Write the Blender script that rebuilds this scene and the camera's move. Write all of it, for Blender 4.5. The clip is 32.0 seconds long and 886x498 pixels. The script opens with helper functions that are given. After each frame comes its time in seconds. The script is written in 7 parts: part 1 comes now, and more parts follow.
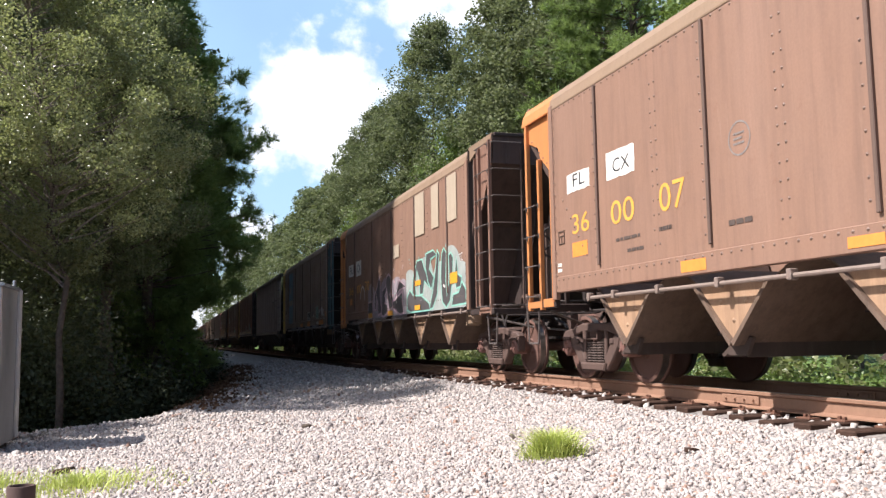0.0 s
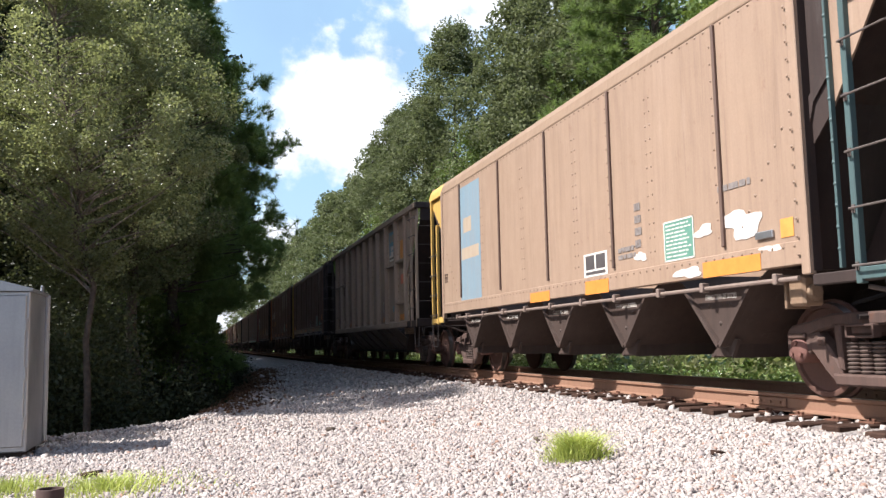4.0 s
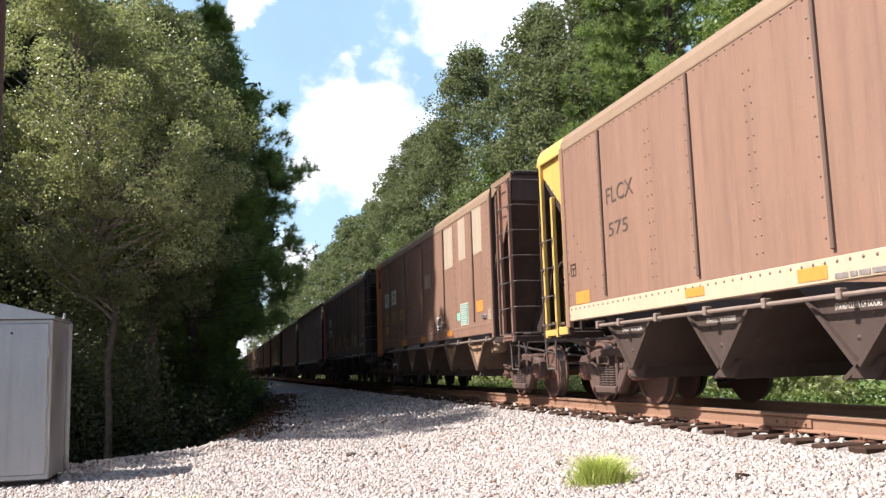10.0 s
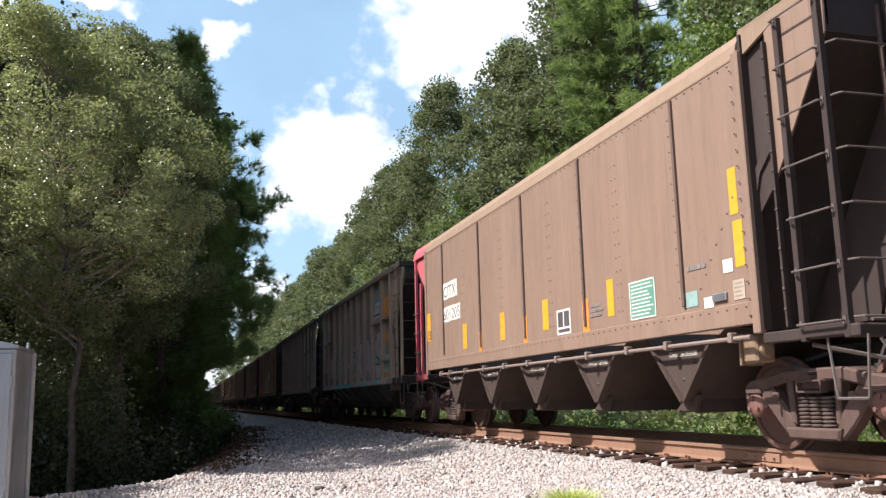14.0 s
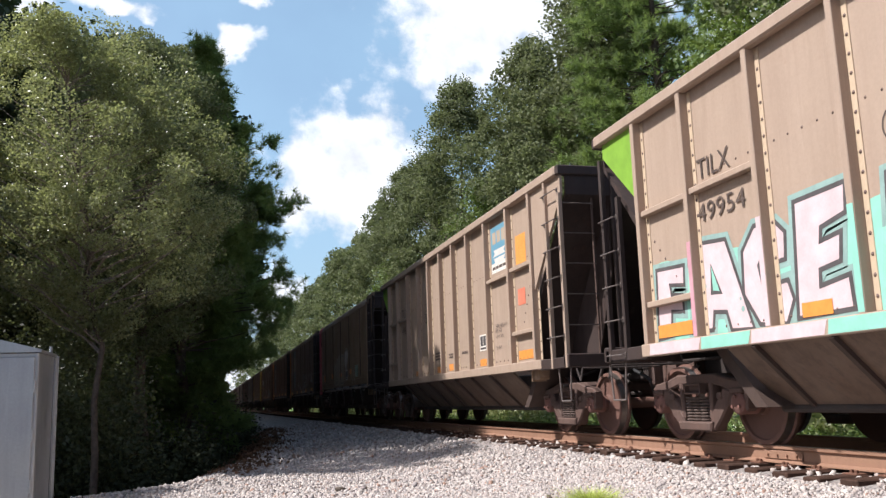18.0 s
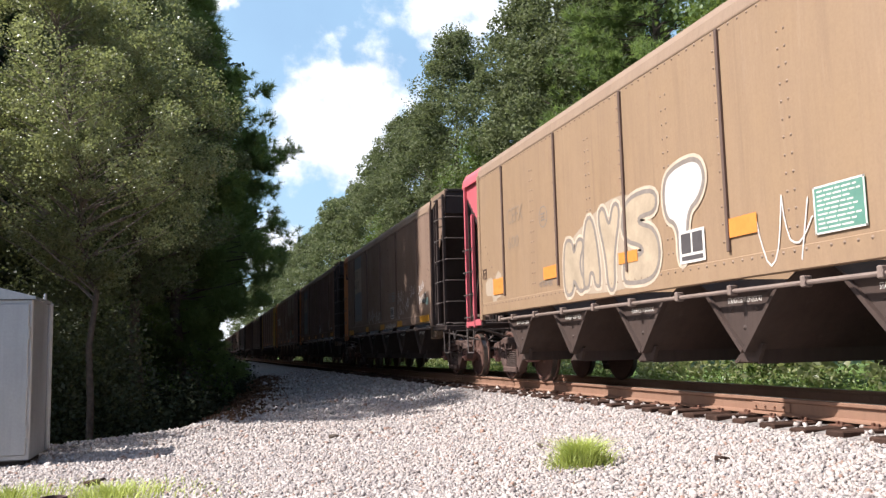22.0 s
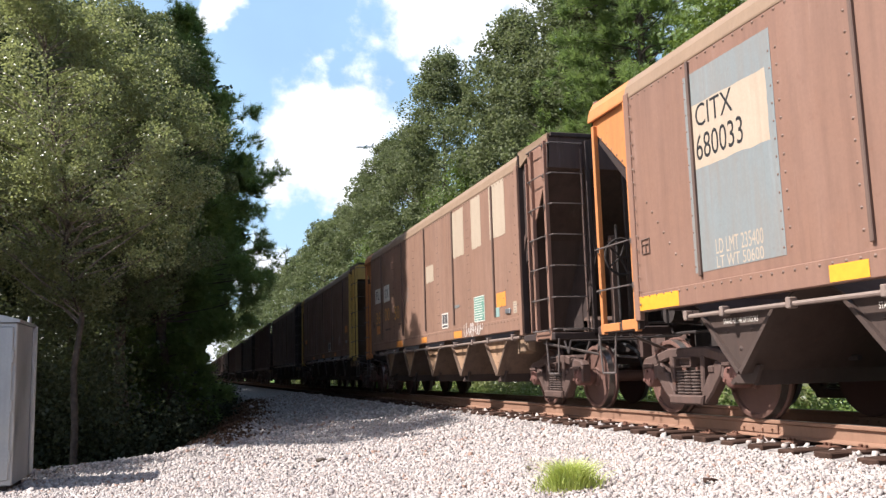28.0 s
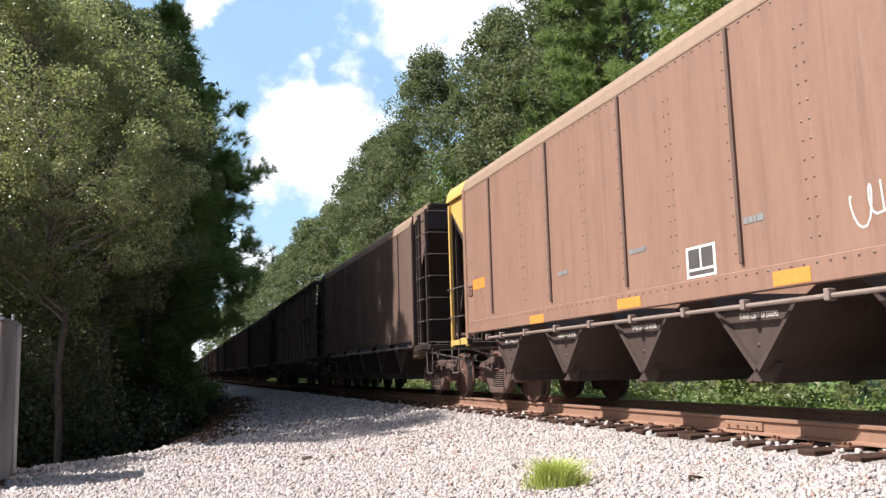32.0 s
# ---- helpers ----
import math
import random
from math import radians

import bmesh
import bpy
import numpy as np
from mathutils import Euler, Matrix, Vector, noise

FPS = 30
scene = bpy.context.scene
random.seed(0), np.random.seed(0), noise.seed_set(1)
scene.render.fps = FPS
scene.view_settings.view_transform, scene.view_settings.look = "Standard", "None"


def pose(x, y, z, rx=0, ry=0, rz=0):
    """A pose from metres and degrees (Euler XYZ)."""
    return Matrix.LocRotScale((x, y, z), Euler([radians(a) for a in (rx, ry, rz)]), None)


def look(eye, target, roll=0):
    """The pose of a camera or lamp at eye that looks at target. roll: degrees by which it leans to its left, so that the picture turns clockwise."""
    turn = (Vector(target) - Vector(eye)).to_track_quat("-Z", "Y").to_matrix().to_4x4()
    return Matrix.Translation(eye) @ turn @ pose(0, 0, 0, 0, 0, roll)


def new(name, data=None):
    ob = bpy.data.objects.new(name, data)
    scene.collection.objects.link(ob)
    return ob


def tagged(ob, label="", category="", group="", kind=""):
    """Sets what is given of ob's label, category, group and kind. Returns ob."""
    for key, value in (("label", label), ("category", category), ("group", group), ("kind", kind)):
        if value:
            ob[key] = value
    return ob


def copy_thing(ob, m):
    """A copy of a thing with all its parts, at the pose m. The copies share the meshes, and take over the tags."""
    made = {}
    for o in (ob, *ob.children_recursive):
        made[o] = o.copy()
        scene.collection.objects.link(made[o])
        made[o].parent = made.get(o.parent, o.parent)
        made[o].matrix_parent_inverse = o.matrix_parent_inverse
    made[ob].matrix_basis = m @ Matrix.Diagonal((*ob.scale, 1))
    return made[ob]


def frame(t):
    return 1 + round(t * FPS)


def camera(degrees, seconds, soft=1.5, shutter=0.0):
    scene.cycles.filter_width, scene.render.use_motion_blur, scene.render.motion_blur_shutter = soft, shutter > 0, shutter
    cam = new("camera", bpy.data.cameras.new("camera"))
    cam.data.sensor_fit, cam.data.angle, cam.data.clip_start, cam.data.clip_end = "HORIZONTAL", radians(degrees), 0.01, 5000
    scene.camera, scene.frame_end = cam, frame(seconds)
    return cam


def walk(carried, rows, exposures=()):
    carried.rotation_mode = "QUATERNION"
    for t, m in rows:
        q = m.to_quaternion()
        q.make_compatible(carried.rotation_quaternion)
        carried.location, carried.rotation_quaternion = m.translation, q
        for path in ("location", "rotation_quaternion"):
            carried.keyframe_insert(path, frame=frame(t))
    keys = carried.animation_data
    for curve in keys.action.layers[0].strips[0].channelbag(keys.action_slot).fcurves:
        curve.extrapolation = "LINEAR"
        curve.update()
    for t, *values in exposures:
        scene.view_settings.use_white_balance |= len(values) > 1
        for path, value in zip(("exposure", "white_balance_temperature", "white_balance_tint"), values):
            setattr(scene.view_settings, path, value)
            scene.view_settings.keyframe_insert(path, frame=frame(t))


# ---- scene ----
cam = camera(54.2, 32.0, soft=1.4)
EYE = (-6.664, 0.0, 0.599)
# seconds, yaw, pitch, roll of the hand-held camera
TURNS = [
    (0.0, -17.15, 5.97, 0.91),
    (0.5, -17.12, 5.72, 1.12),
    (1.0, -17.15, 6.25, 1.23),
    (1.5, -17.67, 6.31, 1.43),
    (2.0, -17.44, 6.34, 1.58),
    (2.5, -17.46, 6.12, 1.74),
    (3.0, -17.06, 5.85, 1.53),
    (3.5, -16.11, 5.77, 1.34),
    (4.0, -15.62, 6.18, 1.17),
    (4.5, -15.53, 6.71, 0.90),
    (6.5, -15.86, 7.04, 1.01),
    (7.0, -15.39, 6.56, 1.40),
    (7.5, -15.25, 6.58, 1.81),
    (8.0, -15.34, 6.82, 1.95),
    (8.5, -15.33, 6.97, 2.11),
    (9.0, -14.02, 7.00, 1.82),
    (9.5, -13.83, 7.44, 1.69),
    (10.0, -14.33, 7.76, 1.70),
    (10.5, -14.95, 7.34, 1.68),
    (11.0, -16.50, 7.18, 2.30),
    (11.5, -17.05, 7.60, 1.88),
    (12.0, -16.19, 8.21, 1.46),
    (12.5, -15.40, 8.54, 1.18),
    (13.0, -14.88, 8.67, 1.14),
    (13.5, -15.72, 9.20, 1.36),
    (14.0, -16.24, 9.82, 1.44),
    (14.5, -16.27, 9.95, 1.55),
    (16.5, -16.17, 8.88, 1.73),
    (17.0, -16.99, 8.73, 1.89),
    (17.5, -16.42, 8.83, 1.84),
    (18.0, -14.98, 9.87, 1.87),
    (18.5, -15.07, 10.73, 2.09),
    (19.0, -14.63, 10.91, 2.26),
    (19.5, -14.86, 10.61, 2.28),
    (20.0, -15.92, 10.58, 2.41),
    (20.5, -16.69, 9.47, 1.97),
    (21.0, -16.84, 7.70, 1.68),
    (21.5, -16.45, 7.05, 1.62),
    (22.0, -15.44, 6.61, 1.40),
    (22.5, -15.15, 6.44, 0.99),
    (23.0, -15.49, 6.75, 0.76),
    (23.5, -15.52, 7.07, 0.71),
    (24.0, -15.58, 7.19, 0.73),
    (24.5, -15.53, 7.41, 1.11),
    (25.0, -15.53, 7.65, 1.16),
    (25.5, -15.46, 7.92, 1.19),
    (27.5, -16.70, 7.43, 1.53),
    (28.0, -16.23, 8.04, 1.59),
    (28.5, -16.34, 8.41, 1.72),
    (29.0, -16.73, 8.60, 2.07),
    (29.5, -17.23, 8.49, 2.44),
    (30.0, -17.25, 8.45, 2.09),
    (30.5, -17.34, 8.53, 1.46),
    (31.0, -17.46, 8.49, 1.20),
    (31.5, -17.41, 8.25, 1.26),
    (32.0, -17.11, 7.89, 1.59),
]
walk(cam, [(t, pose(*EYE, 90 + p, r, y)) for t, y, p, r in TURNS], [(t, e, k, 12) for t, e, k in ((0, 0.94, 6300), (1, 0.99, 6280), (2, 0.92, 6260), (5, 0.92, 6350), (7, 0.98, 6450), (8, 1.06, 6500), (10, 1.06, 6480), (11.5, 0.92, 6400), (13.5, 0.91, 6350), (15, 0.75, 6250), (17, 0.6, 6200), (18, 0.66, 6250), (19, 0.57, 6180), (20, 0.62, 6220), (21, 0.84, 6280), (22, 0.84, 6280), (24, 1.02, 6350), (25, 1.02, 6350), (28, 0.96, 6320), (29, 0.96, 6320), (30.5, 0.86, 6320), (32, 0.93, 6330))])
# ---- world and sun ----
SUN_AZ, SUN_EL = 272.0, 51.0


def build_world():
    w = bpy.data.worlds.new("sky")
    scene.world = w
    w.use_nodes = True
    nt = w.node_tree
    nt.nodes.clear()
    N = nt.nodes.new
    L = nt.links.new

    def math_node(op, a, b=None, c=None, clamp=False):
        n = N("ShaderNodeMath")
        n.operation, n.use_clamp = op, clamp
        for i, q in enumerate((a, b, c)):
            if q is None:
                continue
            if isinstance(q, (int, float)):
                n.inputs[i].default_value = q
            else:
                L(q, n.inputs[i])
        return n.outputs[0]

    out = N("ShaderNodeOutputWorld")
    sky = N("ShaderNodeTexSky")
    sky.sky_type, sky.sun_disc = "NISHITA", False
    sky.sun_elevation, sky.sun_rotation = radians(SUN_EL), radians(SUN_AZ)
    sky.air_density, sky.dust_density, sky.ozone_density = 1.0, 2.0, 1.0
    tc = N("ShaderNodeTexCoord")
    sep = N("ShaderNodeSeparateXYZ")
    L(tc.outputs["Generated"], sep.inputs[0])
    ahead = math_node("MAXIMUM", sep.outputs[1], 0.05)
    u = math_node("DIVIDE", sep.outputs[0], ahead)
    v = math_node("DIVIDE", sep.outputs[2], ahead)
    comb = N("ShaderNodeCombineXYZ")
    L(u, comb.inputs[0]), L(v, comb.inputs[1])
    n1 = N("ShaderNodeTexNoise")
    n1.inputs["Scale"].default_value, n1.inputs["Detail"].default_value = 19.0, 9.0
    n1.inputs["Roughness"].default_value = 0.58
    L(comb.outputs[0], n1.inputs["Vector"])
    # cumulus heaps: centre and half size as slopes to the right of and above straight ahead
    heaps = [(0.165, 0.285, 0.078, 0.066), (0.180, 0.322, 0.050, 0.042), (0.112, 0.290, 0.034, 0.034), (0.17, 0.235, 0.085, 0.04), (0.125, 0.25, 0.05, 0.05),
             (0.33, 0.475, 0.115, 0.095), (0.40, 0.52, 0.115, 0.095), (0.285, 0.43, 0.05, 0.055), 
             (0.027, 0.425, 0.026, 0.02), (-0.114, 0.466, 0.045, 0.016), (0.054, 0.493, 0.02, 0.014), (-0.213, 0.463, 0.03, 0.022), (0.08, 0.115, 0.03, 0.035),
             (-0.35, 0.3, 0.2, 0.1), (0.9, 0.5, 0.25, 0.14), (0.05, 0.04, 0.3, 0.03)]
    # billows: the heaps' outlines are bent by noise
    nw = N("ShaderNodeTexNoise")
    nw.inputs["Scale"].default_value, nw.inputs["Detail"].default_value = 24.0, 5.0
    L(comb.outputs[0], nw.inputs["Vector"])
    wc = N("ShaderNodeSeparateColor")
    L(nw.outputs["Color"], wc.inputs[0])
    uw = math_node("MULTIPLY_ADD", math_node("SUBTRACT", wc.outputs[0], 0.5), 0.09, u)
    vw = math_node("MULTIPLY_ADD", math_node("SUBTRACT", wc.outputs[1], 0.5), 0.09, v)
    best = None
    for cx, cy, ax, ay in heaps:
        dx = math_node("DIVIDE", math_node("SUBTRACT", uw, cx), ax)
        dy = math_node("DIVIDE", math_node("SUBTRACT", vw, cy), ay)
        m = math_node("SUBTRACT", 1.0, math_node("SQRT", math_node("ADD", math_node("MULTIPLY", dx, dx), math_node("MULTIPLY", dy, dy))))
        m = math_node("MAXIMUM", m, -2.0)
        best = m if best is None else math_node("SMOOTH_MAX", best, m, 0.25)
    field = math_node("ADD", best, math_node("MULTIPLY", math_node("SUBTRACT", n1.outputs[0], 0.5), 2.3))
    mask = N("ShaderNodeMapRange")
    mask.interpolation_type = "SMOOTHSTEP"
    L(field, mask.inputs[0])
    mask.inputs[1].default_value, mask.inputs[2].default_value = -0.34, 0.50
    shade = N("ShaderNodeMapRange")
    L(n1.outputs[0], shade.inputs[0])
    shade.inputs[1].default_value, shade.inputs[2].default_value = 0.3, 0.65
    shade.inputs[3].default_value, shade.inputs[4].default_value = 0.58, 0.80
    front = math_node("GREATER_THAN", sep.outputs[1], 0.06)
    n2 = N("ShaderNodeTexNoise")
    n2.inputs["Scale"].default_value, n2.inputs["Detail"].default_value = 5.0, 6.0
    L(comb.outputs[0], n2.inputs["Vector"])
    # thin summer haze between the heaps
    veil = math_node("MULTIPLY", math_node("MULTIPLY_ADD", n2.outputs[0], 0.5, 0.2), front)
    cmask = math_node("MULTIPLY", mask.outputs[0], front)
    bg3, hazed = N("ShaderNodeBackground"), N("ShaderNodeMixShader")
    bg3.inputs[0].default_value, bg3.inputs[1].default_value = (0.50, 0.79, 1.0, 1), 0.66
    bg1, bg2, mix = N("ShaderNodeBackground"), N("ShaderNodeBackground"), N("ShaderNodeMixShader")
    L(sky.outputs[0], bg1.inputs[0])
    bg1.inputs[1].default_value = 0.105
    bg2.inputs[0].default_value = (0.93, 0.96, 1.0, 1)
    L(shade.outputs[0], bg2.inputs[1])
    L(veil, hazed.inputs[0]), L(bg1.outputs[0], hazed.inputs[1]), L(bg3.outputs[0], hazed.inputs[2])
    L(cmask, mix.inputs[0]), L(hazed.outputs[0], mix.inputs[1]), L(bg2.outputs[0], mix.inputs[2])
    L(mix.outputs[0], out.inputs[0])


build_world()
sun = new("sun", bpy.data.lights.new("sun", "SUN"))
sun.data.energy, sun.data.angle, sun.data.color = 5.0, radians(0.55), (1.0, 0.96, 0.90)
az, el = radians(SUN_AZ), radians(SUN_EL)
sun.matrix_world = look((math.sin(az) * math.cos(el) * 50, math.cos(az) * math.cos(el) * 50, math.sin(el) * 50), (0, 0, 0))

# ---- materials ----
def shader(name):
    m = bpy.data.materials.new(name)
    m.use_nodes = True
    nt = m.node_tree
    return m, nt, nt.nodes["Principled BSDF"]


def tex_noise(nt, vec, scale, detail=6.0, rough=0.55):
    n = nt.nodes.new("ShaderNodeTexNoise")
    n.inputs["Scale"].default_value, n.inputs["Detail"].default_value, n.inputs["Roughness"].default_value = scale, detail, rough
    nt.links.new(vec, n.inputs["Vector"])
    return n.outputs[0]


def spread(nt, fac, lo, hi, a=0.0, b=1.0):
    n = nt.nodes.new("ShaderNodeMapRange")
    for i, q in enumerate((lo, hi, a, b)):
        n.inputs[i + 1].default_value = q
    nt.links.new(fac, n.inputs[0])
    return n.outputs[0]


def blend(nt, fac, a, b, kind="MIX"):
    n = nt.nodes.new("ShaderNodeMix")
    n.data_type, n.blend_type = "RGBA", kind
    for sock, q in ((n.inputs[0], fac), (n.inputs[6], a), (n.inputs[7], b)):
        if isinstance(q, (int, float)):
            sock.default_value = q
        elif isinstance(q, tuple):
            sock.default_value = (*q, 1)
        else:
            nt.links.new(q, sock)
    return n.outputs[2]


def scaled(nt, vec, s):
    n = nt.nodes.new("ShaderNodeVectorMath")
    n.operation = "MULTIPLY"
    nt.links.new(vec, n.inputs[0])
    n.inputs[1].default_value = s
    return n.outputs[0]


def place(nt, own=True):
    """Object coordinates, shifted at random from object to object."""
    tc = nt.nodes.new("ShaderNodeTexCoord")
    if not own:
        return tc.outputs["Object"]
    oi = nt.nodes.new("ShaderNodeObjectInfo")
    m = nt.nodes.new("ShaderNodeMath")
    m.operation = "MULTIPLY"
    nt.links.new(oi.outputs["Random"], m.inputs[0])
    m.inputs[1].default_value = 40.0
    a = nt.nodes.new("ShaderNodeVectorMath")
    a.operation = "ADD"
    nt.links.new(tc.outputs["Object"], a.inputs[0])
    nt.links.new(m.outputs[0], a.inputs[1])
    return a.outputs[0]


def bump(nt, bsdf, height, strength, dist=0.01):
    b = nt.nodes.new("ShaderNodeBump")
    b.inputs["Strength"].default_value, b.inputs["Distance"].default_value = strength, dist
    nt.links.new(height, b.inputs["Height"])
    nt.links.new(b.outputs[0], bsdf.inputs["Normal"])


def weathered(name, base, grime, rust=(0.16, 0.06, 0.03), rough=0.62, metal=0.0, streak=0.55, wear=0.35, own=True, spec=0.35):
    """Old painted steel: fine grain, vertical rain streaks, blotches of grime and rust."""
    m, nt, b = shader(name)
    v = place(nt, own)
    grain = tex_noise(nt, v, 38.0, 5)
    blot = tex_noise(nt, v, 1.3, 7, 0.62)
    run = tex_noise(nt, scaled(nt, v, (5.0, 5.0, 0.45)), 1.6, 7, 0.65)
    fine_run = tex_noise(nt, scaled(nt, v, (24.0, 24.0, 0.8)), 1.0, 5, 0.6)
    col = blend(nt, spread(nt, blot, 0.36, 0.68), base, tuple(c * 0.78 + g * 0.22 for c, g in zip(base, grime)))
    col = blend(nt, spread(nt, run, 0.45, 0.74, 0, streak), col, grime)
    wash = tex_noise(nt, scaled(nt, v, (1.0, 1.5, 0.16)), 1.1, 6, 0.6)
    col = blend(nt, spread(nt, wash, 0.50, 0.72, 0, streak * 0.5), col, tuple(min(1, c * 1.22 + 0.03) for c in base))
    scuff = tex_noise(nt, scaled(nt, v, (7.0, 7.0, 0.7)), 0.8, 8, 0.72)
    col = blend(nt, spread(nt, scuff, 0.60, 0.76, 0, streak * 0.7), col, tuple(min(1, c * 1.2 + 0.09) for c in base))
    tall = tex_noise(nt, scaled(nt, v, (9.0, 9.0, 0.22)), 1.0, 6, 0.7)
    col = blend(nt, spread(nt, tall, 0.58, 0.74, 0, streak * 0.8), col, tuple(g * 0.8 for g in grime))
    col = blend(nt, spread(nt, fine_run, 0.52, 0.8, 0, streak * 0.3), col, tuple(min(1, c * 1.25) for c in base))
    col = blend(nt, spread(nt, tex_noise(nt, v, 6.5, 8, 0.7), 0.6, 0.74, 0, wear), col, rust)
    col = blend(nt, spread(nt, grain, 0.3, 0.75, 0, 0.25), col, tuple(c * 0.6 for c in base))
    nt.links.new(col, b.inputs["Base Color"])
    nt.links.new(spread(nt, blot, 0.3, 0.7, rough - 0.1, min(1, rough + 0.15)), b.inputs["Roughness"])
    b.inputs["Metallic"].default_value = metal
    b.inputs["Specular IOR Level"].default_value = spec
    bump(nt, b, grain, 0.12, 0.004)
    return m


def plain(name, base, rough=0.6, metal=0.0, vary=0.25, scale=9.0, relief=0.1):
    m, nt, b = shader(name)
    v = place(nt)
    n = tex_noise(nt, v, scale, 7, 0.6)
    fine = tex_noise(nt, v, scale * 9, 4)
    col = blend(nt, spread(nt, n, 0.3, 0.7), tuple(c * (1 - vary) for c in base), tuple(min(1, c * (1 + vary * 0.6)) for c in base))
    col = blend(nt, spread(nt, fine, 0.45, 0.8, 0, vary), col, tuple(c * 0.55 for c in base))
    nt.links.new(col, b.inputs["Base Color"])
    b.inputs["Roughness"].default_value, b.inputs["Metallic"].default_value = rough, metal
    b.inputs["Specular IOR Level"].default_value = 0.12 if rough > 0.8 else 0.4
    bump(nt, b, fine, relief, 0.006)
    return m


def leaf_mat(name, a, b_, glow, rough=0.55, through_=0.22):
    m, nt, b = shader(name)
    geo = nt.nodes.new("ShaderNodeNewGeometry")
    v = place(nt)
    patch = tex_noise(nt, v, 0.55, 4)
    col = blend(nt, geo.outputs["Random Per Island"], a, b_)
    col = blend(nt, spread(nt, patch, 0.40, 0.62, 0, 0.72), col, tuple(c * 0.5 for c in a))
    nt.links.new(col, b.inputs["Base Color"])
    b.inputs["Roughness"].default_value = rough
    b.inputs["Specular IOR Level"].default_value = 0.35 if rough < 0.7 else 0.15
    tr = nt.nodes.new("ShaderNodeBsdfTranslucent")
    tr.inputs[0].default_value = (*glow, 1)
    mx = nt.nodes.new("ShaderNodeMixShader")
    mx.inputs[0].default_value = through_
    out = nt.nodes["Material Output"]
    nt.links.new(b.outputs[0], mx.inputs[1])
    nt.links.new(tr.outputs[0], mx.inputs[2])
    nt.links.new(mx.outputs[0], out.inputs[0])
    return m


def ground_mat():
    m, nt, b = shader("ground")
    v = place(nt, False)
    sep = nt.nodes.new("ShaderNodeSeparateXYZ")
    nt.links.new(v, sep.inputs[0])
    big = tex_noise(nt, v, 0.5, 6)
    mid = tex_noise(nt, v, 5.0, 6)
    vor = nt.nodes.new("ShaderNodeTexVoronoi")
    vor.inputs["Scale"].default_value = 19.0
    nt.links.new(v, vor.inputs["Vector"])
    stones = blend(nt, spread(nt, vor.outputs["Distance"], 0.25, 0.7), (0.33, 0.30, 0.285), (0.11, 0.10, 0.095))
    vc = nt.nodes.new("ShaderNodeSeparateColor")
    nt.links.new(vor.outputs["Color"], vc.inputs[0])
    stones = blend(nt, spread(nt, vc.outputs[0], 0.1, 0.95, 0, 0.5), stones, (0.30, 0.25, 0.22))
    stones = blend(nt, spread(nt, mid, 0.5, 0.75, 0, 0.35), stones, (0.22, 0.18, 0.16))
    litter = blend(nt, spread(nt, mid, 0.35, 0.65), (0.06, 0.036, 0.026), (0.115, 0.07, 0.048))
    litter = blend(nt, spread(nt, big, 0.5, 0.7, 0, 0.6), litter, (0.05, 0.07, 0.025))
    grass = blend(nt, spread(nt, mid, 0.3, 0.7), (0.07, 0.12, 0.03), (0.13, 0.19, 0.05))

    def edge(sock, at, width, wob):
        add = nt.nodes.new("ShaderNodeMath")
        add.operation = "MULTIPLY_ADD"
        nt.links.new(mid, add.inputs[0])
        add.inputs[1].default_value = wob
        nt.links.new(sock, add.inputs[2])
        return spread(nt, add.outputs[0], at + wob / 2 - width, at + wob / 2 + width)

    # the stone bed's left rim runs towards the track with distance
    skew = nt.nodes.new("ShaderNodeMapRange")
    for i, q in enumerate((11.0, 18.0, 2.3, -0.75)):
        skew.inputs[i + 1].default_value = q
    nt.links.new(sep.outputs[1], skew.inputs[0])
    skew_far = spread(nt, sep.outputs[1], 18.0, 42.0, 0.0, -1.9)
    xs = nt.nodes.new("ShaderNodeMath")
    xs.operation = "ADD"
    nt.links.new(sep.outputs[0], xs.inputs[0])
    both_ = nt.nodes.new("ShaderNodeMath")
    both_.operation = "ADD"
    nt.links.new(skew.outputs[0], both_.inputs[0]), nt.links.new(skew_far, both_.inputs[1])
    nt.links.new(both_.outputs[0], xs.inputs[1])
    col = blend(nt, edge(xs.outputs[0], -6.6, 0.25, 0.8), litter, stones)
    col = blend(nt, edge(sep.outputs[0], 2.7, 0.35, 1.0), col, grass)
    nt.links.new(col, b.inputs["Base Color"])
    b.inputs["Roughness"].default_value = 0.9
    b.inputs["Specular IOR Level"].default_value = 0.2
    bump(nt, b, vor.outputs["Distance"], -0.9, 0.03)
    return m


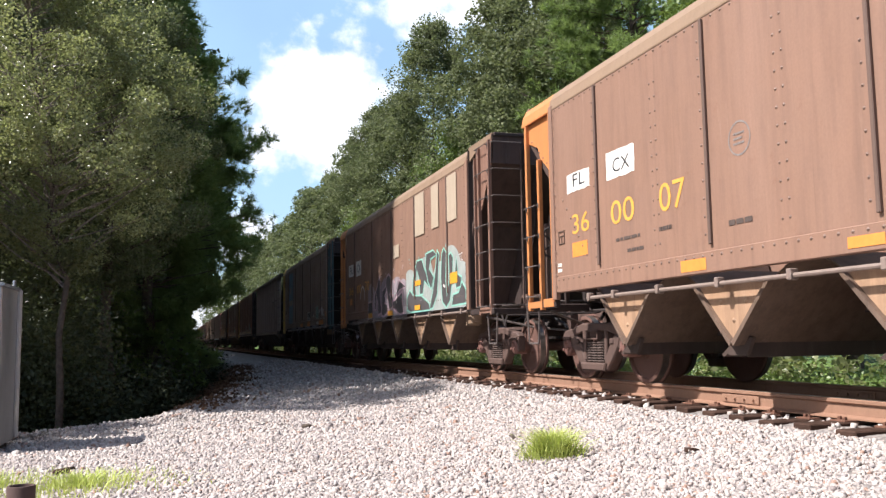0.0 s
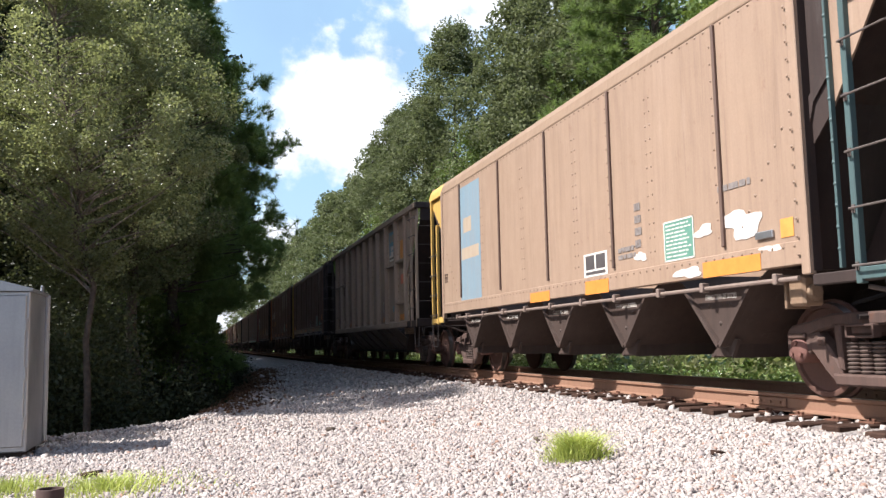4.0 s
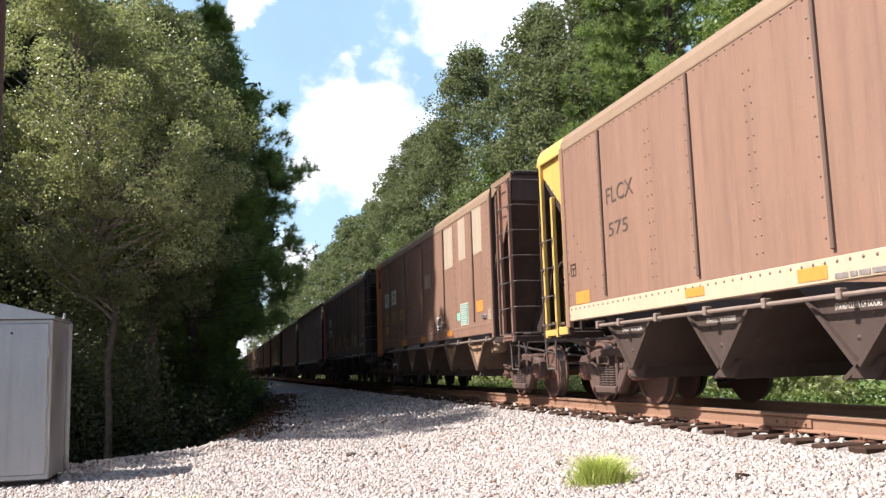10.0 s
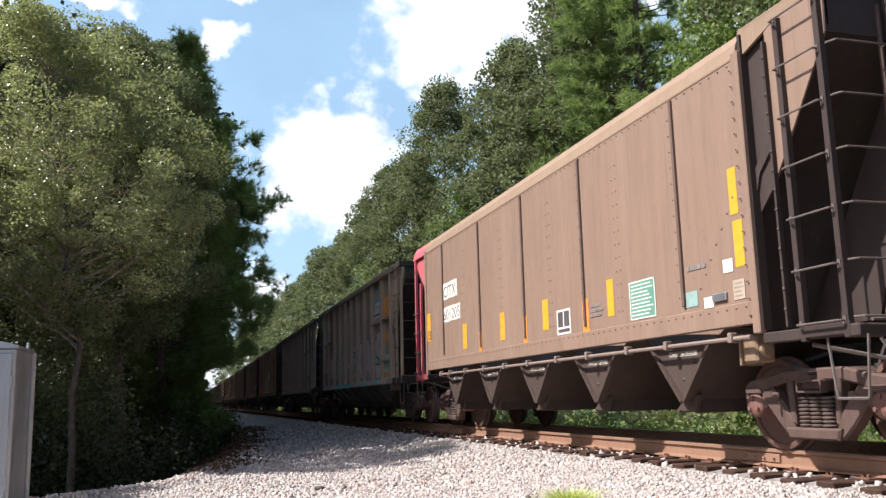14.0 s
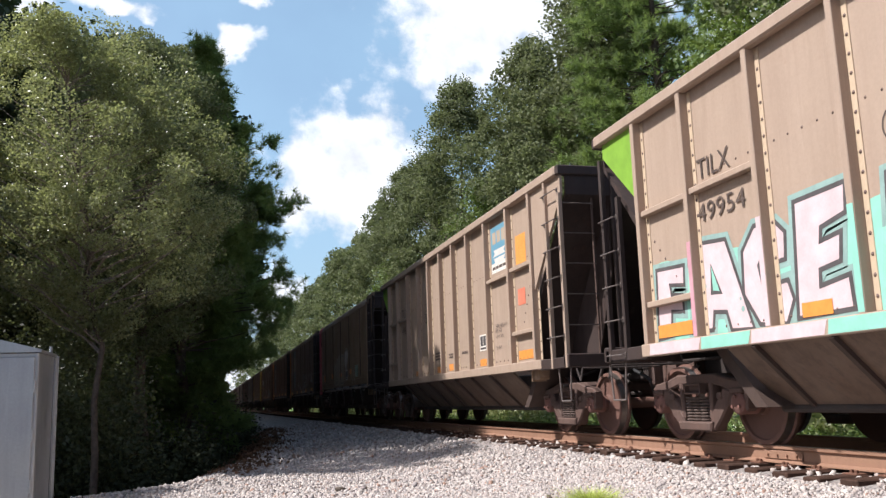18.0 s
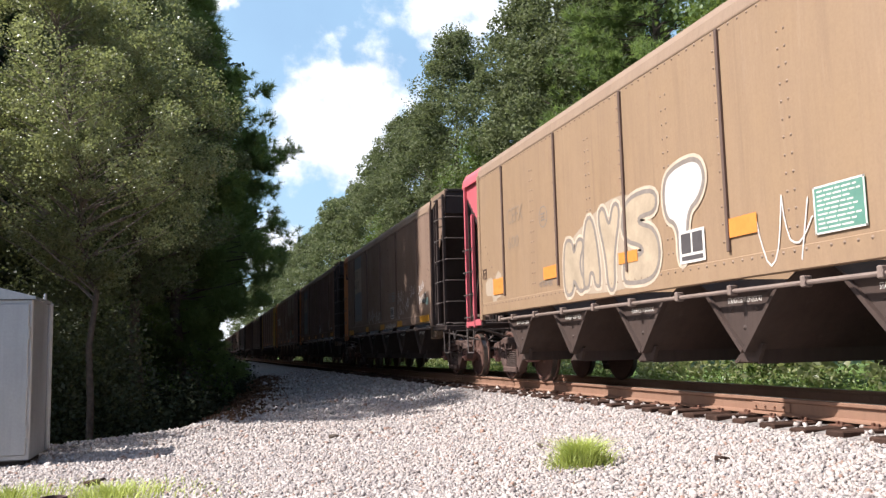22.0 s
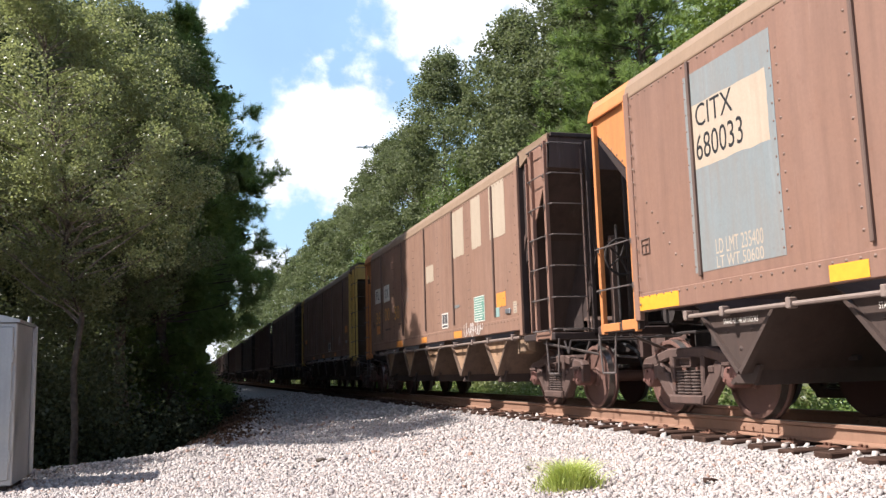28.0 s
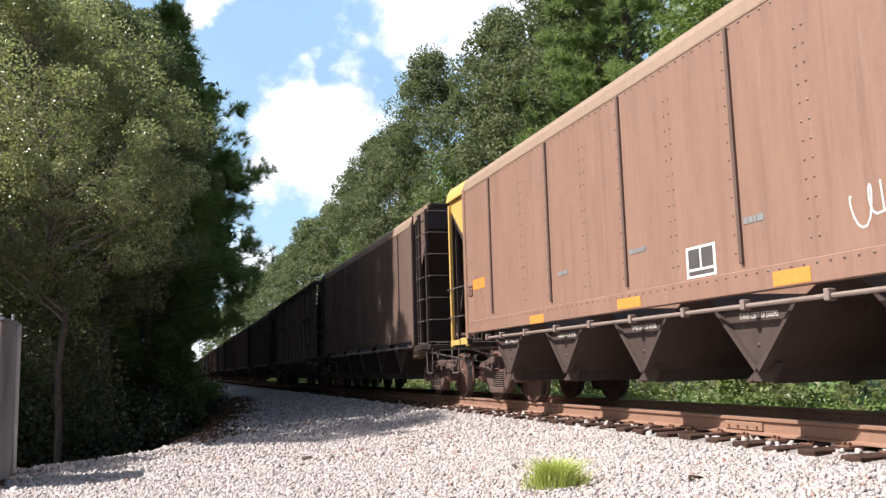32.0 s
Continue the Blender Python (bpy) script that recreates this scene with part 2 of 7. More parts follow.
def stone_mat():
    m, nt, b = shader("ballast_stone")
    geo = nt.nodes.new("ShaderNodeNewGeometry")
    v = place(nt, False)
    fine = tex_noise(nt, v, 60.0, 5)
    patch = tex_noise(nt, v, 0.8, 4)
    ramp = nt.nodes.new("ShaderNodeValToRGB")
    ramp.color_ramp.interpolation = "CONSTANT"
    tones = [(0.0, (0.40, 0.362, 0.335)), (0.22, (0.49, 0.445, 0.41)), (0.40, (0.31, 0.28, 0.27)), (0.55, (0.54, 0.495, 0.455)),
             (0.68, (0.38, 0.325, 0.295)), (0.80, (0.43, 0.372, 0.335)), (0.90, (0.23, 0.195, 0.185)), (0.965, (0.30, 0.185, 0.135))]
    els = ramp.color_ramp.elements
    tones = [(p, (c[0] * 0.95, c[1] * 0.925, c[2] * 0.915)) for p, c in tones]
    els[0].position, els[0].color = tones[0][0], (*tones[0][1], 1)
    els[1].position, els[1].color = tones[1][0], (*tones[1][1], 1)
    for p, c in tones[2:]:
        e = els.new(p)
        e.color = (*c, 1)
    nt.links.new(geo.outputs["Random Per Island"], ramp.inputs[0])
    col = blend(nt, spread(nt, fine, 0.4, 0.75, 0, 0.45), ramp.outputs[0], (0.3, 0.26, 0.245))
    col = blend(nt, spread(nt, patch, 0.55, 0.75, 0, 0.3), col, (0.34, 0.29, 0.26))
    nt.links.new(col, b.inputs["Base Color"])
    b.inputs["Roughness"].default_value = 0.85
    b.inputs["Specular IOR Level"].default_value = 0.25
    bump(nt, b, fine, 0.3, 0.006)
    return m


M = {
    "ground": ground_mat(),
    "stone": stone_mat(),
    "rail": weathered("rail_rust", (0.27, 0.15, 0.098), (0.15, 0.08, 0.055), rust=(0.31, 0.16, 0.10), rough=0.75, streak=0.3, wear=0.4, own=False),
    "railhead": plain("rail_running_band", (0.42, 0.36, 0.32), 0.32, 0.9, 0.2, 14),
    "tie": plain("creosoted_wood", (0.06, 0.034, 0.025), 0.85, 0, 0.5, 7, 0.5),
    "spike": plain("rusty_spike", (0.15, 0.07, 0.045), 0.8, 0.1, 0.4, 30),
    # grime, plus the shade under the cars, in one near-black steel
    "steel": weathered("shaded_grimy_steel", (0.04, 0.03, 0.027), (0.02, 0.016, 0.015), rough=0.7, streak=0.4, wear=0.3),
    "truck": weathered("rusty_cast_steel", (0.105, 0.063, 0.051), (0.03, 0.021, 0.018), rough=0.75, streak=0.5, wear=0.5),
    "cap": weathered("bearing_cap_red", (0.18, 0.085, 0.068), (0.07, 0.04, 0.034), rough=0.7),
    "wheel": weathered("wheel_steel", (0.14, 0.072, 0.055), (0.07, 0.04, 0.033), rough=0.7, streak=0.2, wear=0.3),
    "tread": plain("worn_tread", (0.34, 0.29, 0.26), 0.35, 0.85, 0.2, 20),
    "galv": weathered("galvanised_sheet", (0.43, 0.435, 0.45), (0.30, 0.305, 0.32), rust=(0.33, 0.32, 0.31), rough=0.40, metal=0.85, streak=0.5, wear=0.15),
    "bark": plain("bark", (0.105, 0.082, 0.066), 0.9, 0, 0.5, 12, 0.8),
    "rod": weathered("dusty_steel_rod", (0.24, 0.18, 0.15), (0.12, 0.08, 0.065), rough=0.5, streak=0.4, wear=0.3),
    "pipe": plain("dull_grey_pipe", (0.125, 0.10, 0.09), 0.55, 0.1, 0.3, 20),
    "spring": weathered("dusty_spring_steel", (0.115, 0.08, 0.068), (0.06, 0.042, 0.036), rough=0.65),
    "twig": plain("pale_oak_bark", (0.20, 0.165, 0.14), 0.9, 0, 0.4, 14, 0.6),
    "post": weathered("rusty_post", (0.085, 0.05, 0.042), (0.04, 0.025, 0.022), rough=0.75),
    "black": plain("black_paint", (0.022, 0.022, 0.024), 0.5, 0, 0.3, 12),
    "white": weathered("white_vinyl", (0.74, 0.70, 0.64), (0.5, 0.42, 0.35), rust=(0.27, 0.17, 0.12), rough=0.6, streak=0.45, wear=0.6),
    "cream": weathered("cream_patch", (0.42, 0.335, 0.25), (0.31, 0.22, 0.155), rust=(0.34, 0.2, 0.14), rough=0.65, streak=0.35, wear=0.35),
    "yellow": plain("yellow_lettering", (0.68, 0.34, 0.065), 0.55, 0, 0.15, 8, 0.03),
    "reflector": plain("orange_reflector", (0.66, 0.25, 0.055), 0.45, 0, 0.12, 12, 0.03),
    "reflector_yellow": plain("yellow_reflector", (0.72, 0.33, 0.035), 0.4, 0, 0.1, 12, 0.03),
    "sign_green": plain("green_notice", (0.12, 0.26, 0.20), 0.5, 0, 0.15, 8, 0.03),
    "blue": weathered("faded_blue", (0.19, 0.28, 0.345), (0.28, 0.25, 0.22), rough=0.65, streak=0.5, wear=0.3),
    "slate": weathered("faded_slate_blue", (0.20, 0.22, 0.22), (0.22, 0.16, 0.12), rough=0.65, streak=0.5, wear=0.3),
    "sky_blue": plain("sky_blue_panel", (0.13, 0.29, 0.385), 0.5, 0, 0.12, 6, 0.03),
    "orange_sq": plain("orange_notice", (0.66, 0.29, 0.07), 0.55, 0, 0.15, 8, 0.03),
    "red_sq": plain("faded_red_notice", (0.62, 0.18, 0.11), 0.55, 0, 0.15, 8, 0.03),
    "faint": plain("faded_stencil", (0.085, 0.06, 0.05), 0.7, 0, 0.3, 20, 0.03),
    "faint_tan": plain("faded_grey_stencil", (0.22, 0.19, 0.175), 0.7, 0, 0.3, 20, 0.03),
    "teal": plain("mint_spray", (0.25, 0.52, 0.42), 0.5, 0, 0.12, 5, 0.03),
    "palemint": plain("pale_mint_spray", (0.25, 0.36, 0.33), 0.55, 0, 0.2, 5, 0.03),
    "charcoal": plain("charcoal_spray", (0.085, 0.075, 0.075), 0.55, 0, 0.25, 5, 0.03),
    "pink": plain("pink_spray", (0.52, 0.27, 0.31), 0.55, 0, 0.15, 5, 0.03),
    "palepink": plain("pale_pink_spray", (0.60, 0.45, 0.46), 0.55, 0, 0.15, 5, 0.03),
    "greymint": plain("grey_mint_spray", (0.34, 0.36, 0.335), 0.55, 0, 0.25, 3, 0.03),
    "bubblefill": plain("soft_cream_spray", (0.43, 0.335, 0.235), 0.55, 0, 0.22, 3, 0.03),
    "ghost": plain("worn_stencil", (0.27, 0.20, 0.145), 0.7, 0, 0.2, 12, 0.03),
    "pinkline": plain("pale_pink_line", (0.52, 0.36, 0.40), 0.55, 0, 0.15, 5, 0.03),
    "palecream": plain("pale_cream_spray", (0.56, 0.45, 0.34), 0.55, 0, 0.22, 5, 0.03),
    "greyline": plain("grey_spray_line", (0.24, 0.20, 0.17), 0.6, 0, 0.2, 8, 0.03),
    "lavender": plain("grey_lavender_spray", (0.30, 0.245, 0.265), 0.55, 0, 0.2, 5, 0.03),
    "whitespray": plain("white_spray", (0.62, 0.56, 0.52), 0.55, 0, 0.1, 5, 0.03),
    "lime": plain("lime_green_paint", (0.20, 0.36, 0.045), 0.5, 0, 0.15, 4, 0.03),
    "leaf": leaf_mat("oak_leaf", (0.105, 0.115, 0.056), (0.38, 0.385, 0.20), (0.38, 0.42, 0.15), 0.30, 0.36),
    # oak leaf again, darkened for trees that stand in shade
    "leaf_shaded": leaf_mat("shaded_leaf", (0.045, 0.065, 0.032), (0.095, 0.125, 0.055), (0.08, 0.115, 0.04), 0.5),
    # low growth, its leaves darkened for the shade beneath the crowns
    "leaf_brush_shaded": leaf_mat("shaded_brush_leaf", (0.036, 0.044, 0.022), (0.12, 0.135, 0.065), (0.12, 0.14, 0.05), 0.5, 0.3),
    "leaf_mid": leaf_mat("woodland_leaf", (0.10, 0.118, 0.062), (0.225, 0.245, 0.13), (0.22, 0.26, 0.10), 0.75, 0.28),
    # nearly black, because deep shade is put into the leaf colour
    "scrub": leaf_mat("shaded_scrub_leaf", (0.02, 0.026, 0.014), (0.05, 0.06, 0.03), (0.04, 0.05, 0.02), 0.7, 0.15),
    "litter": leaf_mat("dead_leaf", (0.09, 0.05, 0.03), (0.22, 0.12, 0.07), (0.10, 0.05, 0.02), 0.8, 0.1),
    "leaf_bright": leaf_mat("bright_leaf", (0.10, 0.155, 0.04), (0.19, 0.26, 0.07), (0.24, 0.32, 0.06), 0.45),
    "needle": leaf_mat("pine_needle", (0.11, 0.165, 0.058), (0.24, 0.31, 0.11), (0.28, 0.38, 0.10), 0.55, 0.42),
    "grass": leaf_mat("grass_blade", (0.34, 0.40, 0.085), (0.52, 0.56, 0.17), (0.58, 0.66, 0.15)),
}
PAINT = {
    "brown": weathered("brown_paint", (0.265, 0.152, 0.106), (0.16, 0.095, 0.07), rough=0.55, streak=0.6, wear=0.32),
    "rust": weathered("red_brown_paint", (0.235, 0.130, 0.092), (0.15, 0.082, 0.06), rough=0.58, streak=0.6, wear=0.35),
    "tan": weathered("tan_paint", (0.345, 0.24, 0.172), (0.22, 0.145, 0.105), rough=0.55, streak=0.6, wear=0.3),
    "grey_tan": weathered("grey_tan_paint", (0.37, 0.275, 0.21), (0.27, 0.19, 0.145), rough=0.5, streak=0.45, wear=0.2),
    "ochre": weathered("ochre_paint", (0.315, 0.208, 0.125), (0.21, 0.135, 0.09), rough=0.58, streak=0.45, wear=0.2),
    "dull": weathered("dull_brown_paint", (0.25, 0.165, 0.12), (0.16, 0.10, 0.075), rough=0.6, streak=0.55, wear=0.3),
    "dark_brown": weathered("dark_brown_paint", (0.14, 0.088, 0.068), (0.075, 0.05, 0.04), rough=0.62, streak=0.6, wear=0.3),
    # sooty brown, darker still for the shade at the car ends
    "soot": weathered("shaded_sooty_paint", (0.045, 0.029, 0.025), (0.02, 0.015, 0.014), rough=0.65, streak=0.6, wear=0.3),
    "orange": weathered("orange_end_paint", (0.52, 0.20, 0.065), (0.32, 0.13, 0.06), rough=0.6, streak=0.45, wear=0.35),
    "gold": weathered("yellow_end_paint", (0.58, 0.37, 0.10), (0.36, 0.22, 0.08), rough=0.6, streak=0.4, wear=0.2),
    "rose": weathered("rose_end_paint", (0.56, 0.115, 0.14), (0.36, 0.10, 0.10), rough=0.6, streak=0.4, wear=0.2),
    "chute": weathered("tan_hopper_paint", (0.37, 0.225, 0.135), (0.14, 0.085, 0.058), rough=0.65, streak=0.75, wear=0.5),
    # dark hopper paint with the shade under the cars put in
    "chute_dark": weathered("shaded_dark_hopper", (0.065, 0.042, 0.034), (0.03, 0.021, 0.018), rough=0.7, streak=0.5, wear=0.25),
    "teal_end": weathered("teal_ladder_paint", (0.07, 0.115, 0.115), (0.045, 0.055, 0.055), rough=0.6, streak=0.4, wear=0.3),
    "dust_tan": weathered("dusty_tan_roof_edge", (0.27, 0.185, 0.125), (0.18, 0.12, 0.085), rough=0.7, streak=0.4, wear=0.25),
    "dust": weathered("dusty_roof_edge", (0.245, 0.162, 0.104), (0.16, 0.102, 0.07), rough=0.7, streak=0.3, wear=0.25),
    "creamsill": weathered("cream_sill_paint", (0.50, 0.385, 0.27), (0.42, 0.29, 0.2), rough=0.6, streak=0.35, wear=0.2),
}
# brown of the unlit car ends, with their shade put into the colour
PAINT["umber"] = weathered("shaded_umber_paint", (0.088, 0.054, 0.043), (0.035, 0.024, 0.02), rough=0.65, streak=0.6, wear=0.3)
# rivet heads darker than the sides: rust stain plus their small shadows
PAINT["rivet"] = weathered("rivet_paint", (0.185, 0.112, 0.082), (0.09, 0.055, 0.042), rough=0.6)
PAINT["rivet_pale"] = weathered("pale_rivet_paint", (0.26, 0.175, 0.12), (0.14, 0.09, 0.062), rough=0.6)
PAINT["lime"] = M["lime"]
# stained brown, darkened further for the shade below the sill
PAINT["chute_brown"] = weathered("shaded_stained_chute", (0.15, 0.098, 0.07), (0.05, 0.034, 0.028), rough=0.65, streak=0.7, wear=0.3)

# ---- mesh helpers ----
class Geo:
    """Verts and faces of one mesh, put together from shaped pieces."""

    def __init__(self):
        self.v, self.f = [], []

    def add(self, verts, faces):
        o = len(self.v)
        self.v += [tuple(p) for p in verts]
        self.f += [tuple(i + o for i in q) for q in faces]
        return self

    def box(self, x0, x1, y0, y1, z0, z1, b=0.0):
        """A box with chamfered edges of width b."""
        if b <= 0:
            v = [(x, y, z) for x in (x0, x1) for y in (y0, y1) for z in (z0, z1)]
            return self.add(v, [(0, 1, 3, 2), (4, 6, 7, 5), (0, 4, 5, 1), (2, 3, 7, 6), (0, 2, 6, 4), (1, 5, 7, 3)])
        c, h = ((x0 + x1) / 2, (y0 + y1) / 2, (z0 + z1) / 2), (abs(x1 - x0) / 2, abs(y1 - y0) / 2, abs(z1 - z0) / 2)
        b = min(b, min(h) * 0.9)
        v, idx = [], {}
        for sx in (-1, 1):
            for sy in (-1, 1):
                for sz in (-1, 1):
                    for ax in range(3):
                        q = [h[i] - (0 if i == ax else b) for i in range(3)]
                        idx[sx, sy, sz, ax] = len(v)
                        v.append((c[0] + sx * q[0], c[1] + sy * q[1], c[2] + sz * q[2]))
        f = []
        for ax in range(3):
            o1, o2 = [i for i in range(3) if i != ax]
            for s in (-1, 1):
                ring = []
                for a, d in ((-1, -1), (1, -1), (1, 1), (-1, 1)):
                    k = [0, 0, 0]
                    k[ax], k[o1], k[o2] = s, a, d
                    ring.append(idx[(*k, ax)])
                f.append(tuple(ring))
        for ax in range(3):
            o1, o2 = [i for i in range(3) if i != ax]
            for a in (-1, 1):
                for d in (-1, 1):
                    k, l = [0, 0, 0], [0, 0, 0]
                    k[ax], l[ax] = -1, 1
                    k[o1] = l[o1] = a
                    k[o2] = l[o2] = d
                    f.append((idx[(*k, o1)], idx[(*l, o1)], idx[(*l, o2)], idx[(*k, o2)]))
        for sx in (-1, 1):
            for sy in (-1, 1):
                for sz in (-1, 1):
                    f.append(tuple(idx[sx, sy, sz, ax] for ax in range(3)))
        return self.add(v, f)

    def slab(self, pts, normal_axis, a, b):
        """A flat outline extruded from a to b along an axis; pts give the other two coordinates in axis order."""
        n = len(pts)

        def at(p, w):
            q = list(p)
            q.insert(normal_axis, w)
            return q
        v = [at(p, a) for p in pts] + [at(p, b) for p in pts]
        f = [tuple(range(n)), tuple(range(2 * n - 1, n - 1, -1))] + [(i, i + n, (i + 1) % n + n, (i + 1) % n) for i in range(n)]
        return self.add(v, f)

    def cast(self, pts, x0, x1, c=0.012):
        """A flat outline of (y, z) extruded across x, its two faces drawn in by a chamfer c."""
        n = len(pts)
        area = sum(pts[i][0] * pts[(i + 1) % n][1] - pts[(i + 1) % n][0] * pts[i][1] for i in range(n))
        turn = 1 if area > 0 else -1
        small = []
        for i in range(n):
            p, q, r = Vector(pts[i - 1]), Vector(pts[i]), Vector(pts[(i + 1) % n])
            a, b = (q - p).normalized(), (r - q).normalized()
            m = Vector((-a.y - b.y, a.x + b.x)) * turn
            m = m / max(0.6, m.length_squared / 2)
            small.append(q + m * c)
        d = c if x1 > x0 else -c
        v = [(x0, *p) for p in small] + [(x0 + d, *p) for p in pts] + [(x1 - d, *p) for p in pts] + [(x1, *p) for p in small]
        f = [tuple(range(n)), tuple(range(4 * n - 1, 3 * n - 1, -1))]
        for k in range(3):
            f += [(k * n + i, k * n + n + i, k * n + n + (i + 1) % n, k * n + (i + 1) % n) for i in range(n)]
        return self.add(v, f)

    def tube(self, p0, p1, r0, r1=None, n=8, caps=True):
        p0, p1 = Vector(p0), Vector(p1)
        r1 = r0 if r1 is None else r1
        d = (p1 - p0).normalized()
        s = d.orthogonal().normalized()
        t = d.cross(s)
        v = []
        for p, r in ((p0, r0), (p1, r1)):
            v += [p + (s * math.cos(2 * math.pi * i / n) + t * math.sin(2 * math.pi * i / n)) * r for i in range(n)]
        f = [(i, (i + 1) % n, (i + 1) % n + n, i + n) for i in range(n)]
        if caps:
            f += [tuple(range(n - 1, -1, -1)), tuple(range(n, 2 * n))]
        return self.add(v, f)

    def pipe(self, pts, r, n=6):
        for a, b in zip(pts, pts[1:]):
            self.tube(a, b, r, n=n)
        return self

    def lathe(self, prof, centre, axis, n=24):
        """A profile of (along, radius) turned about an axis through centre."""
        o1, o2 = [i for i in range(3) if i != axis]
        v = []
        for w, r in prof:
            for i in range(n):
                q = [0, 0, 0]
                q[axis] = w
                q[o1], q[o2] = r * math.cos(2 * math.pi * i / n), r * math.sin(2 * math.pi * i / n)
                v.append([q[k] + centre[k] for k in range(3)])
        f = []
        for k in range(len(prof) - 1):
            f += [(k * n + i, k * n + (i + 1) % n, (k + 1) * n + (i + 1) % n, (k + 1) * n + i) for i in range(n)]
        f += [tuple(range(n)), tuple(range((len(prof) - 1) * n, len(prof) * n))]
        return self.add(v, f)

    def dome(self, x, y, z, r, face=-1):
        """A rivet head on a plane across x."""
        v = [(x + face * r * 0.62, y, z)] + [(x, y + r * math.cos(a), z + r * math.sin(a)) for a in (k * math.pi / 3 for k in range(6))]
        return self.add(v, [(0, i + 1, (i + 1) % 6 + 1) for i in range(6)])

    def mesh(self, name, material, smooth=False):
        me = bpy.data.meshes.new(name)
        me.from_pydata(self.v, [], self.f)
        me.materials.append(material)
        bm = bmesh.new()
        bm.from_mesh(me)
        bmesh.ops.recalc_face_normals(bm, faces=bm.faces)
        bm.to_mesh(me)
        bm.free()
        if smooth:
            me.shade_smooth()
            me.set_sharp_from_angle(angle=radians(40))
        return me


def part(name, g, material, parent, label="", m=None, smooth=False):
    """Links a mesh as one part under a thing or under a part."""
    me = g.mesh(name, material, smooth) if isinstance(g, Geo) else g
    ob = new(name, me)
    ob.parent = parent
    if m is not None:
        ob.matrix_basis = m
    if label:
        ob["label"] = label
    return ob


def thing(name, label, category, group="", kind=""):
    ob = new(name)
    ob.empty_display_size = 0.2
    return tagged(ob, label, category, group, kind)


def big_mesh(name, verts, faces_idx, per_face, material):
    """A mesh from arrays: verts (n, 3) and corner indices, per_face corners a face."""
    me = bpy.data.meshes.new(name)
    nf = len(faces_idx) // per_face
    me.vertices.add(len(verts))
    me.vertices.foreach_set("co", np.asarray(verts, dtype=np.float32).ravel())
    me.loops.add(len(faces_idx))
    me.loops.foreach_set("vertex_index", np.asarray(faces_idx, dtype=np.int32))
    me.polygons.add(nf)
    me.polygons.foreach_set("loop_start", np.arange(0, nf * per_face, per_face, dtype=np.int32))
    me.update(calc_edges=True)
    me.validate()
    me.materials.append(material)
    return me


HALF = pose(0, 0, 0, 0, 0, 180)


def lettering(text, size, spacing=1.0):
    """A flat mesh of built-in letters, lying on the plane across x and read from -x."""
    cu = bpy.data.curves.new("lettering", "FONT")
    cu.body, cu.size, cu.extrude, cu.space_character = text, size, 0.0, spacing
    cu.resolution_u = 3
    ob = bpy.data.objects.new("lettering", cu)
    me = bpy.data.meshes.new_from_object(ob)
    bpy.data.objects.remove(ob)
    # letters run towards -y and stand up along z
    me.transform(Matrix(((0, 0, -1, 0), (-1, 0, 0, 0), (0, 1, 0, 0), (0, 0, 0, 1))))
    return me


# ---- ground and track; rail tops lie at height 0, the track's middle at x = 0 ----
def lerp_table(x, xs, zs):
    return np.interp(x, xs, zs)


def rim(y):
    """The left rim of the stone bed."""
    return np.interp(y, [-20, 9, 12.3, 14.1, 17.8, 26, 40, 60, 300], [-13.5, -11.5, -8.9, -7.0, -6.1, -5.1, -4.1, -3.8, -3.8])


def ground_z(x, y):
    z = np.interp(x, [-60, -14, -9, -6.2, -4.2, -2.4, -1.6, -1.25, -1.1, 1.05, 1.55, 3.2, 5, 9, 40],
                  [-0.8, -0.75, -0.6, -0.56, -0.52, -0.40, -0.272, -0.238, -0.225, -0.235, -0.29, -0.75, -0.8, -0.55, 0.4])
    drop = np.clip((rim(y) - x) / 1.6, 0, 1)
    z = z - 0.55 * drop * (y > 5) + 0.06 * np.exp(-((x - rim(y) - 0.25) / 0.3) ** 2)
    return z


def build_ground():
    xs = np.unique(np.concatenate([np.linspace(-900, -60, 12), np.linspace(-60, -14, 24), np.linspace(-14, 6, 161), np.linspace(6, 60, 28), np.linspace(60, 900, 12)]))
    ys = np.unique(np.concatenate([np.linspace(-400, -20, 12), np.linspace(-20, 4, 25), np.linspace(4, 30, 209), np.linspace(30, 120, 91), np.linspace(120, 1500, 24)]))
    X, Y = np.meshgrid(xs, ys)
    Z = ground_z(X, Y)
    rng = np.random.default_rng(3)
    near = (np.abs(X + 4) < 12) & (Y < 60)
    Z = Z + near * rng.normal(0, 0.005, Z.shape) + near * 0.007 * np.sin(X * 1.7 + 0.6 * Y) * np.sin(Y * 0.9 - X * 0.4) * (np.abs(X) > 2.2)
    nx, ny = len(xs), len(ys)
    i = np.arange(nx * ny).reshape(ny, nx)
    f = np.stack([i[:-1, :-1], i[:-1, 1:], i[1:, 1:], i[1:, :-1]], -1).ravel()
    ob = new("ground", big_mesh("ground", np.stack([X, Y, Z], -1).reshape(-1, 3), f, 4, M["ground"]))
    tagged(ob, "pale crushed stone beside the track, leaf litter and grass beyond", "ground", kind="structure")


